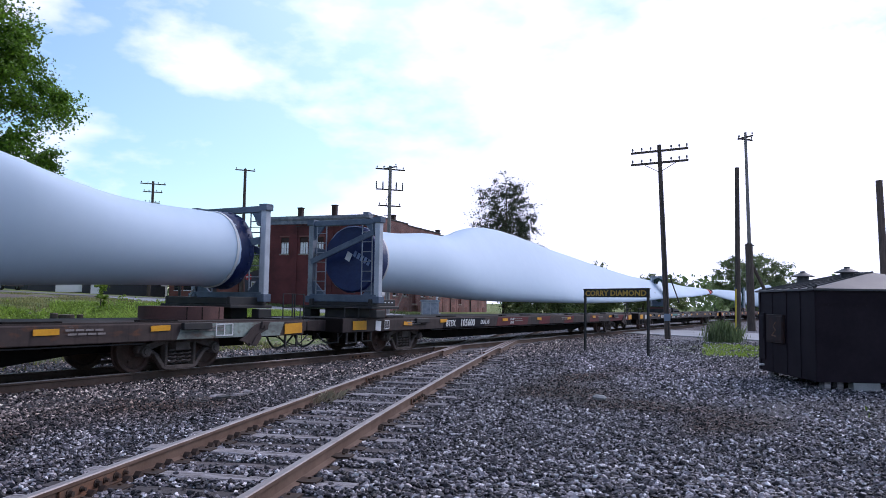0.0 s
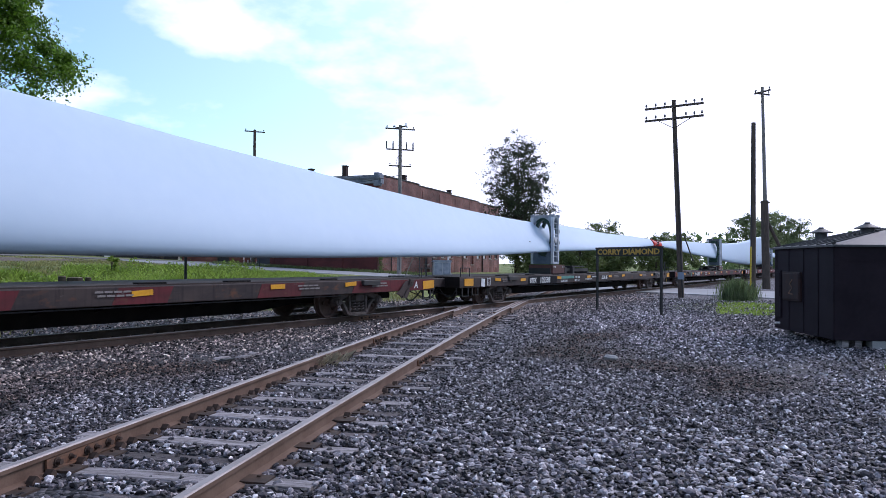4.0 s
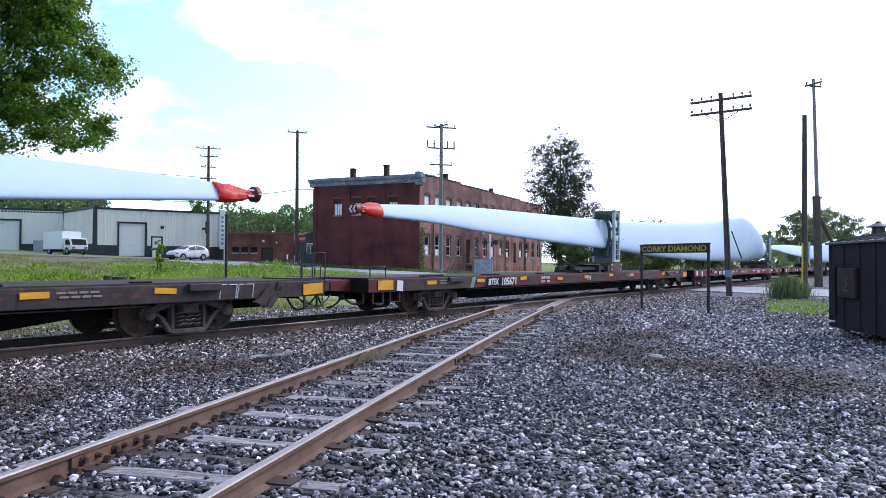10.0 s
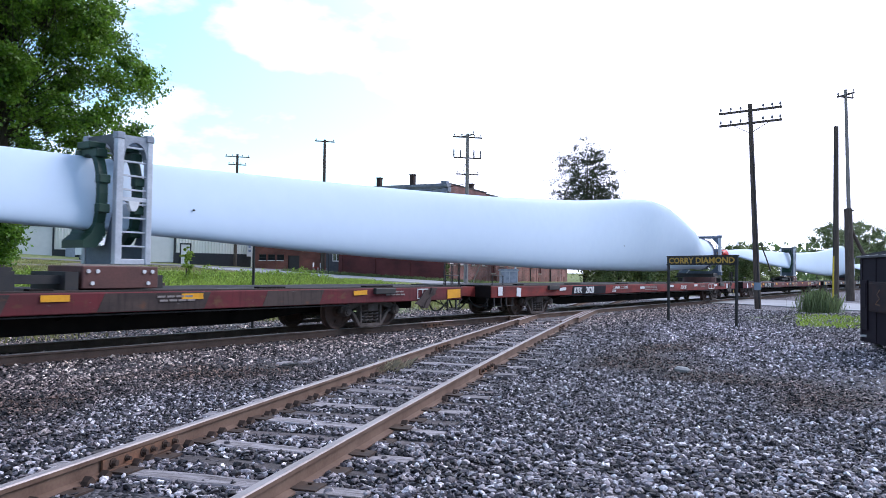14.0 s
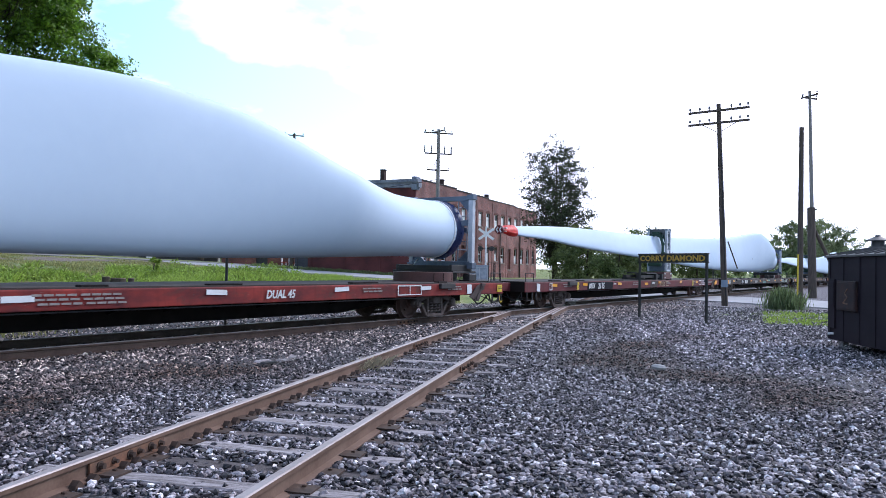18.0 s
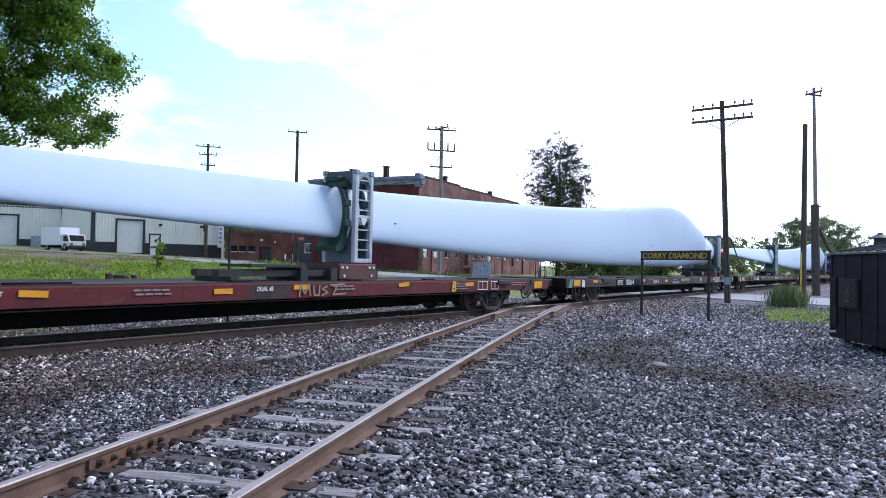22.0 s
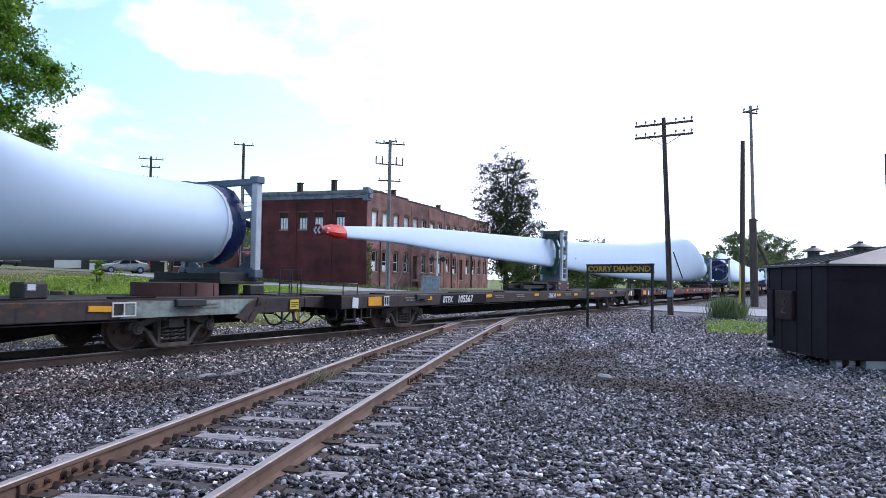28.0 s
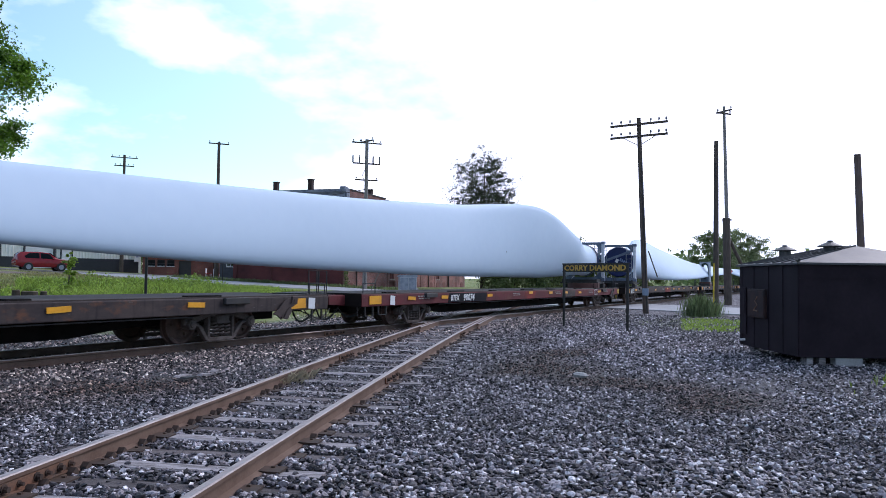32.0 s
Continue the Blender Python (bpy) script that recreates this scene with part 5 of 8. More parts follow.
def root_frame(u, turned):
    """Upright rectangular frame that holds a root, with braces, ladder and base."""
    f = thing("root_frame", "blue-grey steel frame holding a blade root on a flat car", "transport frame", "root frames")
    z0, z1, h = 1.60, 3.89, 1.14
    for y in (-h, h):
        # the camera-side post takes the paler steel, painting sunlight on it
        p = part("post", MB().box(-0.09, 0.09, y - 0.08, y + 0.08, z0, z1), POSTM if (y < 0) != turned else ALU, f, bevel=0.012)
        part("corner_casting", MB().box(-0.13, 0.13, y - 0.12, y + 0.12, z1 - 0.13, z1 + 0.03), STEELBLUE, p, bevel=0.012)
        part("corner_casting", MB().box(-0.13, 0.13, y - 0.12, y + 0.12, z0 - 0.03, z0 + 0.16), STEELBLUE, p, bevel=0.012)
    part("top_beam", MB().box(-0.07, 0.07, -h, h, z1 - 0.16, z1 - 0.01), STEELBLUE, f, bevel=0.01)
    part("bottom_beam", MB().box(-0.10, 0.10, -h, h, z0, z0 + 0.20), STEELBLUE, f, bevel=0.01)
    part("brace", MB().bar((-0.10, -h + 0.1, 3.50), (-0.10, h - 0.05, 2.72), 0.06, 0.15), STEELBLUE, f)
    for s in (-1, 1):
        part("gusset", MB().prism([(s * (h - 0.08), z1 - 0.1), (s * (h - 0.5), z1 - 0.1), (s * (h - 0.08), z1 - 0.55)], -0.03, 0.03, axis="x"), STEELBLUE, f)
        part("gusset", MB().prism([(s * (h - 0.08), z0 + 0.15), (s * (h - 0.55), z0 + 0.15), (s * (h - 0.08), z0 + 0.6)], -0.03, 0.03, axis="x"), STEELBLUE, f)
        part("arm", MB().bar((0, s * (h - 0.05), 3.05), (0.34, s * 0.86, 2.98), 0.05, 0.18), STEELBLUE, f)
    for s in (-1, 1):
        mb = MB()
        for e in (0.62, 0.95):
            mb.cyl((-0.04, s * e, z0 + 0.1), (-0.04, s * e, z1 - 0.1), 0.018, n=7)
        for k in range(8):
            z = z0 + 0.3 + k * 0.27
            mb.cyl((-0.04, s * 0.62, z), (-0.04, s * 0.95, z), 0.014, n=6)
        part("ladder", mb, ALU, f, smooth=0.9)
    # dark steel paints in the shade beneath the blade root
    mb = MB().box(-0.2, 1.02, -1.06, -0.96, 1.50, 1.68).box(-0.2, 1.02, 0.96, 1.06, 1.50, 1.68).box(-0.1, 0.1, -0.96, 0.96, 1.5, 1.60).box(0.86, 1.02, -0.96, 0.96, 1.5, 1.66)
    part("cradle_base", mb, SHADOWSTEEL, f, bevel=0.012)
    for k in range(5):
        # white plates paint the daylight seen through the holes
        part("lightening_hole", MB().box(0.12 + 0.17 * k, 0.19 + 0.17 * k, -1.066, -1.06, 1.58, 1.61), WHITE, f)
    mb = MB().box(-0.3, 1.08, -1.15, 1.15, 1.42, 1.50).box(-0.05, 0.5, -0.6, 0.6, DECK, 1.42)
    part("base_plate", mb, DARK, f, bevel=0.012)
    for s in (-1, 1):
        part("twist_lock", MB().box(-0.2, 0.25, s * 1.12 - 0.12, s * 1.12 + 0.12, DECK + 0.01, 1.40), DARK, f, bevel=0.015)
    part("strap", MB().tube([(0.75, -0.4, CZ - 0.95), (0.72, -0.55, CZ - 1.1), (0.7, -0.6, 1.62)], 0.02, 6), WHITE, f)
    return rolling(f, u, 0.5 if turned else -0.55, turned)


def pivot(u):
    p = thing("pivot_bolster", "brown steel turntable bolster bolted to a flat car deck", "bolster", "bolsters")
    mb = MB()
    prof = [(0.0, 0.0), (0.0, 0.9), (0.27, 0.9), (0.275, 0.88), (0.275, 0.0)]
    mb.lathe(prof, (0, 0, DECK + 0.005), 30, "z")
    part("turntable", mb, BROWN, p, smooth=0.7)
    for a in (-72, -104, -125):
        c, q = math.cos(radians(a)), math.sin(radians(a))
        part("seam", MB().box(-0.008, 0.008, -0.006, 0.006, DECK + 0.01, DECK + 0.268), BLACK, p, at=pose(0.902 * c, 0.902 * q, 0, 0, 0, a + 90))
    return rolling(p, u)


def tip_stand(u, y, turned, top=3.86):
    """Galvanised tower of four posts with ladder sides and a green clamp round the blade, on a brown base."""
    f = thing("blade_stand", "galvanised tower stand with green clamp around a blade", "transport stand", "blade stands")
    z0, z1, e, h = 1.60, top, 0.285, 0.47
    for s in (-1, 1):
        panel = part("side_panel", MB().box(-e - 0.06, -e + 0.07, s * h - 0.06, s * h + 0.06, z0, z1 - 0.05), POSTM, f, bevel=0.01)
        part("post", MB().box(e - 0.05, e + 0.06, s * h - 0.06, s * h + 0.06, z0, z1 - 0.05), POSTM, panel, bevel=0.01)
        part("bottom_rail", MB().box(-e + 0.07, e - 0.05, s * h - 0.05, s * h + 0.05, z0, z0 + 0.1), POSTM, panel, bevel=0.01)
        for k in range(8):
            z = z0 + 0.32 + k * 0.245
            part("rung", MB().box(-e + 0.07, e - 0.05, s * h - 0.03, s * h + 0.03, z - 0.014, z + 0.014), POSTM, panel)
        part("rung", MB().box(-e + 0.07, e - 0.05, s * h - 0.045, s * h + 0.045, 2.70, 2.77), POSTM, panel)
        part("bracket", MB().prism([(-0.11, 2.70), (0.11, 2.70), (0.07, 2.58), (0.03, 2.53), (-0.03, 2.53), (-0.07, 2.58)], s * h - 0.05, s * h + 0.05), WHITE, panel)
        arch = [(-e + 0.07, z1 - 0.02), (e - 0.05, z1 - 0.02), (e - 0.05, z1 - 0.40)] + [(0.21 * math.cos(a) + 0.01, z1 - 0.40 + 0.27 * math.sin(a)) for a in [math.pi * k / 10 for k in range(11)]] + [(-e + 0.07, z1 - 0.40)]
        part("side_arch", MB().prism(arch, s * h - 0.045, s * h + 0.045), ALU, f)
        # end plates: an arch over the blade and a cut-out plate under it
        x = s * e
        arch = [(-h + 0.06, z1 - 0.01), (h - 0.06, z1 - 0.01), (h - 0.06, z1 - 0.48)] + [(0.38 * math.cos(a), z1 - 0.48 + 0.35 * math.sin(a)) for a in [math.pi * k / 12 for k in range(13)]] + [(-h + 0.06, z1 - 0.48)]
        # one arch is darker than its twin: the shade on that end is painted
        part("end_arch", MB().prism(arch, x - 0.05, x + 0.05, axis="x"), SHADESTEEL if s < 0 else ALU, f)
        part("end_plate", MB().prism([(-h + 0.06, z0), (h - 0.06, z0), (h - 0.06, 2.55), (0.16, 1.92), (-0.16, 1.92), (-h + 0.06, 2.55)], x - 0.04, x + 0.04, axis="x"), STEELBLUE, f)
        for q in (-1, 1):
            part("corner_casting", MB().box(x - 0.075, x + 0.075, q * h - 0.075, q * h + 0.075, z1 - 0.1, z1 + 0.02), ALU, f, bevel=0.012)
    # clamp halves
    for x, w in ((-0.58, 0.15), (0.08, 0.15)):
        mb, n, vs, fs = MB(), 28, [], []
        for xx in (x, x + w):
            for ry, rz in ((0.42, 0.86), (0.31, 0.70)):
                vs += [(xx, ry * math.sin(2 * math.pi * k / n), 2.80 + rz * math.cos(2 * math.pi * k / n)) for k in range(n)]
        for k in range(n):
            j = (k + 1) % n
            fs += [(k, j, n + j, n + k), (2 * n + k, 3 * n + k, 3 * n + j, 2 * n + j), (k, 2 * n + k, 2 * n + j, j), (n + k, n + j, 3 * n + j, 3 * n + k)]
        clamp = part("clamp", mb.add(vs, fs), GREEN, f)
        for s in (-1, 1):
            for z, o in ((3.5, 0.27), (3.05, 0.38), (2.55, 0.38), (2.15, 0.27)):
                part("clamp_block", MB().box(x - 0.03, x + w + 0.03, s * o - 0.07, s * o + 0.07, z - 0.075, z + 0.075), GREEN, clamp, bevel=0.015)
        part("clamp_head", MB().box(x - 0.08, x + w + 0.08, -0.2, 0.2, 3.58, 3.70), GREEN, clamp, bevel=0.015)
    part("clamp_arm", MB().prism([(-0.80, 2.0), (-0.66, 2.12), (-0.56, 2.36), (-0.42, 2.3), (-0.45, 2.02), (-0.58, 1.88), (-0.80, 1.87)], -0.34, 0.34), GREEN, f)
    base = part("base_beam", MB().box(-0.92, 0.48, -0.56, 0.56, DECK + 0.02, z0 - 0.03), BROWN, f, bevel=0.015)
    for x in (-0.82, -0.66, 0.2, 0.36):
        for s in (-1, 1):
            part("bolt", MB().cyl((x, s * 0.56, z0 - 0.12), (x, s * 0.58, z0 - 0.12), 0.035, n=8), WHITE, base)
    for x in (-0.75, 0.28):
        part("bolt", MB().cyl((x, -0.56, z0 - 0.32), (x, -0.58, z0 - 0.32), 0.035, n=8), WHITE, base)
    part("slide_rail", MB().box(-4.4, -0.92, -0.42, -0.24, DECK + 0.10, DECK + 0.24), DARK, f)
    part("slide_rail", MB().box(-4.4, -0.92, 0.24, 0.42, DECK + 0.10, DECK + 0.24), DARK, f)
    part("rail_plate", MB().box(-3.6, -2.0, -0.5, 0.5, DECK + 0.30, DECK + 0.36), DARK, f)
    for x in (-4.2, -2.2, -1.2):
        part("cross_beam", MB().box(x, x + 0.22, -0.55, 0.55, DECK + 0.005, DECK + 0.30 if x > -4 else DECK + 0.10), DARK, f)
    part("stop_block", MB().box(0.48, 0.62, -0.5, 0.5, DECK + 0.02, DECK + 0.25), DARK, f)
    return rolling(f, u, y, turned)


def loads():
    fwd = "white wind turbine blade with red-wrapped tip leading, root trailing"
    back = "white wind turbine blade with blue-covered root leading, tip trailing"
    blade(front(0) + 26.7, -1, False, fwd)
    root_frame(front(0) + 26.95, True)
    pivot(front(0) + 25.05)
    for k, (i, low) in enumerate(((1, True), (9, True))):
        blade(front(i) + 1.5, 1, low, back)
        root_frame(front(i) + 1.13, False)
        pivot(front(i) + 2.5)
        tip_stand(front(i + 1) + 9.72, -0.3, True, 3.74)
    for i in (3, 5, 7, 11):
        tail = front(i + 1) + CAR_LEN
        blade(tail - 0.97, -1, False, fwd, 0.1 if i == 7 else 0.0, {5: 0.2, 7: 0.32}.get(i, 0.0))
        root_frame(tail - 0.75, True)
        pivot(tail - 2.5)
        tip_stand(front(i) + {3: 17.7, 5: 17.48, 7: 16.93}.get(i, 17.4), -0.6, False)


loads()


def frame_outline(w, h=0.27):
    """A hand-painted open box: three thin strokes and a broken top."""
    mb = MB().bar((0, 0, 0), (0.05, 0, h), 0.004, 0.014).bar((w, 0, 0), (w + 0.04, 0, h), 0.004, 0.014)
    return mb.bar((0.05, 0, h), (w * 0.45, 0, h), 0.004, 0.014).bar((w * 0.6, 0, h), (w + 0.04, 0, h), 0.004, 0.014)


def paint_marks():
    """Tan graffiti strokes and a yellow letter on the maroon car."""
    car = [o for o, u, v, q in ROLLING if o.name.startswith("flat_car") and abs(u - front(5)) < 0.1][0]
    y = -HALF - 0.046
    tan = mat("tan_spray", (0.42, 0.30, 0.2), rough=0.8)
    strokes = [((14.95, 0.84), (15.0, 1.1)), ((15.0, 1.1), (15.12, 0.9)), ((15.12, 0.9), (15.25, 1.1)), ((15.25, 1.1), (15.3, 0.85)), ((15.4, 1.08), (15.42, 0.86)), ((15.42, 0.86), (15.58, 0.86)), ((15.58, 0.86), (15.6, 1.08)), ((15.86, 1.06), (15.68, 1.0)), ((15.68, 1.0), (15.86, 0.92)), ((15.86, 0.92), (15.66, 0.85)), ((15.95, 1.08), (16.45, 1.1)), ((16.2, 1.09), (16.05, 0.86)), ((16.05, 0.86), (16.5, 0.88))]
    for (a, b), (c, d) in strokes:
        part("graffiti_stroke", MB().bar((a, y, b), (c, y, d), 0.008, 0.035), tan, car, "tan sprayed stroke")
    one = [o for o, u, v, q in ROLLING if o.name.startswith("flat_car") and abs(u - front(1)) < 0.1][0]
    lettering("car_mark", "A", 0.26, LETTER, one, 26.38, y + 0.02, 0.88, 1.0, "white stencilled lettering")
    two = [o for o, u, v, q in ROLLING if o.name.startswith("flat_car") and abs(u - front(2)) < 0.1][0]
    for x in (24.55, 24.99):
        part("painted_outline", frame_outline(0.4), LETTER, two, "white hand-painted outline", at=(x, y + 0.02, 0.835))
    part("paint_patch", MB().box(8.8, 10.35, y + 0.012, y + 0.02, 0.985, 1.1), P_TEAL, two, "faded teal stripe")
    six = [o for o, u, v, q in ROLLING if o.name.startswith("flat_car") and abs(u - front(6)) < 0.1][0]
    part("paint_patch", MB().box(15.62, 16.7, y + 0.012, y + 0.02, 0.965, 1.075), P_TEAL, six, "faded teal stripe")
    part("paint_patch", MB().box(13.5, 14.72, y + 0.012, y + 0.02, 0.835, 0.945), P_TEAL, six, "faded teal stripe")
    part("paint_patch", MB().box(18.9, 19.35, y + 0.012, y + 0.02, 0.84, 1.11), mat("pale_filler", (0.22, 0.21, 0.19), (0.14, 0.13, 0.12), rough=0.8), six, "pale primer patch")
    part("deck_block", MB().prism([(18.8, DECK), (19.2, DECK), (19.05, 1.44), (18.85, 1.44)], -0.95, -0.6), DARK, six)
    blk = part("deck_block", MB().box(21.05, 21.5, -1.0, -0.6, DECK, 1.45), DARK, six, bevel=0.03)
    part("paper_label", MB().box(21.12, 21.26, -1.008, -1.0, 1.32, 1.42), WHITE, blk)
    for x in (4.35, 21.1):
        lettering("car_mark", "B", 0.42, YELLOW, car, x, y, 0.83, 1.0, "yellow chalked letter")


paint_marks()


# ---------------------------------------------------------------- tracks
def rail_profile():
    return [(-0.07, 0.0), (-0.07, 0.012), (-0.012, 0.028), (-0.010, 0.115), (-0.035, 0.125), (-0.037, 0.155), (-0.030, 0.166), (0.030, 0.166), (0.037, 0.155), (0.035, 0.125), (0.010, 0.115), (0.012, 0.028), (0.07, 0.012), (0.07, 0.0)]


def sweep_rail(line, z0=0.004, side=None):
    """The rail profile drawn along a line of plan points; running faces get the bright steel."""
    prof = rail_profile()
    n, mb, rows = len(prof), MB(), []
    for i, p in enumerate(line):
        d = (line[min(i + 1, len(line) - 1)] - line[max(i - 1, 0)]).normalized()
        s = Vector((-d.y, d.x))
        rows += [(p.x + s.x * q, p.y + s.y * q, z0 + h) for q, h in prof]
    fs, ks = [], []
    for i in range(len(line) - 1):
        for k in range(n):
            fs.append((i * n + k, i * n + (k + 1) % n, (i + 1) * n + (k + 1) % n, (i + 1) * n + k))
            ks.append(1 if k in (5, 6, 7) else 0)
    mb.add(rows, fs)
    mb.m = ks
    mb.add([rows[k] for k in range(n)], [tuple(range(n))])
    mb.add([rows[-n + k] for k in range(n)], [tuple(range(n))])
    return mb.mesh("rail", [side or RUST, SHINE])


def b_line(off, x0, x1, step=1.0):
    """Plan line of the near track; off is measured to the right of its left rail."""
    out, x = [], x0
    while x <= x1 + 1e-6:
        u = x - 7
        y, sl = 6.72 + 0.368 * u - 0.001 * u * u, 0.368 - 0.002 * u
        d = Vector((1, sl)).normalized()
        out.append(Vector((x, y)) + Vector((d.y, -d.x)) * off)
        x += step
    return out


def at_b(off, x):
    p, q = b_line(off, x - 0.05, x + 0.05, 0.1)
    return (p + q) / 2, math.degrees(math.atan2(q.y - p.y, q.x - p.x))


near_track = thing("near_track", "rusty jointed railway track with grey weathered ties", "railway track", kind="structure")
far_track = thing("far_track", "dark railway track carrying the train", "railway track", kind="structure")
for off in (0.0, GAUGE):
    part("rail", sweep_rail(b_line(off, -40, 70)), None, near_track, "worn rail with bright head")
for s in (-1, 1):
    part("rail", sweep_rail([Vector((x, TRACK_Y + s * GAUGE / 2)) for x in range(-60, 420, 6)], 0.004, RUSTDARK), None, far_track)
# the crossing: guard rails along both pairs
for off in (0.13, GAUGE - 0.13):
    part("guard_rail", sweep_rail(b_line(off, 19.5, 33.0)), None, near_track)
for off in (-0.13, GAUGE + 0.13):
    part("guard_rail", sweep_rail(b_line(off, 21.5, 31.0)), None, near_track)
for s in (-1, 1):
    part("guard_rail", sweep_rail([Vector((x, TRACK_Y + s * (GAUGE / 2 - 0.13))) for x in range(19, 35)]), None, far_track)
    part("guard_rail", sweep_rail([Vector((x, TRACK_Y + s * (GAUGE / 2 + 0.13))) for x in range(21, 33)]), None, far_track)


def tie_mesh(seed, wood):
    rnd = random.Random(seed)
    mb = MB()
    n, L, w = 8, 1.30, 0.115
    vs, fs = [], []
    for i in range(n + 1):
        y = -L + 2 * L * i / n
        j = rnd.uniform(-0.008, 0.008)
        e = 0.015 if i in (0, n) else 0
        for x, z in ((-w + e, -0.15), (-w + j, -0.012 - e), (-w + 0.018, 0.004 + rnd.uniform(-0.006, 0.004)), (w - 0.018, 0.004 + rnd.uniform(-0.006, 0.004)), (w + j, -0.012 - e), (w - e, -0.15)):
            vs.append((x, y, z))
    for i in range(n):
        for k in range(6):
            fs.append((i * 6 + k, i * 6 + (k + 1) % 6, i * 6 + 6 + (k + 1) % 6, i * 6 + 6 + k))
    fs += [tuple(range(6)), tuple(range(n * 6, n * 6 + 6))]
    mb.add(vs, fs)
    return mb.mesh("tie", wood)


TIES = [tie_mesh(s, TIE) for s in range(6)]
OLDTIES = [tie_mesh(s, TIEDARK) for s in range(10, 15)]
PLATE = MB().box(-0.095, 0.095, -0.21, 0.21, 0.0, 0.016).box(-0.05, -0.025, 0.095, 0.125, 0.01, 0.03).box(0.025, 0.05, -0.125, -0.095, 0.01, 0.03).mesh("tie_plate", IRON)
ANCHOR = MB().prism([(-0.05, 0.0), (0.05, 0.0), (0.035, 0.035), (0.005, 0.06), (-0.03, 0.03)], -0.03, 0.03).mesh("rail_anchor", IRON)
rnd = random.Random(5)
TIE_SPOTS = []
for n in range(88):
    x = -3.185 + 0.495 * n + rnd.uniform(-0.02, 0.02)
    p, a = at_b(GAUGE / 2, x)
    a += rnd.uniform(-2.0, 2.0)
    z = 0.014 + rnd.uniform(-0.01, 0.006) - (0.0 if n % 2 else 0.018)
    TIE_SPOTS.append((p.copy(), a))
    part("tie", TIES[rnd.randrange(6)] if n % 2 else OLDTIES[rnd.randrange(5)], None, near_track, at=pose(p.x, p.y, z, rnd.uniform(-0.6, 0.6), 0, a))
    if x < 24:
        for off in (0, GAUGE):
            q, _ = at_b(off, x)
            part("tie_plate", PLATE, None, near_track, at=pose(q.x, q.y, z + 0.004, 0, 0, a))
        if rnd.random() < 0.85:
            q, _ = at_b(0.085, x + 0.17)
            part("rail_anchor", ANCHOR, None, near_track, at=pose(q.x, q.y, 0.006, 0, 0, a))
        if rnd.random() < 0.85:
            q, _ = at_b(0.085, x - 0.17)
            part("rail_anchor", ANCHOR, None, near_track, at=pose(q.x, q.y, 0.006, 0, 0, a))
        if rnd.random() < 0.4:
            q, _ = at_b(GAUGE + 0.085, x + 0.17)
            part("rail_anchor", ANCHOR, None, near_track, at=pose(q.x, q.y, 0.006, 0, 0, a))
x = -3.7
while x > -26:
    p, a = at_b(GAUGE / 2, x)
    part("tie", TIES[int(-x * 7) % 6], None, near_track, at=pose(p.x, p.y, 0.01, 0, 0, a + math.sin(x * 9)))
    x -= 0.52
x = -14.0
while x < 62:
    part("tie", OLDTIES[rnd.randrange(5)], None, far_track, at=pose(x, TRACK_Y + rnd.uniform(-0.06, 0.06), 0.0, 0, 0, rnd.uniform(-1, 1)))
    x += 0.52 + rnd.uniform(-0.04, 0.04)


def joint_bar(track, p, a, side):
    mb = MB().prism([(-0.47, 0.035), (0.47, 0.035), (0.47, 0.118), (-0.47, 0.118)], side * 0.016, side * 0.034)
    mb.prism([(-0.47, 0.028), (0.47, 0.028), (0.47, 0.04), (-0.47, 0.04)], side * 0.016, side * 0.062)
    j = part("joint_bar", mb, JOINT, track, "rust-brown bolted joint bar", at=pose(p.x, p.y, 0.004, 0, 0, a))
    for k, big in ((-0.36, 1.0), (-0.2, 0.7), (0.0, 1.0), (0.12, 0.7), (0.28, 1.0), (0.41, 0.7)):
        x = k
        part("bolt", MB().cyl((x, side * 0.03, 0.078), (x, side * 0.075, 0.078), 0.024 * big, n=6).cyl((x, side * 0.03, 0.078), (x, side * 0.042, 0.078), 0.038 * big, n=8), IRON, j)


for off, x in ((0, 3.55), (0, 12.2), (GAUGE, 9.45), (GAUGE, 18.5)):
    p, a = at_b(off, x)
    for side in (-1, 1):
        joint_bar(near_track, p, a, side)
for x in (17.0, 30.5, 4.0):
    joint_bar(far_track, Vector((x, TRACK_Y - GAUGE / 2)), 0, -1)
# heavy timbers under the crossing
for k in range(14):
    part("crossing_timber", MB().box(-0.13, 0.13, -1.7, 1.7, -0.15, 0.02), TIE, near_track, at=pose(21.0 + k * 0.8, TRACK_Y + 0.1 * (k - 7) * 0.4, 0.012, 0, 0, 11))


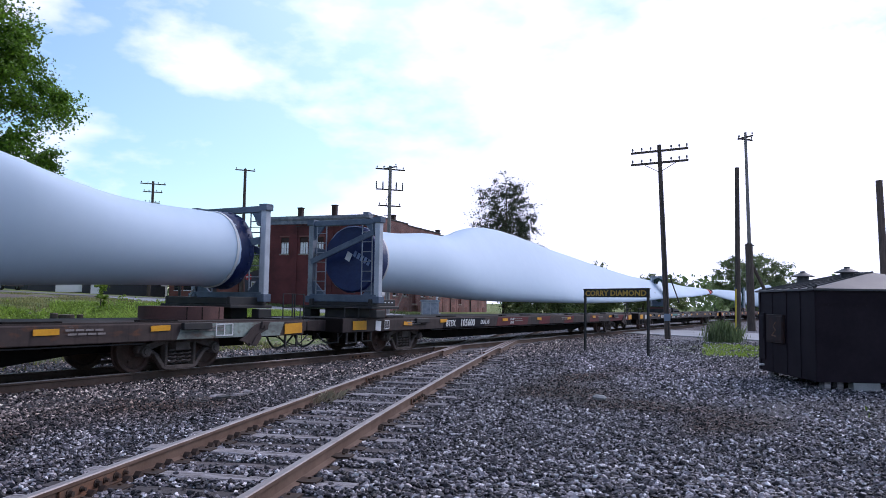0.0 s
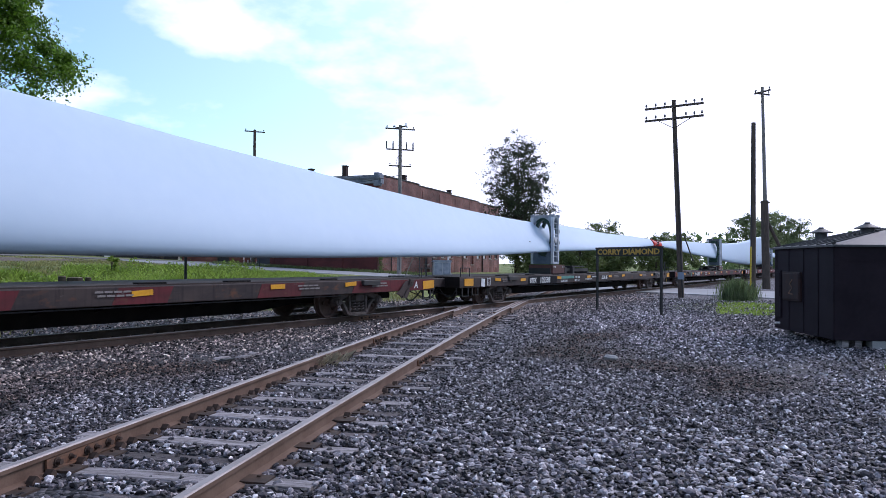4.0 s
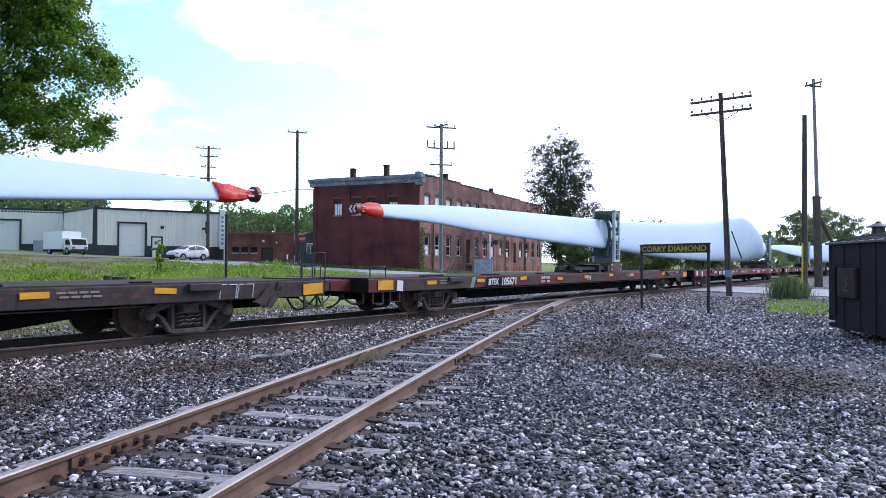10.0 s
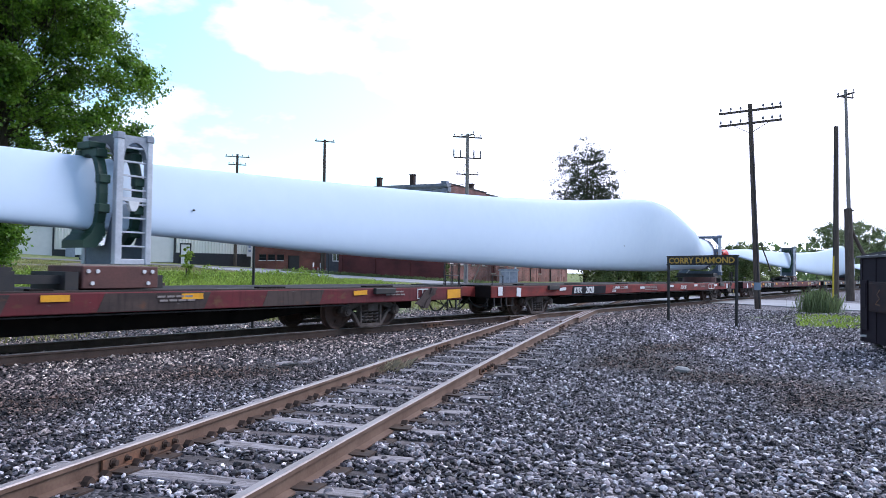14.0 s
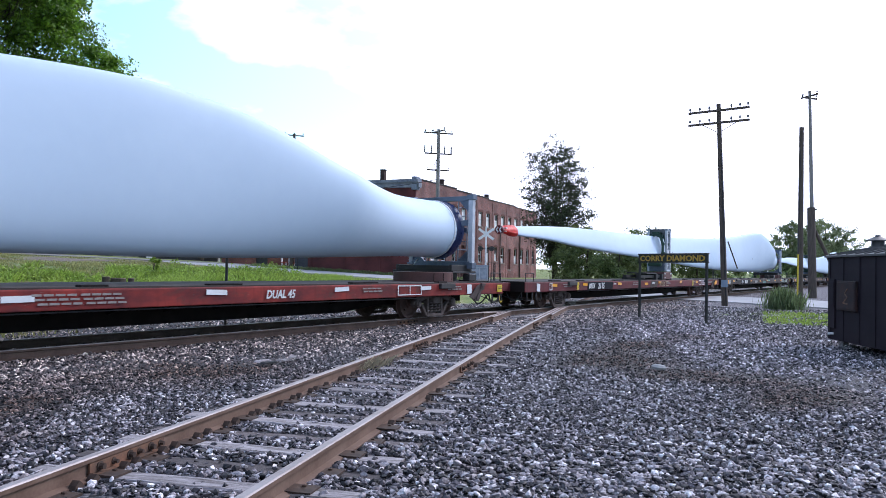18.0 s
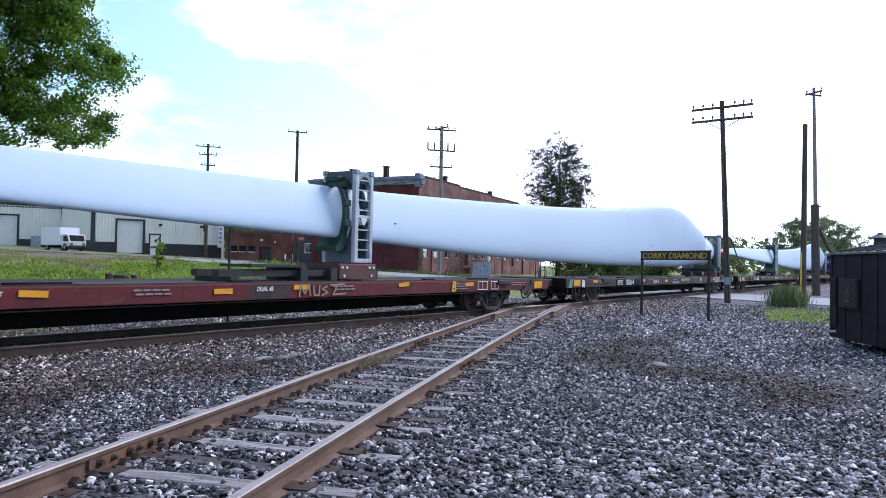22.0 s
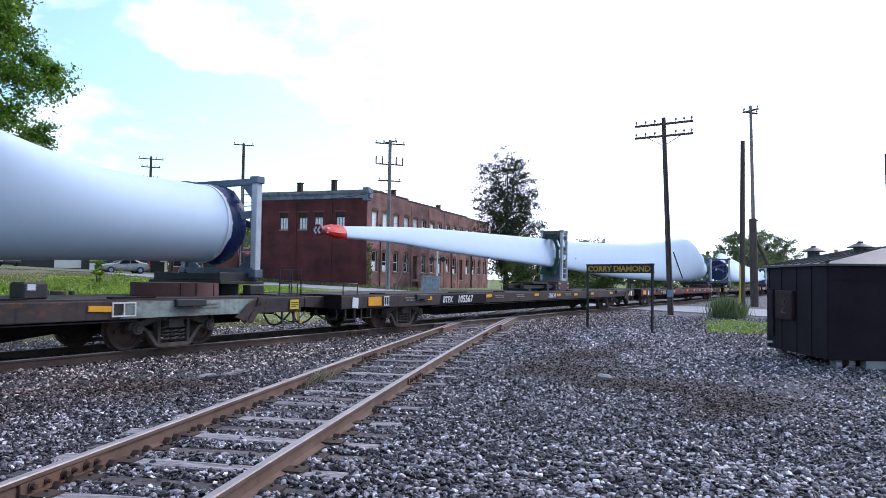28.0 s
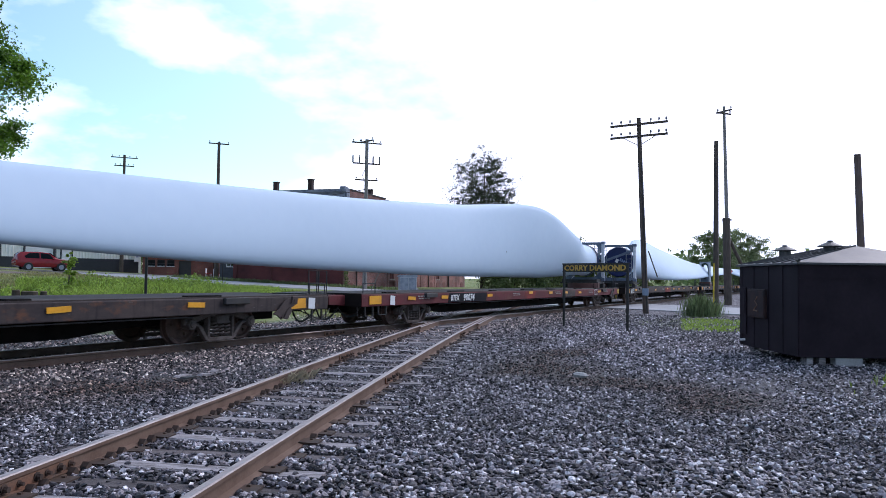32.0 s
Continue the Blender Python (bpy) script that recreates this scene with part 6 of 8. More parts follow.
# ---------------------------------------------------------------- loose stone
def stones():
    g = np.random.default_rng(7)
    phi = (1 + 5 ** 0.5) / 2
    ico = np.array([(-1, phi, 0), (1, phi, 0), (-1, -phi, 0), (1, -phi, 0), (0, -1, phi), (0, 1, phi), (0, -1, -phi), (0, 1, -phi), (phi, 0, -1), (phi, 0, 1), (-phi, 0, -1), (-phi, 0, 1)]) / 1.9
    tri = np.array([(0, 11, 5), (0, 5, 1), (0, 1, 7), (0, 7, 10), (0, 10, 11), (1, 5, 9), (5, 11, 4), (11, 10, 2), (10, 7, 6), (7, 1, 8), (3, 9, 4), (3, 4, 2), (3, 2, 6), (3, 6, 8), (3, 8, 9), (4, 9, 5), (2, 4, 11), (6, 2, 10), (8, 6, 7), (9, 8, 1)])
    spots = []
    for r0, r1, per in ((4.0, 8, 1000), (8, 12, 700), (12, 18, 230), (18, 32, 60)):
        n = int(per * 0.5 * radians(78) * (r1 * r1 - r0 * r0))
        r = np.sqrt(g.uniform(r0 * r0, r1 * r1, n))
        a = np.radians(g.uniform(-8, 70, n))
        s = (0.012 + 0.019 * g.random(n) ** 1.7) * (1 + np.maximum(0, r - 9) * 0.018)
        spots.append(np.c_[r * np.cos(a), r * np.sin(a), s])
    n = 24000
    r, a = np.sqrt(g.uniform(18 ** 2, 37.5 ** 2, n)), np.radians(g.uniform(2, 25, n))
    spots.append(np.c_[r * np.cos(a), r * np.sin(a), 0.018 + 0.024 * g.random(n) ** 1.5])
    n = 9000
    spots.append(np.c_[g.uniform(2, 45, n), g.uniform(TRACK_Y - 3.2, TRACK_Y + 4.5, n), g.uniform(0.02, 0.04, n)])
    P = np.vstack(spots)
    u = P[:, 0] - 7
    yb = 6.72 + 0.368 * u - 0.001 * u * u
    lat = (yb - P[:, 1]) / np.sqrt(1 + (0.368 - 0.002 * u) ** 2)
    keep = np.ones(len(P), bool)
    for off in (0, GAUGE):
        keep &= np.abs(lat - off) > 0.085
    keep &= (np.abs(P[:, 1] - TRACK_Y + GAUGE / 2) > 0.09) & (np.abs(P[:, 1] - TRACK_Y - GAUGE / 2) > 0.09)
    # tie tops stay mostly clear
    near = (lat > -0.6) & (lat < GAUGE + 0.6)
    spot = np.array([(p.x, p.y, math.cos(radians(a)), math.sin(radians(a))) for p, a in TIE_SPOTS])
    idx = np.where(near & keep)[0]
    for i in idx:
        d = (P[i, 0] - spot[:, 0]) * spot[:, 2] + (P[i, 1] - spot[:, 1]) * spot[:, 3]
        if np.min(np.abs(d)) < 0.12 and g.random() < (0.95 if P[i, 0] < 8 else 0.82):
            keep[i] = False
    keep &= P[:, 1] < 19.5
    P = P[keep]
    n = len(P)
    shape = ico[None] * (1 + g.uniform(-0.45, 0.4, (n, 12, 1)))
    shape = shape * np.c_[g.uniform(1.0, 1.5, n), g.uniform(0.8, 1.15, n), g.uniform(0.55, 0.95, n)][:, None, :] * P[:, 2][:, None, None]
    a, t = g.uniform(0, 2 * np.pi, n), g.uniform(-0.9, 0.9, n)
    y2 = shape[:, :, 1] * np.cos(t)[:, None] - shape[:, :, 2] * np.sin(t)[:, None]
    z2 = shape[:, :, 1] * np.sin(t)[:, None] + shape[:, :, 2] * np.cos(t)[:, None]
    x2 = shape[:, :, 0] * np.cos(a)[:, None] - y2 * np.sin(a)[:, None]
    y3 = shape[:, :, 0] * np.sin(a)[:, None] + y2 * np.cos(a)[:, None]
    z0 = np.array([lie(q[0], q[1]) for q in P]) + 0.002 + P[:, 2] * g.uniform(-0.2, 0.75, n)
    V = np.stack([x2 + P[:, 0][:, None], y3 + P[:, 1][:, None], z2 + z0[:, None]], 2)
    far = np.hypot(P[:, 0], P[:, 1]) > 7.2
    octo = np.array([(0, 2, 4), (2, 1, 4), (1, 3, 4), (3, 0, 4), (2, 0, 5), (1, 2, 5), (3, 1, 5), (0, 3, 5)])
    six = V[far][:, [11, 8, 0, 3, 5, 6]]
    V, near_n = V[~far].reshape(-1, 3), int((~far).sum())
    F = np.vstack([(tri[None] + (np.arange(near_n) * 12)[:, None, None]).reshape(-1, 3), len(V) + (octo[None] + (np.arange(len(six)) * 6)[:, None, None]).reshape(-1, 3)])
    V = np.vstack([V, six.reshape(-1, 3)])
    me = bpy.data.meshes.new("ballast_stone")
    me.vertices.add(len(V))
    me.vertices.foreach_set("co", V.ravel())
    me.loops.add(F.size)
    me.loops.foreach_set("vertex_index", F.ravel())
    me.polygons.add(len(F))
    me.polygons.foreach_set("loop_start", np.arange(len(F)) * 3)
    me.polygons.foreach_set("use_smooth", np.zeros(len(F), bool))
    me.update(calc_edges=True)
    me.materials.append(STONE)
    tagged(new("ballast_stone", me), "loose grey and blue crushed ballast stones", "gravel", kind="stuff")


# ---------------------------------------------------------------- leaves
def leaf_mesh(name, centres, size, material, seed, aspect=0.55, flat=0.0):
    """Small folded leaves at the given points, all in one mesh; flat turns their faces towards the sky."""
    g = np.random.default_rng(seed)
    n = len(centres)
    C = np.asarray(centres)
    d = g.normal(size=(n, 3))
    d /= np.linalg.norm(d, axis=1)[:, None]
    d[:, 2] *= 1 - 0.6 * flat
    d /= np.linalg.norm(d, axis=1)[:, None]
    e = np.cross(d, g.normal(size=(n, 3)) + np.array((0, 0, 2.2 * flat)))
    e /= np.linalg.norm(e, axis=1)[:, None]
    f = np.cross(d, e)
    s = size * g.uniform(0.6, 1.4, n)[:, None]
    V = np.stack([C - d * s, C + e * s * aspect + f * s * 0.15, C + d * s, C - e * s * aspect + f * s * 0.15], 1).reshape(-1, 3)
    F = (np.array([(0, 1, 2), (0, 2, 3)])[None] + (np.arange(n) * 4)[:, None, None]).reshape(-1, 3)
    me = bpy.data.meshes.new(name)
    me.vertices.add(len(V))
    me.vertices.foreach_set("co", V.ravel())
    me.loops.add(F.size)
    me.loops.foreach_set("vertex_index", F.ravel())
    me.polygons.add(len(F))
    me.polygons.foreach_set("loop_start", np.arange(len(F)) * 3)
    me.update(calc_edges=True)
    me.materials.append(material)
    return me


def tree(x, y, height, crown, leaves, size, material, label, seed, clumps=60, trunk=0.25, low=0.3, base=None, flare=0.0, tuft=0.0, boughs=(), rise=0.75):
    """Trunk and limbs reach out to clumps inside the crown's outline; each clump is a spray of twigs with leaves along them."""
    g = random.Random(seed)
    z0 = lie(x, y) - 0.05 if base is None else base
    t = thing("tree", label, "tree", at=(x, y, z0))
    mb = MB()
    top = Vector((g.uniform(-0.4, 0.4), g.uniform(-0.4, 0.4), height * 0.9))
    mb.cyl((0, 0, 0), top * 0.5, trunk, trunk * 0.6, 10)
    mb.cyl(top * 0.5, top, trunk * 0.6, trunk * 0.12, 8)
    pts = []
    for k in range(clumps):
        while True:
            p = Vector((g.uniform(-1, 1), g.uniform(-1, 1), g.uniform(-1, 1)))
            if 0.25 < p.length < 1:
                break
        wob = min(1.05, 0.78 + 0.45 * noise.noise(p * 2.2 + Vector((seed, 0, 0))))
        wide = crown * wob * (1 - flare * p.z)
        c = Vector((p.x * wide, p.y * wide, height * (low + (1 - low) * 0.5) + p.z * height * (1 - low) * 0.5 * (0.85 + 0.2 * wob)))
        if k < len(boughs):
            c = Vector(boughs[k])
        start = top * max(0.15, min(0.95, (c.z / height) * rise))
        bow = Vector((g.gauss(0, 1), g.gauss(0, 1), g.gauss(0, 0.6))) * (c - start).length * 0.13
        line = [start + (c - start) * f + bow * (4 * f * (1 - f)) + Vector((0, 0, -0.25 * f * (1 - f))) for f in (0, 0.35, 0.7, 1)]
        for f in range(3):
            mb.cyl(line[f], line[f + 1], trunk * (0.08, 0.04, 0.022)[f], trunk * (0.04, 0.022, 0.012)[f], 4, caps=False)
        spread = tuft * g.uniform(0.6, 1.4) if tuft else crown * g.uniform(0.10, 0.24) * (60 / clumps) ** 0.3
        m, sprays = leaves // clumps, 6
        for q in range(sprays):
            out = Vector((g.gauss(0, 1), g.gauss(0, 1), g.gauss(0, 0.6))).normalized() * spread * g.uniform(0.7, 1.7)
            out += Vector((c.x, c.y, 0)).normalized() * spread * 0.5 + Vector((0, 0, -0.12 * spread))
            mb.cyl(c, c + out, trunk * 0.03, trunk * 0.012, 3, caps=False)
            for j in range(m // sprays):
                f = g.random() ** 0.7
                w = spread * (0.42 + 0.38 * f) * g.random() ** 0.4
                v = Vector((g.gauss(0, 1), g.gauss(0, 1), g.gauss(0, 0.8))).normalized()
                pts.append(c + out * f + v * w)
    part("trunk", mb, BARK, t, smooth=0.9)
    part("crown", leaf_mesh("crown", pts, size, material, seed, 0.6, 0.3), None, t)
    return t


# ---------------------------------------------------------------- poles and wires
def pole(name, x, y, top, r0, r1, material, label, lean=(0, 0), base=None):
    z0 = lie(x, y) - 0.1 if base is None else base
    t = thing(name, label, "utility pole", at=(x, y, z0))
    part("shaft", MB().cyl((0, 0, 0), (lean[0], lean[1], top - z0), r0, r1, 14), material, t, smooth=0.9)
    return t, z0


def arm(t, z0, c, d, half, z, pins, w=0.085):
    d = Vector((d[0], d[1], 0)).normalized()
    c = Vector((c[0], c[1], z - z0))
    a = part("crossarm", MB().bar(c - d * half, c + d * half, w, w * 1.2), POLE, t)
    for k in pins:
        q = c + d * half * k
        part("insulator", MB().cyl(q + Vector((0, 0, 0.06)), q + Vector((0, 0, 0.16)), 0.018, n=6).cyl(q + Vector((0, 0, 0.13)), q + Vector((0, 0, 0.24)), 0.055, 0.04, 8), PORCELAIN, a, smooth=0.8)


def poles():
    t, z = pole("utility_pole", 37.9, 8.5, 9.75, 0.15, 0.10, POLE, "weathered telegraph pole with two crossarms", (-0.15, 0.35))
    for zz in (9.42, 8.82):
        arm(t, z, (-0.25, 0.33), (0.1, 1), 1.46, zz, (-0.95, -0.7, -0.42, 0.3, 0.62, 0.95))
    for e in (-0.8, 0.8):
        part("arm_brace", MB().bar((-0.15, 0.33 + e, 8.8 - z), (-0.15, 0.33, 8.35 - z), 0.02, 0.03), DARK, t)
    part("notice", MB().box(-0.22, -0.19, -0.17, 0.13, 1.0, 1.35), mat("pale_notice", (0.25, 0.32, 0.42), rough=0.6), t)
    part("conduit", MB().cyl((-0.13, -0.1, 0), (-0.2, 0.2, 7.6), 0.03, n=7), DARK, t)
    part("guy_wire", MB().cyl((0.05, -0.1, 3.2), (0.3, -0.5, 1.9), 0.03, n=6), DARK, t)
    t, z = pole("utility_pole", 38.9, 5.35, 8.55, 0.14, 0.10, POLE, "bare weathered wooden pole standing in grass", (0.2, 0.0))
    # the pale grey paints sun glare on this pole
    t, z = pole("utility_pole", 56.7, 6.9, 14.1, 0.16, 0.09, GREYPOLE, "tall utility pole, pale with painted glare, lashed to a dark old stub", (-0.1, 0.3))
    arm(t, z, (-0.1, 0.3), (0.6, 0.8), 0.7, 13.75, (-0.9, 0, 0.9))
    arm(t, z, (-0.1, 0.3), (0.8, -0.6), 0.65, 13.6, (-0.9, 0.9))
    part("stub", MB().cyl((-0.4, 0.0, 0), (-0.42, 0.12, 6.2), 0.27, 0.25, 12), POLE, t, smooth=0.9)
    part("push_brace", MB().cyl((0.1, 0.1, 5.0), (1.3, -1.9, 0.3), 0.12, 0.12, 10), POLE, t, smooth=0.9)
    part("collar", MB().cyl((-0.2, 0.1, 6.05), (-0.2, 0.1, 6.12), 0.33, n=12), DARK, t)
    pole("utility_pole", 38.4, -0.95, 7.4, 0.17, 0.14, mat("brown_pole", (0.17, 0.12, 0.10), (0.09, 0.065, 0.055), rough=0.9, scale=4, fine=25, bump=0.6, dist=0.015, stretch=(6, 6, 0.5)), "brown weathered pole behind the metal shed", (0.0, 0.2))
    t, z = pole("utility_pole", 51.7, 34.2, 12.9, 0.19, 0.13, GREYPOLE, "grey utility pole with three crossarms and cutouts", (0, 0))
    arm(t, z, (0, 0), (0.75, -0.66), 1.25, 12.6, (-0.9, -0.45, 0.45, 0.9))
    arm(t, z, (0, 0), (0.3, 0.95), 0.8, 12.75, (-0.9, 0.9))
    arm(t, z, (0, 0), (0.75, -0.66), 1.15, 10.9, ())
    arm(t, z, (0, 0), (0.75, -0.66), 0.95, 9.55, (-0.9, 0.9))
    d = Vector((0.75, -0.66, 0))
    for k in (-1.15, -0.6, 0.55, 1.1):
        q = d * k + Vector((0, 0, 10.95 - z))
        part("cutout", MB().cyl(q, q + Vector((0, 0, 0.6)), 0.06, 0.05, 8).cyl(q + Vector((0.1, 0.1, 0.05)), q + Vector((0.1, 0.1, 0.5)), 0.04, 0.04, 6), PORCELAIN, t)
    part("conduit", MB().cyl((-0.18, -0.14, 0.5), (-0.16, -0.12, 7.5), 0.05, n=8), PORCELAIN, t)
    part("riser", MB().tube([(-0.2, -0.1, 10.6 - z), (-0.45, 0.1, 9.9 - z), (-0.3, 0, 9.4 - z)], 0.02, 5), CABLE, t)
    t, z = pole("utility_pole", 53.7, 52.3, 14.3, 0.2, 0.13, POLE, "slim dark utility pole with one short crossarm")
    arm(t, z, (0, 0), (0.8, -0.6), 0.95, 14.15, (-0.9, 0, 0.9))
    t, z = pole("utility_pole", 56.7, 68.9, 14.6, 0.2, 0.13, POLE, "dark utility pole with three crossarms by the warehouse")
    for zz, h in ((14.3, 1.35), (13.4, 1.0), (12.2, 0.8), (10.9, 0.9)):
        arm(t, z, (0, 0), (0.8, -0.6), h, zz, (-0.9, -0.4, 0.4, 0.9))
    part("service_box", MB().box(-0.5, -0.15, -0.45, -0.15, 3.0, 4.3), DARK, t)
    # wires
    wires = [((56.7, 68.9, 11.0), (24, 80, 12.2)), ((56.7, 68.9, 10.2), (24, 80, 11.2)), ((56.7, 68.9, 9.3), (24, 80, 10.3)), ((56.7, 68.9, 9.3), (53.7, 52.3, 8.6)), ((53.7, 52.3, 8.6), (51.7, 34.2, 8.8)), ((56.7, 68.9, 8.2), (24, 80, 8.9))]
    for a, b in wires:
        a, b = Vector(a), Vector(b)
        pts = [a + (b - a) * (i / 10) + Vector((0, 0, -1.4 * (i / 10) * (1 - i / 10))) for i in range(11)]
        tagged(part("overhead_wire", MB().tube(pts, 0.028, 5), CABLE), "thin dark overhead cable strung between poles", "cable", "overhead wires")


# ---------------------------------------------------------------- the name sign
def name_sign():
    a, b = Vector((25.2, 8.5, 0)), Vector((23.68, 5.89, 0))
    d = (b - a)
    L = d.length
    ang = math.degrees(math.atan2(d.y, d.x))
    s = thing("station_sign", "black station sign with yellow letters on two posts", "sign", at=pose(a.x, a.y, 0, 0, 0, ang))
    for x in (0.02, L - 0.02):
        part("post", MB().box(x - 0.035, x + 0.035, -0.03, 0.03, -0.1, 1.91), SIGNBLACK, s)
    part("panel", MB().box(-0.03, L + 0.03, -0.03, 0.03, 1.91, 2.15), SIGNBLACK, s, bevel=0.006)
    part("frame", MB().box(-0.045, L + 0.045, -0.04, 0.04, 2.15, 2.185).box(-0.045, L + 0.045, -0.04, 0.04, 1.885, 1.91), SIGNBLACK, s)
    me = letters("CORRY DIAMOND", 0.255)
    w = max(v.co.x for v in me.vertices)
    lettering("sign_text", "CORRY DIAMOND", 0.255, SIGNYELLOW, s, 0.06, -0.036, 1.94, (L - 0.12) / w, "worn yellow capital letters")


# ---------------------------------------------------------------- the metal shed
def shed():
    c = Vector((16.3, 0.72))
    s = thing("metal_shed", "low black sheet-metal shed with hipped roof and vents", "shed", at=pose(c.x, c.y, 0, 0, 0, 27.0))
    L, W, z0, z1 = 3.05, 3.2, 0.16, 1.98
    mb = MB().box(0, L, -W, 0, z0, z1)
    part("wall", mb, BINM, s, bevel=0.01)
    for x in (0.03, 0.72, 1.42, 2.2, 2.9):
        part("rib", MB().box(x - 0.012, x + 0.012, 0.0, 0.014, z0 + 0.02, z1 - 0.02), BINM, s)
    part("band", MB().box(-0.02, 0.0, -W, 0, z1 - 0.28, z1 - 0.25), BINM, s)
    o = 0.06
    v = [(-o, o, z1), (L + o, o, z1), (L + o, -W - o, z1), (-o, -W - o, z1), (-o, o, z1 + 0.04), (L + o, o, z1 + 0.04), (L + o, -W - o, z1 + 0.04), (-o, -W - o, z1 + 0.04), (L * 0.30, -W * 0.5, z1 + 0.42), (L * 0.70, -W * 0.5, z1 + 0.42)]
    f = [(0, 1, 2, 3), (0, 1, 5, 4), (1, 2, 6, 5), (2, 3, 7, 6), (3, 0, 4, 7), (4, 5, 9, 8), (5, 6, 9), (6, 7, 8, 9), (7, 4, 8)]
    r = part("roof", MB().add(v, f), BINROOF, s, "weathered grey hipped sheet roof")
    for k in range(7):
        x = 0.2 + k * 0.44
        part("seam", MB().bar((x, o, z1 + 0.05), (L * 0.30 + 0.4 * L * k / 6, -W * 0.5, z1 + 0.43), 0.025, 0.03), BINROOF, r)
    for x, y in ((0.97, -1.1), (2.55, -0.85)):
        vt = part("roof_vent", MB().lathe([(-0.14, 0.13), (0.07, 0.13), (0.07, 0.25), (0.085, 0.25), (0.17, 0.06), (0.2, 0.05), (0.2, 0.0)], (x, y, z1 + (0.33 if x < 2 else 0.30)), 18, "z"), BINROOF, s, "mushroom roof vent", smooth=0.5)
    box = part("meter_cabinet", MB().box(1.50, 2.45, 0.002, 0.055, 0.83, 1.47), RUSTBOX, s, "rusty switch cabinet on the wall", bevel=0.012)
    part("cabinet_door", MB().box(1.54, 2.41, 0.055, 0.066, 0.87, 1.43), RUSTBOX, box, bevel=0.006)
    mb = MB().bar((1.86, 0.069, 1.30), (2.0, 0.069, 1.20), 0.008, 0.025).bar((2.0, 0.069, 1.20), (1.86, 0.069, 1.12), 0.008, 0.025).bar((1.86, 0.069, 1.12), (2.04, 0.069, 1.02), 0.008, 0.025).bar((1.84, 0.069, 0.98), (2.08, 0.069, 1.0), 0.008, 0.03)
    part("paint_mark", mb, JOINT, box)
    part("access_panel", MB().box(2.6, 2.92, 0.002, 0.035, 0.42, 1.5).box(2.64, 2.88, 0.035, 0.045, 0.9, 1.44), BINM, s, "flat dark metal access panel", bevel=0.006)
    for x, y in ((0.10, -0.25), (0.10, -0.5), (0.15, -2.9), (2.8, -0.3), (2.8, -2.9)):
        part("skid", MB().box(x, x + 0.25, y - 0.06, y + 0.06, -0.02, z0), TIE, s)
    part("support_block", MB().box(0.02, 0.25, -1.25, -0.72, -0.01, z0 - 0.005), CONCRETE, s, "pale concrete block", bevel=0.01)
    part("hook", MB().cyl((-0.06, 0.02, z1 + 0.08), (0.04, 0.02, z1 + 0.08), 0.03, n=8), DARK, s)
    part("tap", MB().cyl((2.6, 0.05, 0.3), (2.6, 0.16, 0.3), 0.025, n=8), WHITE, s)


# ---------------------------------------------------------------- the brick mill
def wall_with_openings(length, height, thick, openings, z0=0.0):
    """A wall along x, face at y=0, with holes (x0, x1, z0, z1), as one connected skin."""
    xs = sorted({0.0, length, *[o[0] for o in openings], *[o[1] for o in openings]})
    zs = sorted({z0, height, *[max(z0, o[2]) for o in openings], *[o[3] for o in openings]})

    def solid(i, k):
        if not (0 <= i < len(xs) - 1 and 0 <= k < len(zs) - 1):
            return False
        x, z = (xs[i] + xs[i + 1]) / 2, (zs[k] + zs[k + 1]) / 2
        return not any(o[0] < x < o[1] and o[2] < z < o[3] for o in openings)

    ids, vs, fs = {}, [], []

    def at(i, k, y):
        if (i, k, y) not in ids:
            ids[(i, k, y)] = len(vs)
            vs.append((xs[i], y * thick, zs[k]))
        return ids[(i, k, y)]

    for i in range(len(xs) - 1):
        for k in range(len(zs) - 1):
            if not solid(i, k):
                continue
            fs.append((at(i, k, 0), at(i + 1, k, 0), at(i + 1, k + 1, 0), at(i, k + 1, 0)))
            fs.append((at(i, k, 1), at(i, k + 1, 1), at(i + 1, k + 1, 1), at(i + 1, k, 1)))
            for di, dk, a, b in ((-1, 0, (0, 0), (0, 1)), (1, 0, (1, 1), (1, 0)), (0, -1, (1, 0), (0, 0)), (0, 1, (0, 1), (1, 1))):
                if not solid(i + di, k + dk):
                    p, q = (i + a[0], k + a[1]), (i + b[0], k + b[1])
                    fs.append((at(*p, 0), at(*q, 0), at(*q, 1), at(*p, 1)))
    return MB().add(vs, fs)


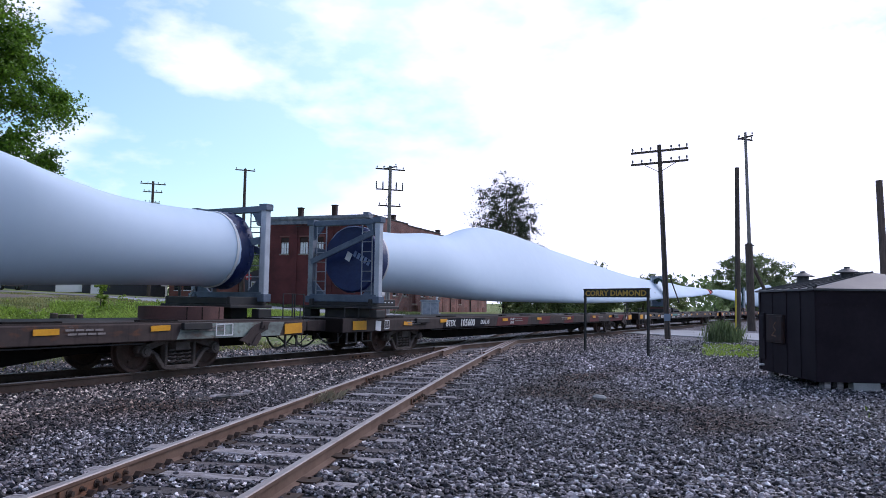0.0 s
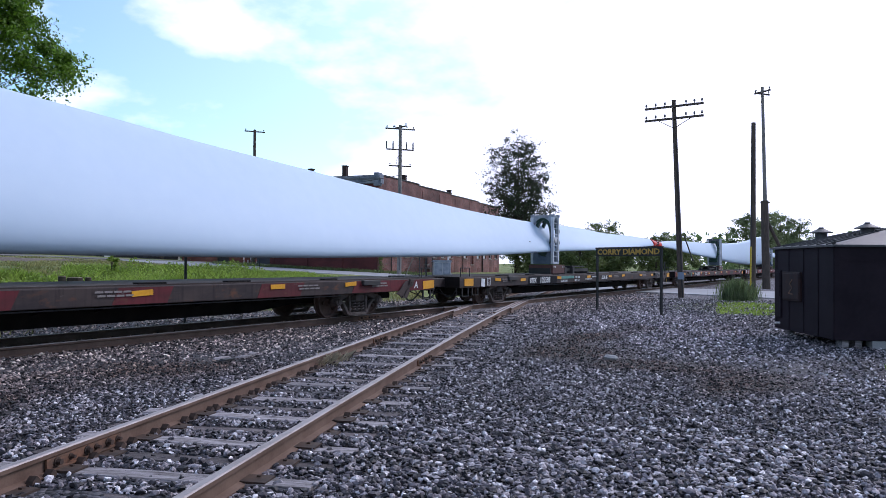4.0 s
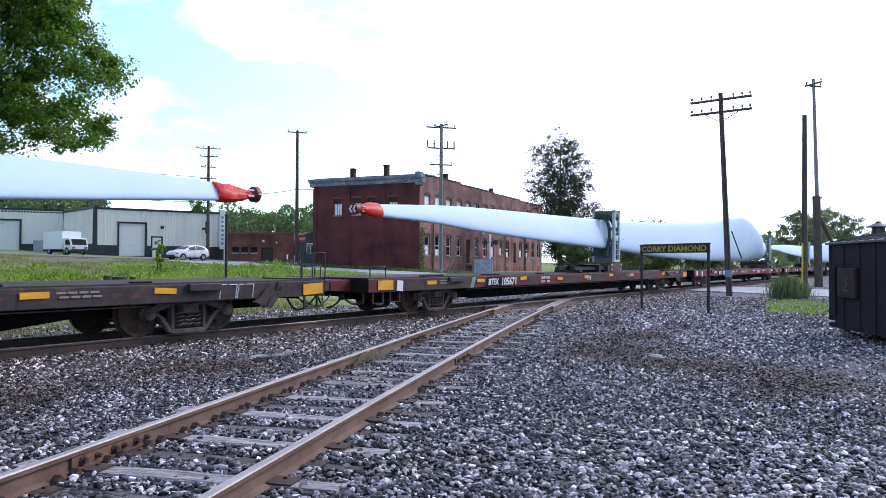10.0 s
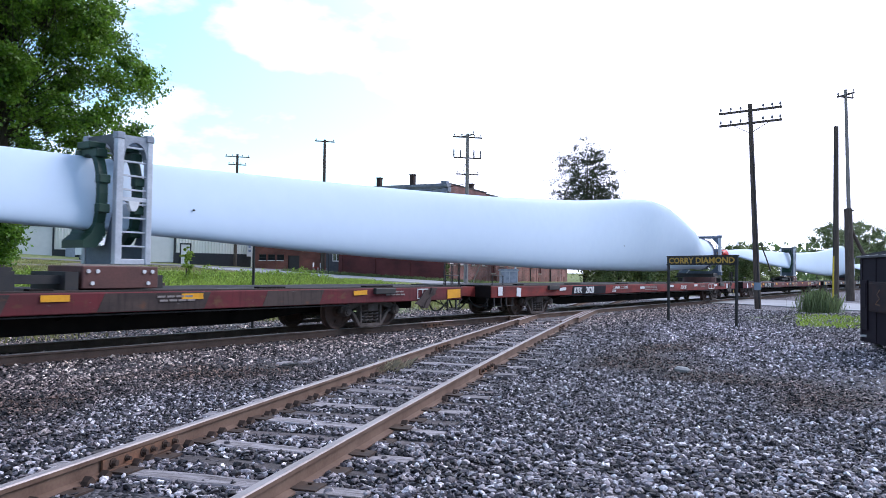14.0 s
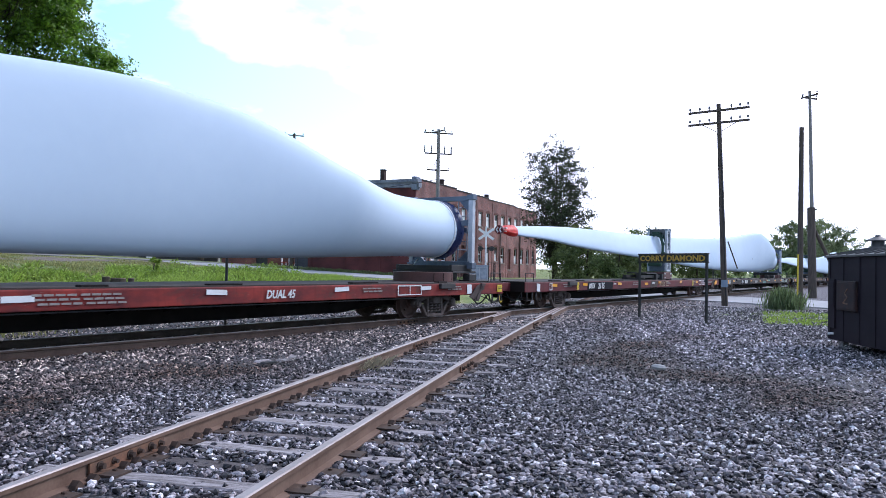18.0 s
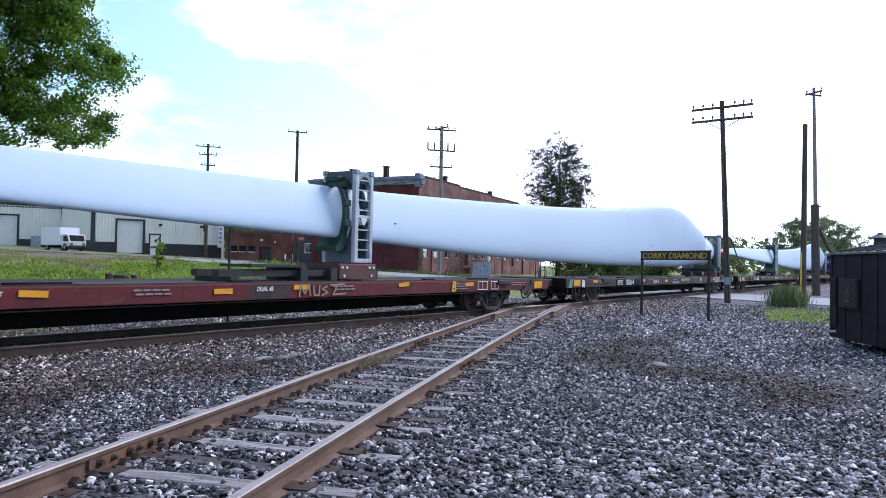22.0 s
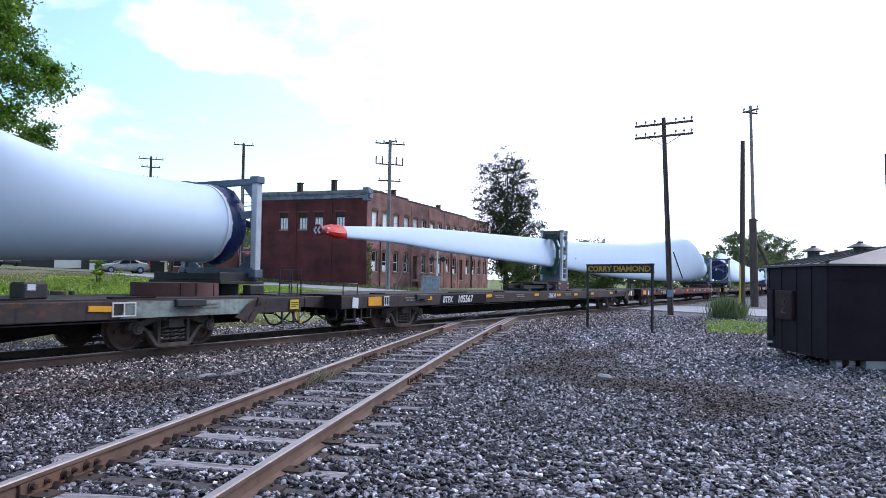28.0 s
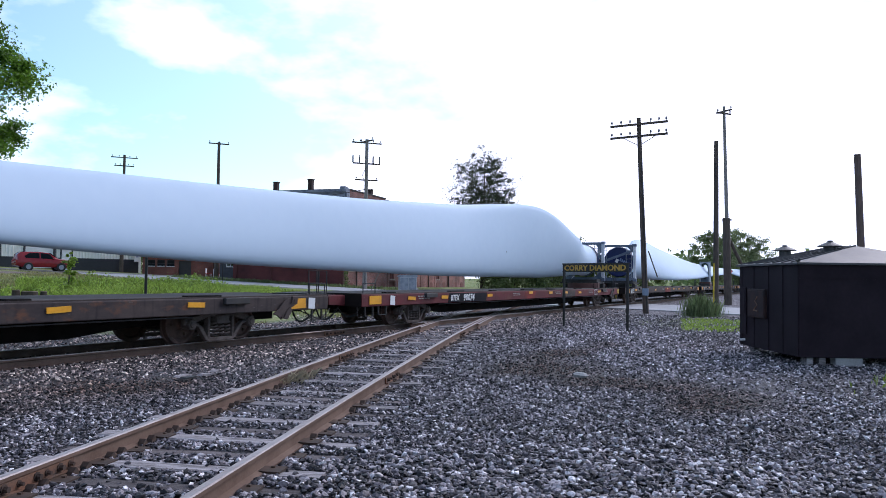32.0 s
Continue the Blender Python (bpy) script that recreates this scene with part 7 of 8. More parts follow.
def sash(parent, x0, x1, z0, z1, depth=0.14, arch=True, flip=None, blind=0.0):
    """A two-light sash window in an opening, with sill and segmental head."""
    def put(name, mb, m, par, label=""):
        return part(name, mb, m, par, label, at=flip)
    w = 0.07
    win = put("window_frame", MB().box(x0, x0 + w, depth, depth + 0.06, z0, z1).box(x1 - w, x1, depth, depth + 0.06, z0, z1).box(x0 + w, x1 - w, depth, depth + 0.06, z0, z0 + w).box(x0 + w, x1 - w, depth, depth + 0.06, z1 - w, z1).box(x0 + w, x1 - w, depth - 0.01, depth + 0.06, (z0 + z1) / 2 - 0.035, (z0 + z1) / 2 + 0.035), WHITE, parent, "white sash frame")
    m = (z0 + z1) / 2
    part("pane", MB().box(x0 + w, x1 - w, depth + 0.03, depth + 0.04, z0 + w, m - 0.035), GLASS, win)
    part("pane", MB().box(x0 + w, x1 - w, depth + 0.03, depth + 0.04, m + 0.035, z1 - w), GLASS, win)
    if blind:
        low = z0 + w + 0.01
        top = z0 + w + (z1 - z0 - 2 * w) * abs(blind)
        # a white panel set just before the glass
        part("blind", MB().box(x0 + w, x1 - w, depth + 0.005, depth + 0.025, low, top), PANE_FILL, win, "white panel in front of the pane")
    put("window_sill", MB().box(x0 - 0.06, x1 + 0.06, -0.07, 0.15, z0 - 0.11, z0 - 0.001), SILL, parent)
    if arch:
        pts = [(x0 - 0.05, z1 - 0.02)] + [(x0 - 0.05 + (x1 - x0 + 0.1) * k / 6, z1 + 0.12 + 0.14 * math.sin(math.pi * k / 6)) for k in range(7)] + [(x1 + 0.05, z1 - 0.02)]
        put("lintel_arch", MB().prism(pts, -0.035, 0.06), DARKBRICK, parent)


DARKBRICK = mat("arch_brick", (0.13, 0.05, 0.04), (0.09, 0.036, 0.03), rough=0.9, scale=6, fine=40)


def mill():
    base, L, D, H = 0.2, 35.6, 11.0, 8.55
    b = thing("brick_mill", "three-storey red brick mill with arched windows and cornice", "building", at=pose(53.98, 37.96, base, 0, 0, 8.7))
    # front, facing the tracks: local y=0, openings in three bands
    front_open, wins, doors, blanks = [], [], [], []
    ups = (1.6, 3.8, 6.25, 8.7, 11.0, 13.2, 15.6, 17.8, 20.4, 22.6, 24.9, 27.2, 29.6, 31.9, 34.2)
    for i, x in enumerate(ups):
        o = (x - 0.60, x + 0.60, 5.80, 7.35)
        front_open.append(o)
        wins.append(o)
        if i in (4, 10):
            o = (x - 0.55, x + 0.55, 1.30, 3.65)
            doors.append(o)
        elif i == 8:
            o = (x - 0.5, x + 0.5, 2.2, 3.75)
            wins.append(o)
        else:
            o = (x - 0.55, x + 0.55, 2.0, 3.75)
            wins.append(o)
        front_open.append(o)
        if i in (1, 5, 8, 12):
            continue
        if i == 4:
            o = (x - 0.95, x + 0.95, 0.0, 1.05)
            doors.append(o)
            front_open.append(o)
        else:
            blanks.append((x - 0.45, x + 0.45, 0.05, 0.95))
    w = part("front_wall", wall_with_openings(L, H, 0.4, front_open), BRICK1, b, "weathered pinkish brick front")
    for k, o in enumerate(wins):
        sash(w, *o, blind=(0.98, 0.75, 0.98, 0.6, 0.98, 0.9)[k % 6] if o[2] > 5 else (0.0, 0.45, 0.0, 0.3, 0.6)[k % 5])
    for o in doors:
        part("door", MB().box(o[0], o[1], 0.16, 0.22, o[2], o[3]).box((o[0] + o[1]) / 2 - 0.02, (o[0] + o[1]) / 2 + 0.02, 0.145, 0.16, o[2], o[3]), DOORRED, w, "dark red loading door")
        part("window_sill", MB().box(o[0] - 0.1, o[1] + 0.1, -0.06, 0.12, o[2] - 0.12, o[2] - 0.001), SILL, w)
    for o in blanks:
        pts = [(o[0], o[2])] + [(o[0] + (o[1] - o[0]) * k / 6, o[3] - 0.15 + 0.16 * math.sin(math.pi * k / 6)) for k in range(7)] + [(o[1], o[2])]
        part("blind_arch", MB().prism(pts, -0.03, 0.02), BOARDED, w)
    # stepped parapet
    steps = ((0, 9, 0.42), (9, 18, 0.28), (18, 27, 0.14), (27, L, 0.02))
    for a, c, h in steps:
        part("parapet", MB().box(a, c, 0.0, 0.35, H, H + h + 0.12), BRICK1, w)
        part("coping", MB().box(a, c, -0.06, 0.42, H + h + 0.12, H + h + 0.22), ROOFM, w)
    for x in (0.0, 4.95, 9.85, 14.4, 19.1, 23.8, 28.4, 33.1):
        part("pilaster", MB().box(x, x + 0.35, -0.03, -0.002, 0, H), BRICK1, w)
    # side wall facing the street, painted
    side_open = []
    for y in (2.6, 4.75, 6.35, 8.35):
        side_open.append((y - 0.42, y + 0.42, 5.65, 7.15))
    sw = part("side_wall", wall_with_openings(D, H + 0.1, 0.4, side_open), BRICK2, b, "dark red painted brick gable", at=Matrix(((0, 1, 0, 0), (1, 0, 0, 0), (0, 0, 1, 0), (0, 0, 0, 1))))
    for o in side_open:
        sash(sw, o[0], o[1], o[2], o[3] - 0.45, arch=False, blind=0.98)
        for k in (0.34, 0.66):
            part("muntin", MB().box(o[0] + (o[1] - o[0]) * k - 0.02, o[0] + (o[1] - o[0]) * k + 0.02, 0.12, 0.142, o[2], o[3] - 0.45), DARK, sw)
        part("lintel", MB().box(o[0] - 0.1, o[1] + 0.1, -0.03, 0.1, o[3] + 0.02, o[3] + 0.15), BOARDED, sw)
        part("window_head", MB().box(o[0], o[1], 0.1, 0.16, o[3] - 0.45, o[3] + 0.0), CHIMNEY, sw)
    for y in (0.0, 3.4, 7.0, 10.6):
        part("pilaster", MB().box(y, y + 0.4, -0.08, -0.002, 0, H - 0.5), BRICK2, sw)
    for y in (0.9, 4.6, 5.6, 9.2):
        part("blind_arch", MB().box(y, y + 0.7, -0.03, 0.02, 0.1, 0.6), BOARDED, sw)
    part("cornice", MB().prism([(0.1, H - 0.25), (-0.12, H - 0.2), (-0.18, H + 0.08), (-0.40, H + 0.25), (-0.42, H + 0.42), (0.4, H + 0.55), (0.4, H - 0.25)], -0.35, D + 0.35, axis="x"), CORNICE, sw, "slate-grey sheet cornice")
    part("cornice_end", MB().box(-0.15, 0.35, -0.25, 0.5, H - 0.45, H + 0.72), CORNICE, sw, bevel=0.05)
    part("back_wall", MB().box(0.4, L, D - 0.4, D, 0, H).box(L - 0.4, L, 0.4, D - 0.4, 0, H - 0.1), BRICK1, b)
    part("roof", MB().box(0.2, L - 0.1, 0.36, D - 0.2, H - 0.15, H - 0.02), ROOFM, b)
    part("roof", MB().box(-0.1, 1.2, 0.2, D - 0.1, H + 0.40, H + 0.52), ROOFM, b, "dark tar roof edge")
    for x, y, h in ((0.6, 3.6, 1.45), (0.6, 7.1, 1.3), (7.4, 0.9, 1.25), (19.6, 0.9, 0.95)):
        ch = part("chimney", MB().box(x - 0.2, x + 0.2, y - 0.2, y + 0.2, H - 0.1, H + h), CHIMNEY, b)
        part("chimney_cap", MB().box(x - 0.25, x + 0.25, y - 0.25, y + 0.25, H + h, H + h + 0.08), CHIMNEY, ch)
    part("lean_to", MB().box(L, L + 2.4, 0.8, 5.0, 0, 6.8), DARKBRICK, b)
    part("lean_to_roof", MB().box(L, L + 3.0, 0.4, 5.4, 6.8, 7.0), ROOFM, b)
    for x in (2.6, 21.5, 28.6):
        part("downpipe", MB().cyl((x, -0.1, 0), (x, -0.1, 6.2), 0.06, n=8), DARK, w, smooth=0.8)
    # climbing plant on the corner
    g = random.Random(3)
    pts = [Vector((abs(g.gauss(0.2, 0.35)), -0.12 - 0.1 * g.random(), g.uniform(0.2, 4.4))) for _ in range(420)]
    part("climbing_plant", leaf_mesh("climbing_plant", pts, 0.10, LEAF2, 9), None, b, "brown-green climbing plant on the corner")


# ---------------------------------------------------------------- warehouse and annex
def ribbed(length, z0, z1, step=0.32, depth=0.05):
    mb, vs, fs = MB(), [], []
    x, k = 0.0, 0
    pts = []
    while x < length:
        for dx, d in ((0, 0), (0.62, 0), (0.72, -depth), (0.90, -depth)):
            if x + dx * step < length:
                pts.append((x + dx * step, d))
        x += step
    pts.append((length, 0))
    for px, d in pts:
        vs += [(px, d, z0), (px, d, z1)]
    for i in range(len(pts) - 1):
        fs.append((2 * i, 2 * i + 2, 2 * i + 3, 2 * i + 1))
    o = len(vs)
    vs += [(0, 0.25, z0), (0, 0.25, z1), (length, 0.25, z0), (length, 0.25, z1)]
    e = 2 * (len(pts) - 1)
    fs += [(o, o + 2, o + 3, o + 1), (0, 1, o + 1, o), (e, e + 1, o + 3, o + 2)]
    return mb.add(vs, fs)


def clad_wall(parent, name, m, length, z0, z1, doors):
    """Ribbed siding over a dark skirting with shutters set in."""
    edges = [0.0]
    for a, b, top in doors:
        edges += [a, b]
    edges.append(length)
    w = None
    for i in range(0, len(edges), 2):
        if edges[i + 1] - edges[i] < 0.05:
            continue
        seg = part(name, ribbed(edges[i + 1] - edges[i], z0 + 1.0, z1), CREAM, parent, "cream ribbed metal siding", at=m @ Matrix.Translation((edges[i], 0, 0)))
        w = w or seg
        part("skirting", MB().box(edges[i], edges[i + 1], -0.03, 0.25, z0 - 0.6, z0 + 1.0), TRIM, parent, at=m)
    for a, b, top in doors:
        seg = part(name, ribbed(b - a, z0 + top, z1), CREAM, parent, at=m @ Matrix.Translation((a, 0, 0)))
        d = part("shutter", MB().box(a + 0.08, b - 0.08, 0.05, 0.12, z0 - 0.1, z0 + top), SHUTTER, parent, "white roller shutter", at=m)
        for k in range(int(top / 0.5)):
            part("slat", MB().box(a + 0.1, b - 0.1, 0.035, 0.05, z0 + 0.04 + k * 0.5, z0 + 0.46 + k * 0.5), SHUTTER, d)
        part("door_frame", MB().box(a - 0.12, a + 0.08, -0.09, 0.14, z0 - 0.1, z0 + top + 0.18).box(b - 0.08, b + 0.12, -0.09, 0.14, z0 - 0.1, z0 + top + 0.18).box(a - 0.12, b + 0.12, -0.09, 0.14, z0 + top, z0 + top + 0.18), TRIM, parent, at=m)
    part("eave_trim", MB().box(-0.1, length + 0.1, -0.12, 0.3, z1, z1 + 0.22), TRIM, parent, at=m)
    return w


def warehouse():
    w = thing("warehouse", "cream ribbed-metal warehouse with dark skirting and white shutters", "building")
    A = (46.15, 73.68)
    m = pose(A[0], A[1], 0, 0, 0, -19.5)
    clad_wall(w, "wall", m, 13.9, 2.25, 7.0, [(2.25, 5.05, 3.35)])
    part("corner_trim", MB().box(-0.25, 0.12, -0.12, 0.2, 1.6, 7.2), TRIM, w, at=m)
    d = part("side_door", MB().box(5.75, 6.7, -0.08, 0.0, 2.0, 4.15), WHITE, w, "white side door with dark frame", at=m)
    part("door_frame", MB().box(5.6, 5.75, -0.1, 0.02, 1.9, 4.3).box(6.7, 6.85, -0.1, 0.02, 1.9, 4.3).box(5.6, 6.85, -0.1, 0.02, 4.15, 4.3), TRIM, d)
    for x in (6.6, 11.2):
        part("wall_lamp", MB().box(x, x + 0.3, -0.3, -0.05, 5.15, 5.4), DARK, w, at=m)
    board = part("end_board", MB().box(13.2, 13.85, -0.2, -0.13, 3.0, 7.5), WHITE, w, "white vertical sign board with faint marks", at=m)
    for k in range(7):
        part("board_mark", MB().box(13.38, 13.66, -0.206, -0.2, 3.5 + k * 0.5, 3.78 + k * 0.5), mat("board_blue", (0.22, 0.28, 0.42), rough=0.6), board)
    # return wall and the set-back wing
    n = pose(49.1, 84.75, 0, 0, 0, -104.9)
    clad_wall(w, "wall", n, 11.4, 2.4, 7.1, [])
    k = pose(32, 93.8, 0, 0, 0, -27.8)
    clad_wall(w, "wall", k, 19.3, 2.5, 7.3, [(11.2, 15.0, 3.6)])
    part("gas_box", MB().box(16.3, 17.3, -0.5, -0.1, 2.2, 3.9), mat("pale_box", (0.4, 0.45, 0.55), rough=0.6), w, at=k)
    roof = [(46.15, 73.68), (59.2, 69.0), (70, 92), (40, 108), (32, 93.8), (49.1, 84.75)]
    part("roof", MB().prism(roof, 7.05, 7.2, axis="z"), ROOFM, w)
    part("back_wall", MB().bar((59.2, 69.0, 4.2), (70, 92, 4.2), 0.25, 5.6).bar((70, 92, 4.2), (40, 108, 4.2), 0.25, 5.6).bar((40, 108, 4.2), (32, 93.8, 4.2), 0.25, 5.6), CREAM, w)
    a = thing("brick_annex", "low flat-roofed red brick annex with strip window", "building", at=pose(56.2, 65.1, 1.35, 0, 0, -59.2))
    ops = [(0.5, 1.32, 1.12, 1.85), (1.5, 2.32, 1.12, 1.85), (2.5, 3.32, 1.12, 1.85), (3.75, 5.05, 0.0, 1.75)]
    wl = part("wall", wall_with_openings(7.3, 3.25, 0.3, ops), BRICK3, a)
    for bx in ((0.3, 7.3, 4.6, 4.9, 0, 3.25), (0, 0.3, 0.3, 4.9, 0, 3.25), (7.0, 7.3, 0.3, 4.6, 0, 3.2)):
        part("wall", MB().box(*bx), BRICK3, a)
    part("roof", MB().box(-0.12, 7.42, -0.12, 5.0, 3.25, 3.45), mat("parapet_cap", (0.16, 0.09, 0.08), rough=0.8), a)
    for x in (0.5, 1.5, 2.5):
        f = part("window_frame", MB().box(x, x + 0.05, 0.12, 0.18, 1.12, 1.85).box(x + 0.77, x + 0.82, 0.12, 0.18, 1.12, 1.85).box(x + 0.05, x + 0.77, 0.12, 0.18, 1.8, 1.85).box(x + 0.05, x + 0.77, 0.13, 0.17, 1.44, 1.48), DARK, wl)
        part("pane", MB().box(x + 0.05, x + 0.77, 0.14, 0.15, 1.2, 1.8), CARGLASS, f)
        part("window_sill", MB().box(x, x + 0.82, -0.06, 0.12, 1.121, 1.2), WHITE, wl, "white window sill", bevel=0.01)
    part("door", MB().box(3.75, 5.05, 0.2, 0.26, 0, 1.75), DARK, wl, "dark recessed door")
    part("wall_lamp", MB().box(3.9, 4.15, -0.2, -0.02, 2.35, 2.6).box(5.4, 5.55, -0.2, -0.02, 2.2, 2.4), WHITE, wl)
    # dark outbuilding between annex and mill, with a white outside stair
    o = thing("outbuilding", "small dark outbuilding with white window and outside stair", "building", at=pose(60.5, 58.4, 1.3, 0, 0, -55))
    part("wall", MB().box(0, 4.6, 0, 3, 0, 3.0), mat("dark_boards", (0.05, 0.055, 0.07), (0.08, 0.085, 0.1), rough=0.8, scale=3), o)
    part("roof", MB().prism([(-0.2, 3.0), (4.8, 3.0), (2.3, 3.9)], -0.2, 3.2), ROOFM, o)
    fr = part("window_frame", MB().box(0.7, 1.6, -0.06, -0.002, 1.2, 2.3), WHITE, o)
    part("pane", MB().box(0.78, 1.12, -0.075, -0.06, 1.3, 2.2).box(1.18, 1.52, -0.075, -0.06, 1.3, 2.2), GLASS, fr)
    part("shed_wing", MB().box(1.95, 3.4, -0.4, -0.01, 0, 2.7), WHITE, o, "white boarded wing")
    mb = MB().bar((1.6, -0.8, 0.0), (2.8, -0.8, 1.9), 0.08, 0.1).bar((1.6, -1.4, 0.0), (2.8, -1.4, 1.9), 0.08, 0.1).bar((1.6, -0.8, 0.9), (2.8, -0.8, 2.8), 0.06, 0.06)
    for k in range(8):
        mb.box(1.65 + k * 0.15, 1.8 + k * 0.15, -1.4, -0.8, 0.1 + k * 0.235, 0.13 + k * 0.235)
    part("outside_stair", mb, DARK, o)


def crossing_signal():
    s = thing("crossing_signal", "railway crossing signal with crossbuck and paired lamps", "crossing signal", at=(52.1, 29.8, lie(52.1, 29.8) - 0.05))
    part("mast", MB().cyl((0, 0, 0), (0, 0, 4.5), 0.07, n=10), WHITE, s, smooth=0.8)
    d = Vector((0.55, -0.83, 0))
    n = Vector((-0.83, -0.55, 0))
    for k in (-1, 1):
        part("crossbuck", MB().bar(d * -0.6 + Vector((0, 0, 3.9 - k * 0.42)) + n * (0.1 + 0.015 * k), d * 0.6 + Vector((0, 0, 3.9 + k * 0.42)) + n * (0.1 + 0.015 * k), 0.02, 0.2, up=(0, 0, 1)), WHITE, s)
        c = d * 0.45 * k + Vector((0, 0, 2.75))
        h = part("lamp_housing", MB().cyl(c + n * 0.05, c + n * 0.12, 0.21, 0.21, 16).cyl(c + n * 0.12, c + n * 0.3, 0.14, 0.12, 12), SIGNBLACK, s)
        part("lamp_lens", MB().cyl(c + n * 0.12, c + n * 0.135, 0.1, n=12), LAMP_RED, h)
    part("lamp_arm", MB().bar(d * -0.6 + Vector((0, 0, 2.75)), d * 0.6 + Vector((0, 0, 2.75)), 0.05, 0.06), DARK, s)
    part("base", MB().box(-0.25, 0.25, -0.25, 0.25, 0, 0.4), CONCRETE, s)
    b = thing("relay_cabinet", "silver railway relay cabinet on a concrete base", "cabinet", at=pose(50.0, 29.2, lie(50, 29.2), 0, 0, -50))
    part("body", MB().box(-0.65, 0.65, -0.4, 0.4, 0.15, 1.25), mat("silver_cabinet", (0.45, 0.47, 0.5), rough=0.4, metal=0.5), b, bevel=0.02)
    part("roof", MB().prism([(-0.75, 1.25), (0.75, 1.25), (0.65, 1.4), (-0.65, 1.4)], -0.48, 0.48), ALU, b)
    part("door", MB().box(-0.6, -0.03, -0.43, -0.40, 0.22, 1.18).box(0.03, 0.6, -0.43, -0.40, 0.22, 1.18), ALU, b)
    part("base", MB().box(-1.0, 1.0, -0.6, 0.6, -0.1, 0.15), CONCRETE, b)
    r = thing("stop_sign", "red stop sign on a short post by the mill corner", "sign", at=pose(44.2, 42.4, lie(44.2, 42.4), 0, 0, -47))
    part("post", MB().box(-0.03, 0.03, -0.02, 0.02, 0, 2.7), DARK, r)
    f = part("face", MB().cyl((0, -0.03, 2.4), (0, -0.045, 2.4), 0.27, n=8), mat("stop_red", (0.42, 0.02, 0.025), rough=0.5), r)
    lettering("sign_text", "STOP", 0.17, LETTER, r, -0.205, -0.05, 2.34, 0.95)
    # seats outside the annex
    for k, (x, y) in enumerate(((57.0, 56.5), (57.5, 55.9))):
        c = thing("garden_chair", "red and white garden chair outside the annex", "chair", "garden chairs", at=pose(x, y, lie(x, y), 0, 0, 30 + 40 * k))
        part("seat", MB().box(-0.25, 0.25, -0.25, 0.25, 0.40, 0.45), LAMP_RED, c)
        part("backrest", MB().box(-0.25, 0.25, 0.22, 0.27, 0.45, 0.95), WHITE, c, "white backrest", bevel=0.02)
        for sx in (-0.22, 0.22):
            for sy in (-0.22, 0.22):
                part("leg", MB().cyl((sx, sy, 0), (sx, sy, 0.42), 0.02, n=6), WHITE, c)
    p = thing("marker_post", "thin black metal post behind the far track", "post", at=(13.13, 15.24, 0))
    part("shaft", MB().cyl((0, 0, -0.1), (0, 0, 2.72), 0.035, n=8), SIGNBLACK, p, smooth=0.8)
    part("cap", MB().cyl((0, 0, 2.72), (0, 0, 2.76), 0.05, n=8), SIGNBLACK, p)
    q = thing("guy_guard", "yellow guy-wire guard beside a pole", "post", at=(38.1, 5.35, 0))
    part("sleeve", MB().cyl((0, 0, -0.05), (0.02, -0.02, 2.5), 0.038, n=10), YELLOW, q, smooth=0.8)
    part("guy_wire", MB().cyl((0.02, -0.02, 2.4), (0.8, 0.0, 7.5), 0.012, n=5), CABLE, q)
    for k, (x, y, r_, h) in enumerate(((13.2, 20.5, 0.11, 1.02), (13.52, 20.38, 0.22, 0.99), (13.9, 20.3, 0.09, 1.0))):
        s = thing("cut_stump", "grey sawn tree stump on the bank", "stump", "sawn stumps", at=(x, y, lie(x, y) - 0.1))
        part("trunk", MB().cyl((0, 0, 0), (0.03, 0, h), r_ * 1.1, r_, 12), BARK, s, smooth=0.9)
        part("cut_face", MB().cyl((0.03, 0, h), (0.03, 0, h + 0.015), r_ * 0.92, n=12), mat("cut_wood", (0.28, 0.22, 0.16), (0.2, 0.16, 0.12), rough=0.9), s)
    k = thing("leaning_rod", "thin pale rod leaning beside the mill", "rod", at=(45.4, 29.6, lie(45.4, 29.6)))
    part("shaft", MB().cyl((0, 0, 0), (0.5, -0.9, 2.4), 0.03, n=6), GREYPOLE, k)


# ---------------------------------------------------------------- vehicles
CARS_ON_ROAD = []


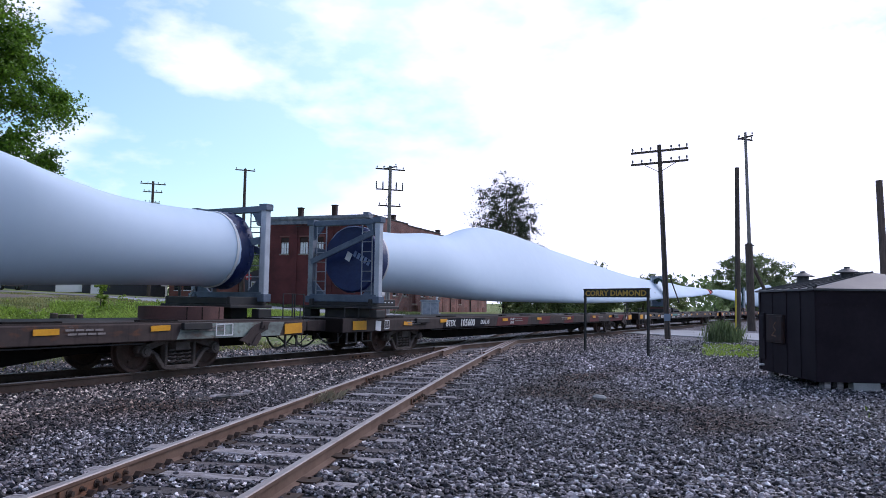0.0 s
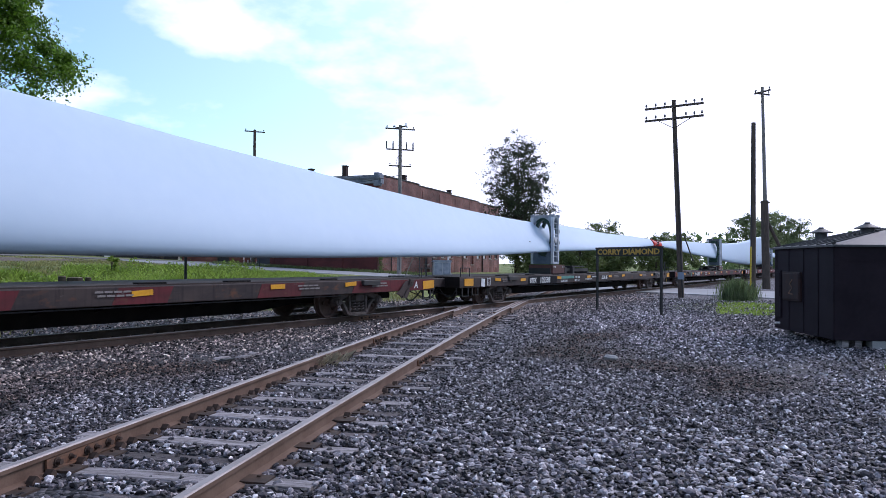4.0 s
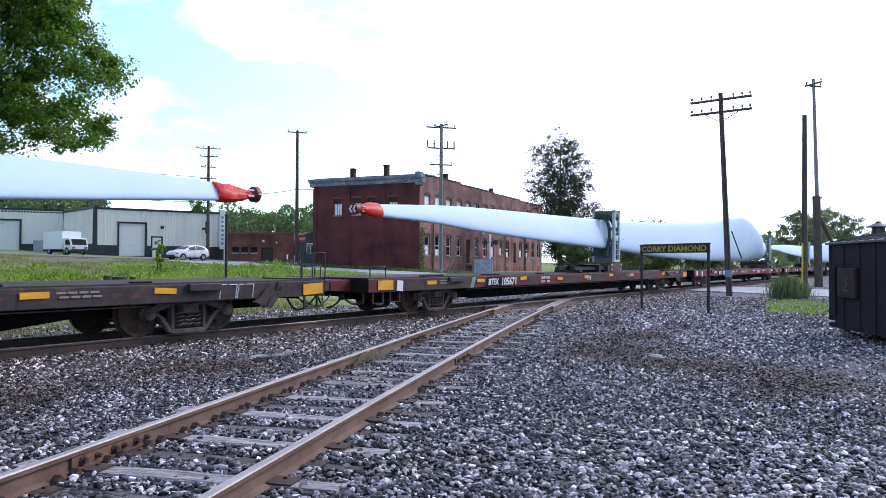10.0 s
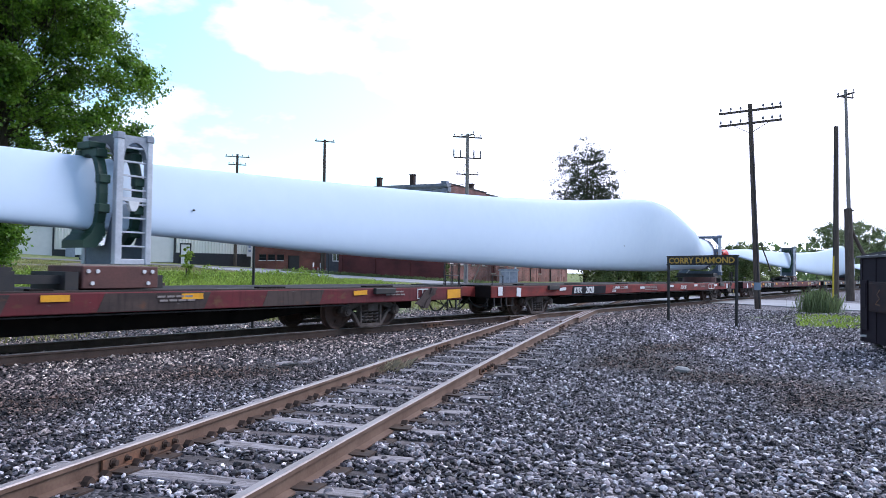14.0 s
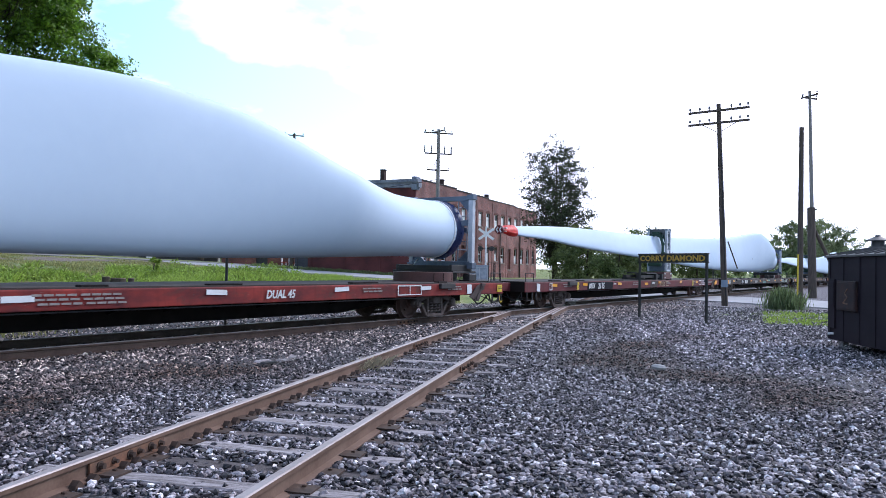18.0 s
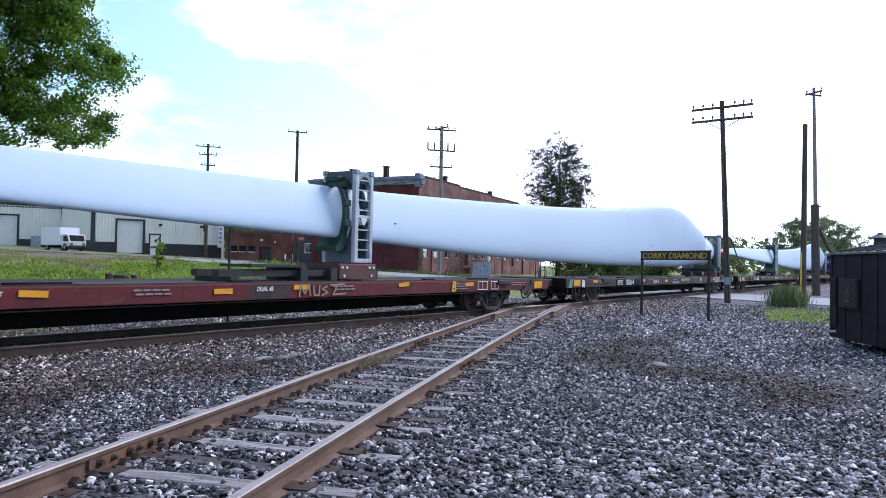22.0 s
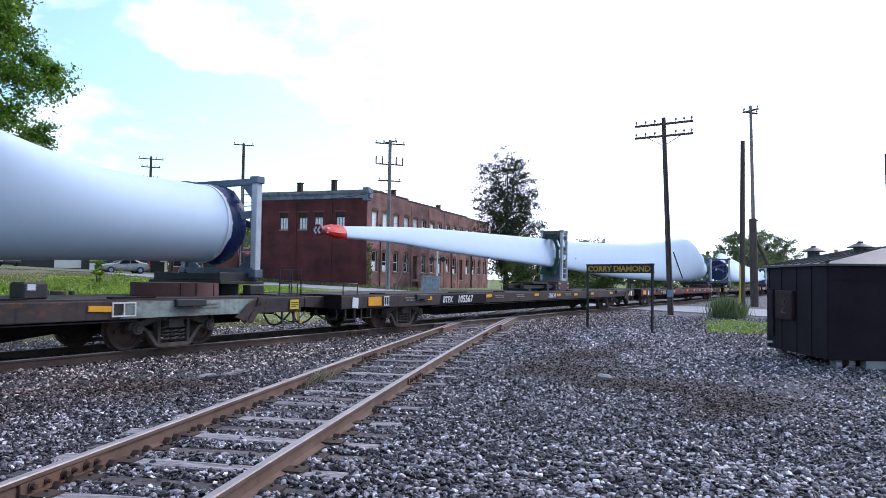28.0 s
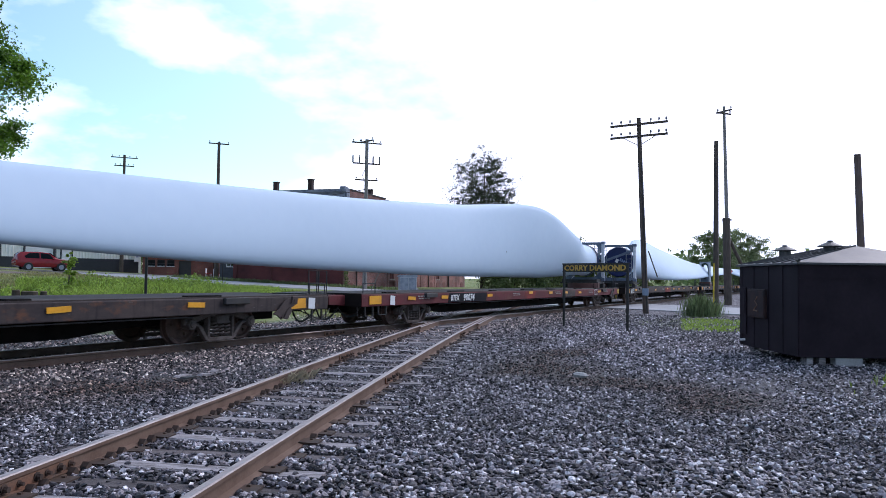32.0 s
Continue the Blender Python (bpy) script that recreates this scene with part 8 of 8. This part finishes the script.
CAR_LINES = {
    "suv": ((2.34, 0.66, 0.70, 0.66), (2.24, 0.84, 0.90, 0.80), (1.9, 0.95, 1.02, 0.89), (1.2, 1.02, 1.12, 0.92), (0.75, 1.03, 1.34, 0.92), (0.3, 1.04, 1.55, 0.92), (-0.3, 1.06, 1.66, 0.92), (-1.0, 1.09, 1.67, 0.92), (-1.65, 1.13, 1.58, 0.91),
            (-2.0, 1.14, 1.42, 0.89), (-2.22, 1.04, 1.16, 0.85), (-2.34, 0.74, 0.78, 0.78)),
    "estate": ((2.36, 0.68, 0.72, 0.72), (2.26, 0.92, 0.98, 0.84), (1.9, 1.02, 1.09, 0.9), (1.15, 1.07, 1.16, 0.92), (0.75, 1.07, 1.42, 0.92), (0.4, 1.08, 1.68, 0.92), (-0.3, 1.08, 1.75, 0.92), (-1.3, 1.09, 1.75, 0.92), (-2.0, 1.10, 1.72, 0.91),
               (-2.25, 1.08, 1.5, 0.9), (-2.34, 1.0, 1.12, 0.88), (-2.4, 0.74, 0.78, 0.84)),
    "sedan": ((2.40, 0.54, 0.58, 0.66), (2.28, 0.69, 0.74, 0.82), (1.9, 0.78, 0.85, 0.88), (1.05, 0.88, 0.96, 0.9), (0.65, 0.89, 1.18, 0.9), (0.25, 0.90, 1.37, 0.9), (-0.35, 0.92, 1.44, 0.9), (-0.9, 0.94, 1.40, 0.9), (-1.6, 0.96, 1.12, 0.89),
              (-2.2, 0.95, 1.01, 0.87), (-2.4, 0.60, 0.66, 0.78))}


def car_line(kind, x):
    """Belt height, roof height, half width and half roof width at x."""
    rows = sorted(CAR_LINES[kind])
    xs = [r[0] for r in rows]
    belt, roof, w = (float(np.interp(x, xs, [r[k] for r in rows])) for k in (1, 2, 3))
    k = min(1.0, max(0.0, (roof - belt) / 0.45))
    return belt, roof, w, w * (0.93 - 0.17 * k)


def car_pane(kind, outline, s):
    """A pane on the flank: outline holds (x, share of the way from belt to roof)."""
    vs = []
    for off in (0.014, -0.012):
        for x, v in outline:
            belt, roof, w, wr = car_line(kind, x)
            vs.append((x, s * (w * 0.985 + (wr - w * 0.985) * v + off), belt + (roof - 0.05 - belt) * v))
    n = len(outline)
    return MB().add(vs, [tuple(range(n)), tuple(range(2 * n - 1, n - 1, -1))] + [(k, n + k, n + (k + 1) % n, (k + 1) % n) for k in range(n)])


def road_car(kind, paint, label):
    """A car built nose towards +x: a shell swept along its length, glass on the shell, wheels and lamps."""
    v = thing(kind, label, "car")
    suv = kind != "sedan"
    r = 0.36 if suv else 0.31
    x0, x1 = min(CAR_LINES[kind])[0], max(CAR_LINES[kind])[0]
    rings, low = [], 0.34 if suv else 0.27
    for k in range(33):
        x = x0 + (x1 - x0) * k / 32
        belt, roof, w, wr = car_line(kind, x)
        rise = 0.16 * max(0.0, (abs(x) - 1.9) / 0.45)
        side = [(w * 0.9, low + rise), (w * 0.99, low + 0.12 + rise), (w, (low + belt) / 2), (w * 0.985, belt), (wr, roof - 0.05), (wr * 0.86, roof - 0.005), (wr * 0.45, roof + 0.015)]
        rings.append([(x, y, z) for y, z in side] + [(x, -y, z) for y, z in side[::-1]])
    n = len(rings[0])
    fs = [(a * n + k, a * n + (k + 1) % n, (a + 1) * n + (k + 1) % n, (a + 1) * n + k) for a in range(32) for k in range(n)]
    fs += [tuple(range(n - 1, -1, -1)), tuple(range(32 * n, 33 * n))]
    b = part("body", MB().add([q for ring in rings for q in ring], fs), paint, v, smooth=0.7)
    front, back = (0.95, -1.85) if suv else (0.85, -1.35)
    mid = -0.42
    for s in (-1, 1):
        part("side_window", car_pane(kind, [(front - 0.15, 0.1), (front - 0.55, 0.88), (mid + 0.05, 0.93), (mid + 0.05, 0.1)], s), CARGLASS, b)
        part("side_window", car_pane(kind, [(mid - 0.05, 0.1), (mid - 0.05, 0.93), (back + 0.55, 0.88), (back + 0.1, 0.4), (back + 0.25, 0.12)], s), CARGLASS, b)
        w = car_line(kind, x1 - 0.25)[2]
        z = car_line(kind, x1 - 0.25)[0]
        part("headlight", MB().prism([(x1 - 0.42, z - 0.06), (x1 - 0.08, z - 0.14), (x1 - 0.12, z - 0.26), (x1 - 0.4, z - 0.16)], s * w - 0.1, s * w + 0.03), PORCELAIN, b, bevel=0.02)
        part("tail_light", MB().box(x0 + 0.0, x0 + 0.2, s * 0.74 - 0.1, s * 0.74 + 0.12, 0.78, 1.0), LAMP_RED, b, bevel=0.02)
        for x in (-1.38, 1.4):
            part("arch", MB().cyl((x, s * 0.8, r), (x, s * 0.932, r), r * 1.13, n=18), SIGNBLACK, b)
            w = part("wheel", MB().cyl((x, s * 0.76, r), (x, s * 0.95, r), r * 0.62, n=16), ALU, v)
            part("tyre", MB().lathe([(-0.1, r * 0.6), (-0.1, r), (0.1, r), (0.1, r * 0.6)], (x, s * 0.845, r), 18), TYRE, w)
        part("mirror", MB().box(0.62, 0.78, s * 0.97 - 0.06, s * 0.97 + 0.06, 1.06 if suv else 0.92, 1.18 if suv else 1.04), paint, b, bevel=0.03)
    for xa, xb in ((front + 0.12, front - 0.52), (back + 0.18, back - 0.18)):
        za, zb = car_line(kind, xa)[1] + 0.02, car_line(kind, xb)[1] + 0.02
        part("windscreen", MB().bar((xa, 0, za), (xb, 0, zb), 2 * car_line(kind, xa)[3] * 0.86, 0.03), CARGLASS, b)
    part("bumper", MB().box(x1 - 0.16, x1 + 0.02, -0.6, 0.6, low + 0.06, low + 0.22), DARK, b, bevel=0.03)
    return v


def box_truck():
    t = thing("box_truck", "small white cab-over box truck parked by the warehouse", "truck", at=pose(40.1, 68.6, lie(40.1, 68.6) + 0.005, 0, 0, -93))
    part("box", MB().box(-3.1, 1.0, -1.1, 1.1, 0.6, 2.55), mat("truck_box", (0.82, 0.84, 0.88), (0.76, 0.78, 0.83), rough=0.5), t, bevel=0.03)
    cab = part("cab", MB().prism([(1.05, 0.45), (2.7, 0.45), (2.72, 1.0), (2.4, 1.72), (2.2, 1.8), (1.05, 1.8)], -0.95, 0.95), CARWHITE, t, bevel=0.05)
    part("windscreen", MB().bar((2.72, 0, 1.06), (2.43, 0, 1.68), 1.6, 0.03), CARGLASS, cab)
    for s in (-1, 1):
        part("side_window", MB().prism([(1.5, 1.05), (2.55, 1.05), (2.3, 1.62), (1.5, 1.62)], s * 0.95 - 0.012, s * 0.95 + 0.012), CARGLASS, cab)
        part("headlight", MB().box(2.72, 2.79, s * 0.68 - 0.15, s * 0.68 + 0.15, 0.66, 0.84), PORCELAIN, cab)
        for x in (-2.0, 1.85):
            w = part("wheel", MB().cyl((x, s * 0.75, 0.4), (x, s * 0.98, 0.4), 0.24, n=14), ALU, t)
            part("tyre", MB().lathe([(-0.11, 0.24), (-0.11, 0.4), (0.11, 0.4), (0.11, 0.24)], (x, s * 0.86, 0.4), 18), TYRE, w)
    part("bumper", MB().box(2.7, 2.85, -0.95, 0.95, 0.4, 0.6), DARK, cab)
    part("chassis", MB().box(-3.0, 2.6, -0.45, 0.45, 0.45, 0.75), BLACK, t)
    return t


def compact(v, k):
    """Brings a vehicle to its class size."""
    for ob in v.children_recursive:
        ob.data.transform(Matrix.Diagonal((k, k, k, 1)))


def drive_at(s):
    """A place s metres along the drive from its east end, on the ground."""
    if s < 0:
        x, y = 55 - s * 0.918, 55.9 - s * 0.397
    else:
        x, y = 55 - s * 0.937, 55.9 + s * 0.349
    return x, y


def vehicles():
    for kind, paint, label, t0, s0, v, turn in (("suv", CARWHITE, "white crossover car driving along the service drive", 9.0, 4.0, 5.25, 159.5),
                                                ("sedan", CARSILVER, "silver saloon car driving along the service drive", 28.0, 9.6, 6.6, 159.5),
                                                ("estate", CARRED, "dark red estate car driving along the service drive", 32.0, 14.0, -6.3, -20.5)):
        c = road_car(kind, paint, label)
        compact(c, 0.86 if paint is CARWHITE else 0.92)
        rows = []
        for k in range(0, 33):
            s = s0 + v * (k - t0)
            x, y = drive_at(s)
            bend = max(0.0, min(1.0, (19.0 - s) / 13.0)) if kind == "suv" and v > 0 else 0.0
            rows.append((k, pose(x, y, lie(x, y) + 0.02, 0, 0, (turn if s > 0 else (156.6 if v > 0 else -23.4)) + 32 * bend)))
        c.matrix_basis = rows[0][1]
        CARS_ON_ROAD.append((c, rows))
    compact(box_truck(), 0.85)


# ---------------------------------------------------------------- green things
def grass_blades(name, spots, hmin, hmax, label, seed, material, thin=0.06, bend=0.3):
    g = np.random.default_rng(seed)
    P = np.asarray(spots)
    n = len(P)
    a = g.uniform(0, 2 * np.pi, n)
    h = hmin + (hmax - hmin) * g.beta(1.6, 2.2, n)
    w = h * thin + 0.2 * thin
    lean = g.normal(0, bend, (n, 2)) * h[:, None]
    dx, dy = np.cos(a) * w, np.sin(a) * w
    V = np.stack([np.c_[P[:, 0] - dx, P[:, 1] - dy, P[:, 2]], np.c_[P[:, 0] + dx, P[:, 1] + dy, P[:, 2]], np.c_[P[:, 0] + lean[:, 0] * 0.4 + dx * 0.7, P[:, 1] + lean[:, 1] * 0.4 + dy * 0.7, P[:, 2] + h * 0.6], np.c_[P[:, 0] + lean[:, 0], P[:, 1] + lean[:, 1], P[:, 2] + h]], 1).reshape(-1, 3)
    F = (np.array([(0, 1, 2), (0, 2, 3)])[None] + (np.arange(n) * 4)[:, None, None]).reshape(-1, 3)
    me = bpy.data.meshes.new(name)
    me.vertices.add(len(V))
    me.vertices.foreach_set("co", V.ravel())
    me.loops.add(F.size)
    me.loops.foreach_set("vertex_index", F.ravel())
    me.polygons.add(len(F))
    me.polygons.foreach_set("loop_start", np.arange(len(F)) * 3)
    me.update(calc_edges=True)
    me.materials.append(material)
    return tagged(new(name, me), label, "grass", kind="stuff")


def off_road(x, y, gap=0.3):
    for line, half in ((ROAD, 4.2), (DRIVE, 2.6)):
        for p in line:
            if (p.x - x) ** 2 + (p.y - y) ** 2 < (half + gap) ** 2:
                return False
    return True


def crest_earth(x, y):
    """Bare earth along the crest beside the drive, 0 to 1."""
    c, q = math.cos(radians(20)), math.sin(radians(20))
    a, b = ((x - 33) * c + (y - 53.5) * q) / 11, (-(x - 33) * q + (y - 53.5) * c) / 2.6
    return max(0.0, 1.0 - a * a - b * b + 1.3 * noise.noise((x * 0.35, y * 0.5, 4)))


def scraps():
    for k, (x, y, L, a) in enumerate(((8.45, 9.02, 0.42, 20), (9.15, 9.05, 0.36, 35), (8.75, 8.85, 0.3, 5), (8.35, 8.8, 0.34, 15))):
        w = thing("wood_scrap", "pale splintered plank scrap lying on the ballast", "wood scrap", "plank scraps", at=pose(x, y, 0.05, 4, 3, a))
        part("board", MB().prism([(-L / 2, 0), (L / 2 - 0.05, 0.0), (L / 2, 0.012), (L / 2 - 0.02, 0.028), (-L / 2 + 0.03, 0.025)], -0.045, 0.05), TIE if k != 3 else SIGNBLACK, w)
    r = thing("pale_rock", "flat pale stone lying in brown dirt", "stone", at=pose(12.11, 3.83, 0.02, 5, 0, 30))
    part("body", MB().lathe([(-0.03, 0.0), (-0.03, 0.11), (0.01, 0.13), (0.045, 0.09), (0.055, 0.0)], (0, 0, 0.02), 9, "z"), CONCRETE, r)
    g = random.Random(31)
    spots = [(q[0] + g.gauss(0, 0.16), q[1] + g.gauss(0, 0.08), 0.01) for q in ((8.95, 7.4), (9.2, 7.46), (9.45, 7.52)) for _ in range(70)]
    grass_blades("dry_grass", spots, 0.06, 0.2, "dry straw tuft between the rails", 41, STRAW, 0.02, 0.6)


def greens():
    g = random.Random(21)
    spots, tall = [], []
    while len(spots) < 95000:
        x, y = g.uniform(-2, 50), 17.0 + (g.random() ** 1.1) * 46
        if y < 0.62 * x:
            continue
        edge = 17.3 + 1.6 * noise.noise((x * 0.4, 0, 3))
        if y < edge or not off_road(x, y) or noise.noise((x * 0.25, y * 0.25, 1)) < -0.28:
            continue
        if crest_earth(x, y) > 0.25 or x > 40 and y < 46 or (x > 46 and y > 30):
            continue
        spots.append((x, y, lie(x, y) - 0.03))
    grass_blades("grass", spots, 0.05, 0.22, "short yellow-green grass on the far bank", 4, BLADES)
    # ragged tall grass in drifts along the lower bank
    tall = []
    while len(tall) < 42000:
        x, y = g.uniform(4, 37), g.uniform(22, 40)
        drift = noise.noise((x * 0.22, y * 0.3, 8)) + 0.5 * noise.noise((x * 0.8, y * 0.9, 2))
        if y < 0.55 * x + 4 or drift < 0.12 + 0.4 * abs(y - 31) / 9 or not off_road(x, y):
            continue
        tall.append((x, y, lie(x, y) - 0.03))
    grass_blades("tall_weeds", tall, 0.1, 0.55, "ragged tall weeds in drifts on the far bank", 5, WEED, 0.035, 0.4)
    # leafy weeds in uneven clumps
    for cx, cy, rad, n in ((32.0, 34.8, 0.7, 5), (33.6, 35.0, 0.8, 7), (34.9, 34.6, 0.6, 4), (24.2, 33.0, 1.4, 9), (26.6, 33.6, 1.3, 9), (17.0, 33.4, 2.0, 9), (21.5, 29.5, 1.7, 5), (24.5, 31.5, 2.4, 9), (27.5, 33.5, 2.0, 7), (31.5, 34.0, 1.4, 4), (18, 28, 1.8, 4), (33.5, 37.5, 1.6, 5), (15, 29, 3.0, 10), (10.5, 27, 3.0, 10), (5, 24, 3.0, 8)):
        for _ in range(n):
            a, r = g.uniform(0, 6.283), rad * math.sqrt(g.random())
            x, y = cx + r * math.cos(a), cy + r * math.sin(a)
            if not off_road(x, y):
                continue
            high, wide, pts = g.uniform(0.3, 0.8) if rad < 1.5 else g.uniform(0.22, 0.62), g.uniform(0.45, 1.1), []
            for _ in range(420):
                b, e = g.uniform(0, 6.283), g.random()
                q = wide * math.sqrt(e)
                k = g.random() ** 0.8 * (1 - 0.7 * e) * (0.6 + 0.6 * noise.noise((q * math.cos(b) * 3 + x, q * math.sin(b) * 3, y)))
                pts.append((q * math.cos(b), q * math.sin(b), max(0.0, high * k * 1.6)))
            mb = MB()
            for _ in range(5):
                mb.cyl((g.uniform(-0.1, 0.1), g.uniform(-0.1, 0.1), -0.05), (g.uniform(-0.3, 0.3) * wide, g.uniform(-0.3, 0.3) * wide, high * 0.85), 0.008, 0.004, 4)
            t = thing("weed_bush", "bright green leafy weed clump on the bank", "weeds", "weeds on the bank", at=(x, y, lie(x, y) - 0.02))
            part("stem", mb, REED, t)
            part("foliage", leaf_mesh("foliage", pts, 0.055, WEED, g.randrange(9999), 0.6), None, t)
    tuft = []
    for _ in range(4500):
        q = g.choice((0.14, 0.24, 0.42))
        tuft.append((36.4 + g.gauss(0, q), 5.66 + g.gauss(0, q * 0.85), -0.02))
    grass_blades("tall_weeds", tuft, 0.12, 1.2, "tall reedy grass at the foot of the poles", 8, REED, 0.009, 0.13)
    low = []
    for _ in range(3600):
        r, a = 26 + 8 * g.random(), radians(5.2 + 5.0 * g.random())
        if noise.noise((r * 0.8, a * 40, 2)) > -0.25:
            low.append((r * math.cos(a), r * math.sin(a), -0.02))
    for _ in range(1600):
        low.append((14.0 + g.gauss(0, 0.8), -2.0 + g.gauss(0, 0.55), -0.02))
    grass_blades("grass", low, 0.03, 0.17, "short grass patches in the gravel", 11, WEED)
    verge = []
    for _ in range(5000):
        y = g.uniform(32, 54)
        x = 53.6 - 0.153 * (y - 37.96) - 1.7 * g.random() ** 1.3
        verge.append((x, y, lie(x, y) - 0.02))
    grass_blades("grass", verge, 0.12, 0.42, "dull uncut grass verge along the mill gable", 18, LEAF2)
    far = []
    for _ in range(6000):
        far.append((g.triangular(-6, 10, 3), g.uniform(15.7, 18.6), lie(0, 16) - 0.01))
    grass_blades("grass", far, 0.04, 0.2, "sparse weeds along the far ballast shoulder", 15, BLADES)
    tree(16.3, 36.3, 19.8, 5.75, 215000, 0.082, LEAF1, "large leafy tree on the far bank", 2, 430, 0.42, 0.25, None, 0.55, 0.62,
         ((7.3, 1.3, 7.9), (6.8, 1.1, 7.6), (7.8, 1.4, 7.7), (6.9, 1.2, 7.1), (6.2, 1.0, 6.8), (5.4, 1.4, 7.4), (5.1, 0.6, 6.5), (6.0, 1.6, 8.6), (4.6, 1.0, 8.2), (5.8, 0.4, 9.4), (4.2, 0.8, 6.9), (5.4, 0.9, 10.4)))
    tree(14.6, 33.0, 4.3, 0.95, 9000, 0.085, LEAF1, "leafy young bush at the foot of the tree", 12, 60, 0.07, 0.05, None, 0.0, 0.4)
    tree(7.0, 36.0, 17.0, 6.0, 16000, 0.18, LEAF1, "broad leafy tree on the far bank", 3, 80, 0.38, 0.2)
    tree(72.6, 33.2, 14.9, 4.4, 21000, 0.10, LEAF3, "tall dark thin-crowned tree behind the mill", 9, 480, 0.3, 0.16, None, 0.08, 0.55, (), 0.3)
    tree(60.6, 75.6, 8.6, 1.9, 7000, 0.075, LEAF1, "slender sparse tree behind the warehouse end", 7, 26, 0.1, 0.3)
    tree(23.6, 32.4, 2.0, 0.34, 1500, 0.055, WEED, "young leafy sapling on the bank", 6, 40, 0.04, 0.12)
    for i, (x, y, h, c) in enumerate(((66, 27, 6.2, 2.8), (70, 30, 7.2, 3.2), (62, 22.5, 5.0, 2.6), (75, 26, 6.6, 3.2), (82, 27, 7.0, 3.6), (80, 20.5, 5.4, 2.8), (92, 22, 6.5, 3.4), (69, 21.5, 4.2, 2.3), (104, 24, 7, 4))):
        tree(x, y, h * 0.86, c, 13000, 0.10, LEAF2, "dense olive bush beyond the tracks", 30 + i, 70, 0.14, 0.02)
    for i, (x, y, h, c) in enumerate(((119, 16.4, 9.6, 4.6), (132, 14.2, 10.2, 5.0), (146, 14.6, 7.4, 4.2))):
        tree(x, y, h, c, 20000, 0.12, LEAF4, "roadside tree far down the line", 50 + i, 110, 0.25, 0.12, None, 0.0, 0.6)
    # far woods
    pts = []
    for k in range(520):
        x = g.uniform(52, 200) if k < 440 else g.uniform(-30, 420)
        y = 128 + 0.1 * x + g.gauss(0, 9)
        top = (10 if x < 78 else 15) + 5 * noise.noise((x * 0.02, 0, 5)) + 3.0 * noise.noise((x * 0.09, 0, 5)) + 0.02 * max(0, 150 - x)
        if 49.5 < math.degrees(math.atan2(y, x)) < 57.5:
            top = 3.0
        r = g.uniform(1.5, 3.2)
        c = Vector((x, y, lie(x, y) + (top - r) * g.random() ** 0.6))
        for _ in range(250):
            d = Vector((g.gauss(0, 1), g.gauss(0, 1), g.gauss(0, 1) + 0.3)).normalized()
            pts.append(c + d * r * (0.75 + 0.35 * noise.noise(d * 2.5 + c) + 0.15 * g.random()))
    tagged(new("far_woods", leaf_mesh("far_woods", pts, 0.27, WOODSM, 12, 0.8)), "distant green wooded hillside", "woods", kind="stuff")
    pts = []
    for _ in range(9000):
        x = g.uniform(150, 420)
        y = 24 + g.gauss(0, 10) + 0.05 * (x - 150)
        pts.append((x, y, (7 + 3 * noise.noise((x * 0.05, 0, 9))) * (g.random() ** 0.6)))
    for _ in range(6000):
        x = g.uniform(150, 420)
        y = -18 - g.gauss(0, 10) - 0.2 * (x - 150)
        pts.append((x, y, (3.5 + 2 * noise.noise((x * 0.05, 0, 19))) * (g.random() ** 0.6)))
    tagged(new("far_woods", leaf_mesh("far_woods", pts, 0.5, WOODSM, 13, 0.8)), "distant trees beside the line", "woods", kind="stuff")


poles()
name_sign()
shed()
mill()
warehouse()
crossing_signal()
vehicles()
greens()
scraps()
stones()


# ---------------------------------------------------------------- what moves
def motions():
    ticks = [t for t in range(0, 33)]
    for ob, u, y, turned in ROLLING:
        walk(ob, [(t, pose(u - gone(t), TRACK_Y + y, 0, 0, 0, 180 if turned else 0)) for t in ticks])
    turns = [k / 15 for k in range(0, 481)]
    for w, dx, z in WHEELSETS:
        walk(w, [(t, pose(dx, 0, z, 0, -math.degrees(gone(t) / 0.42), 0)) for t in turns])
    for c, rows in CARS_ON_ROAD:
        walk(c, rows)


motions()
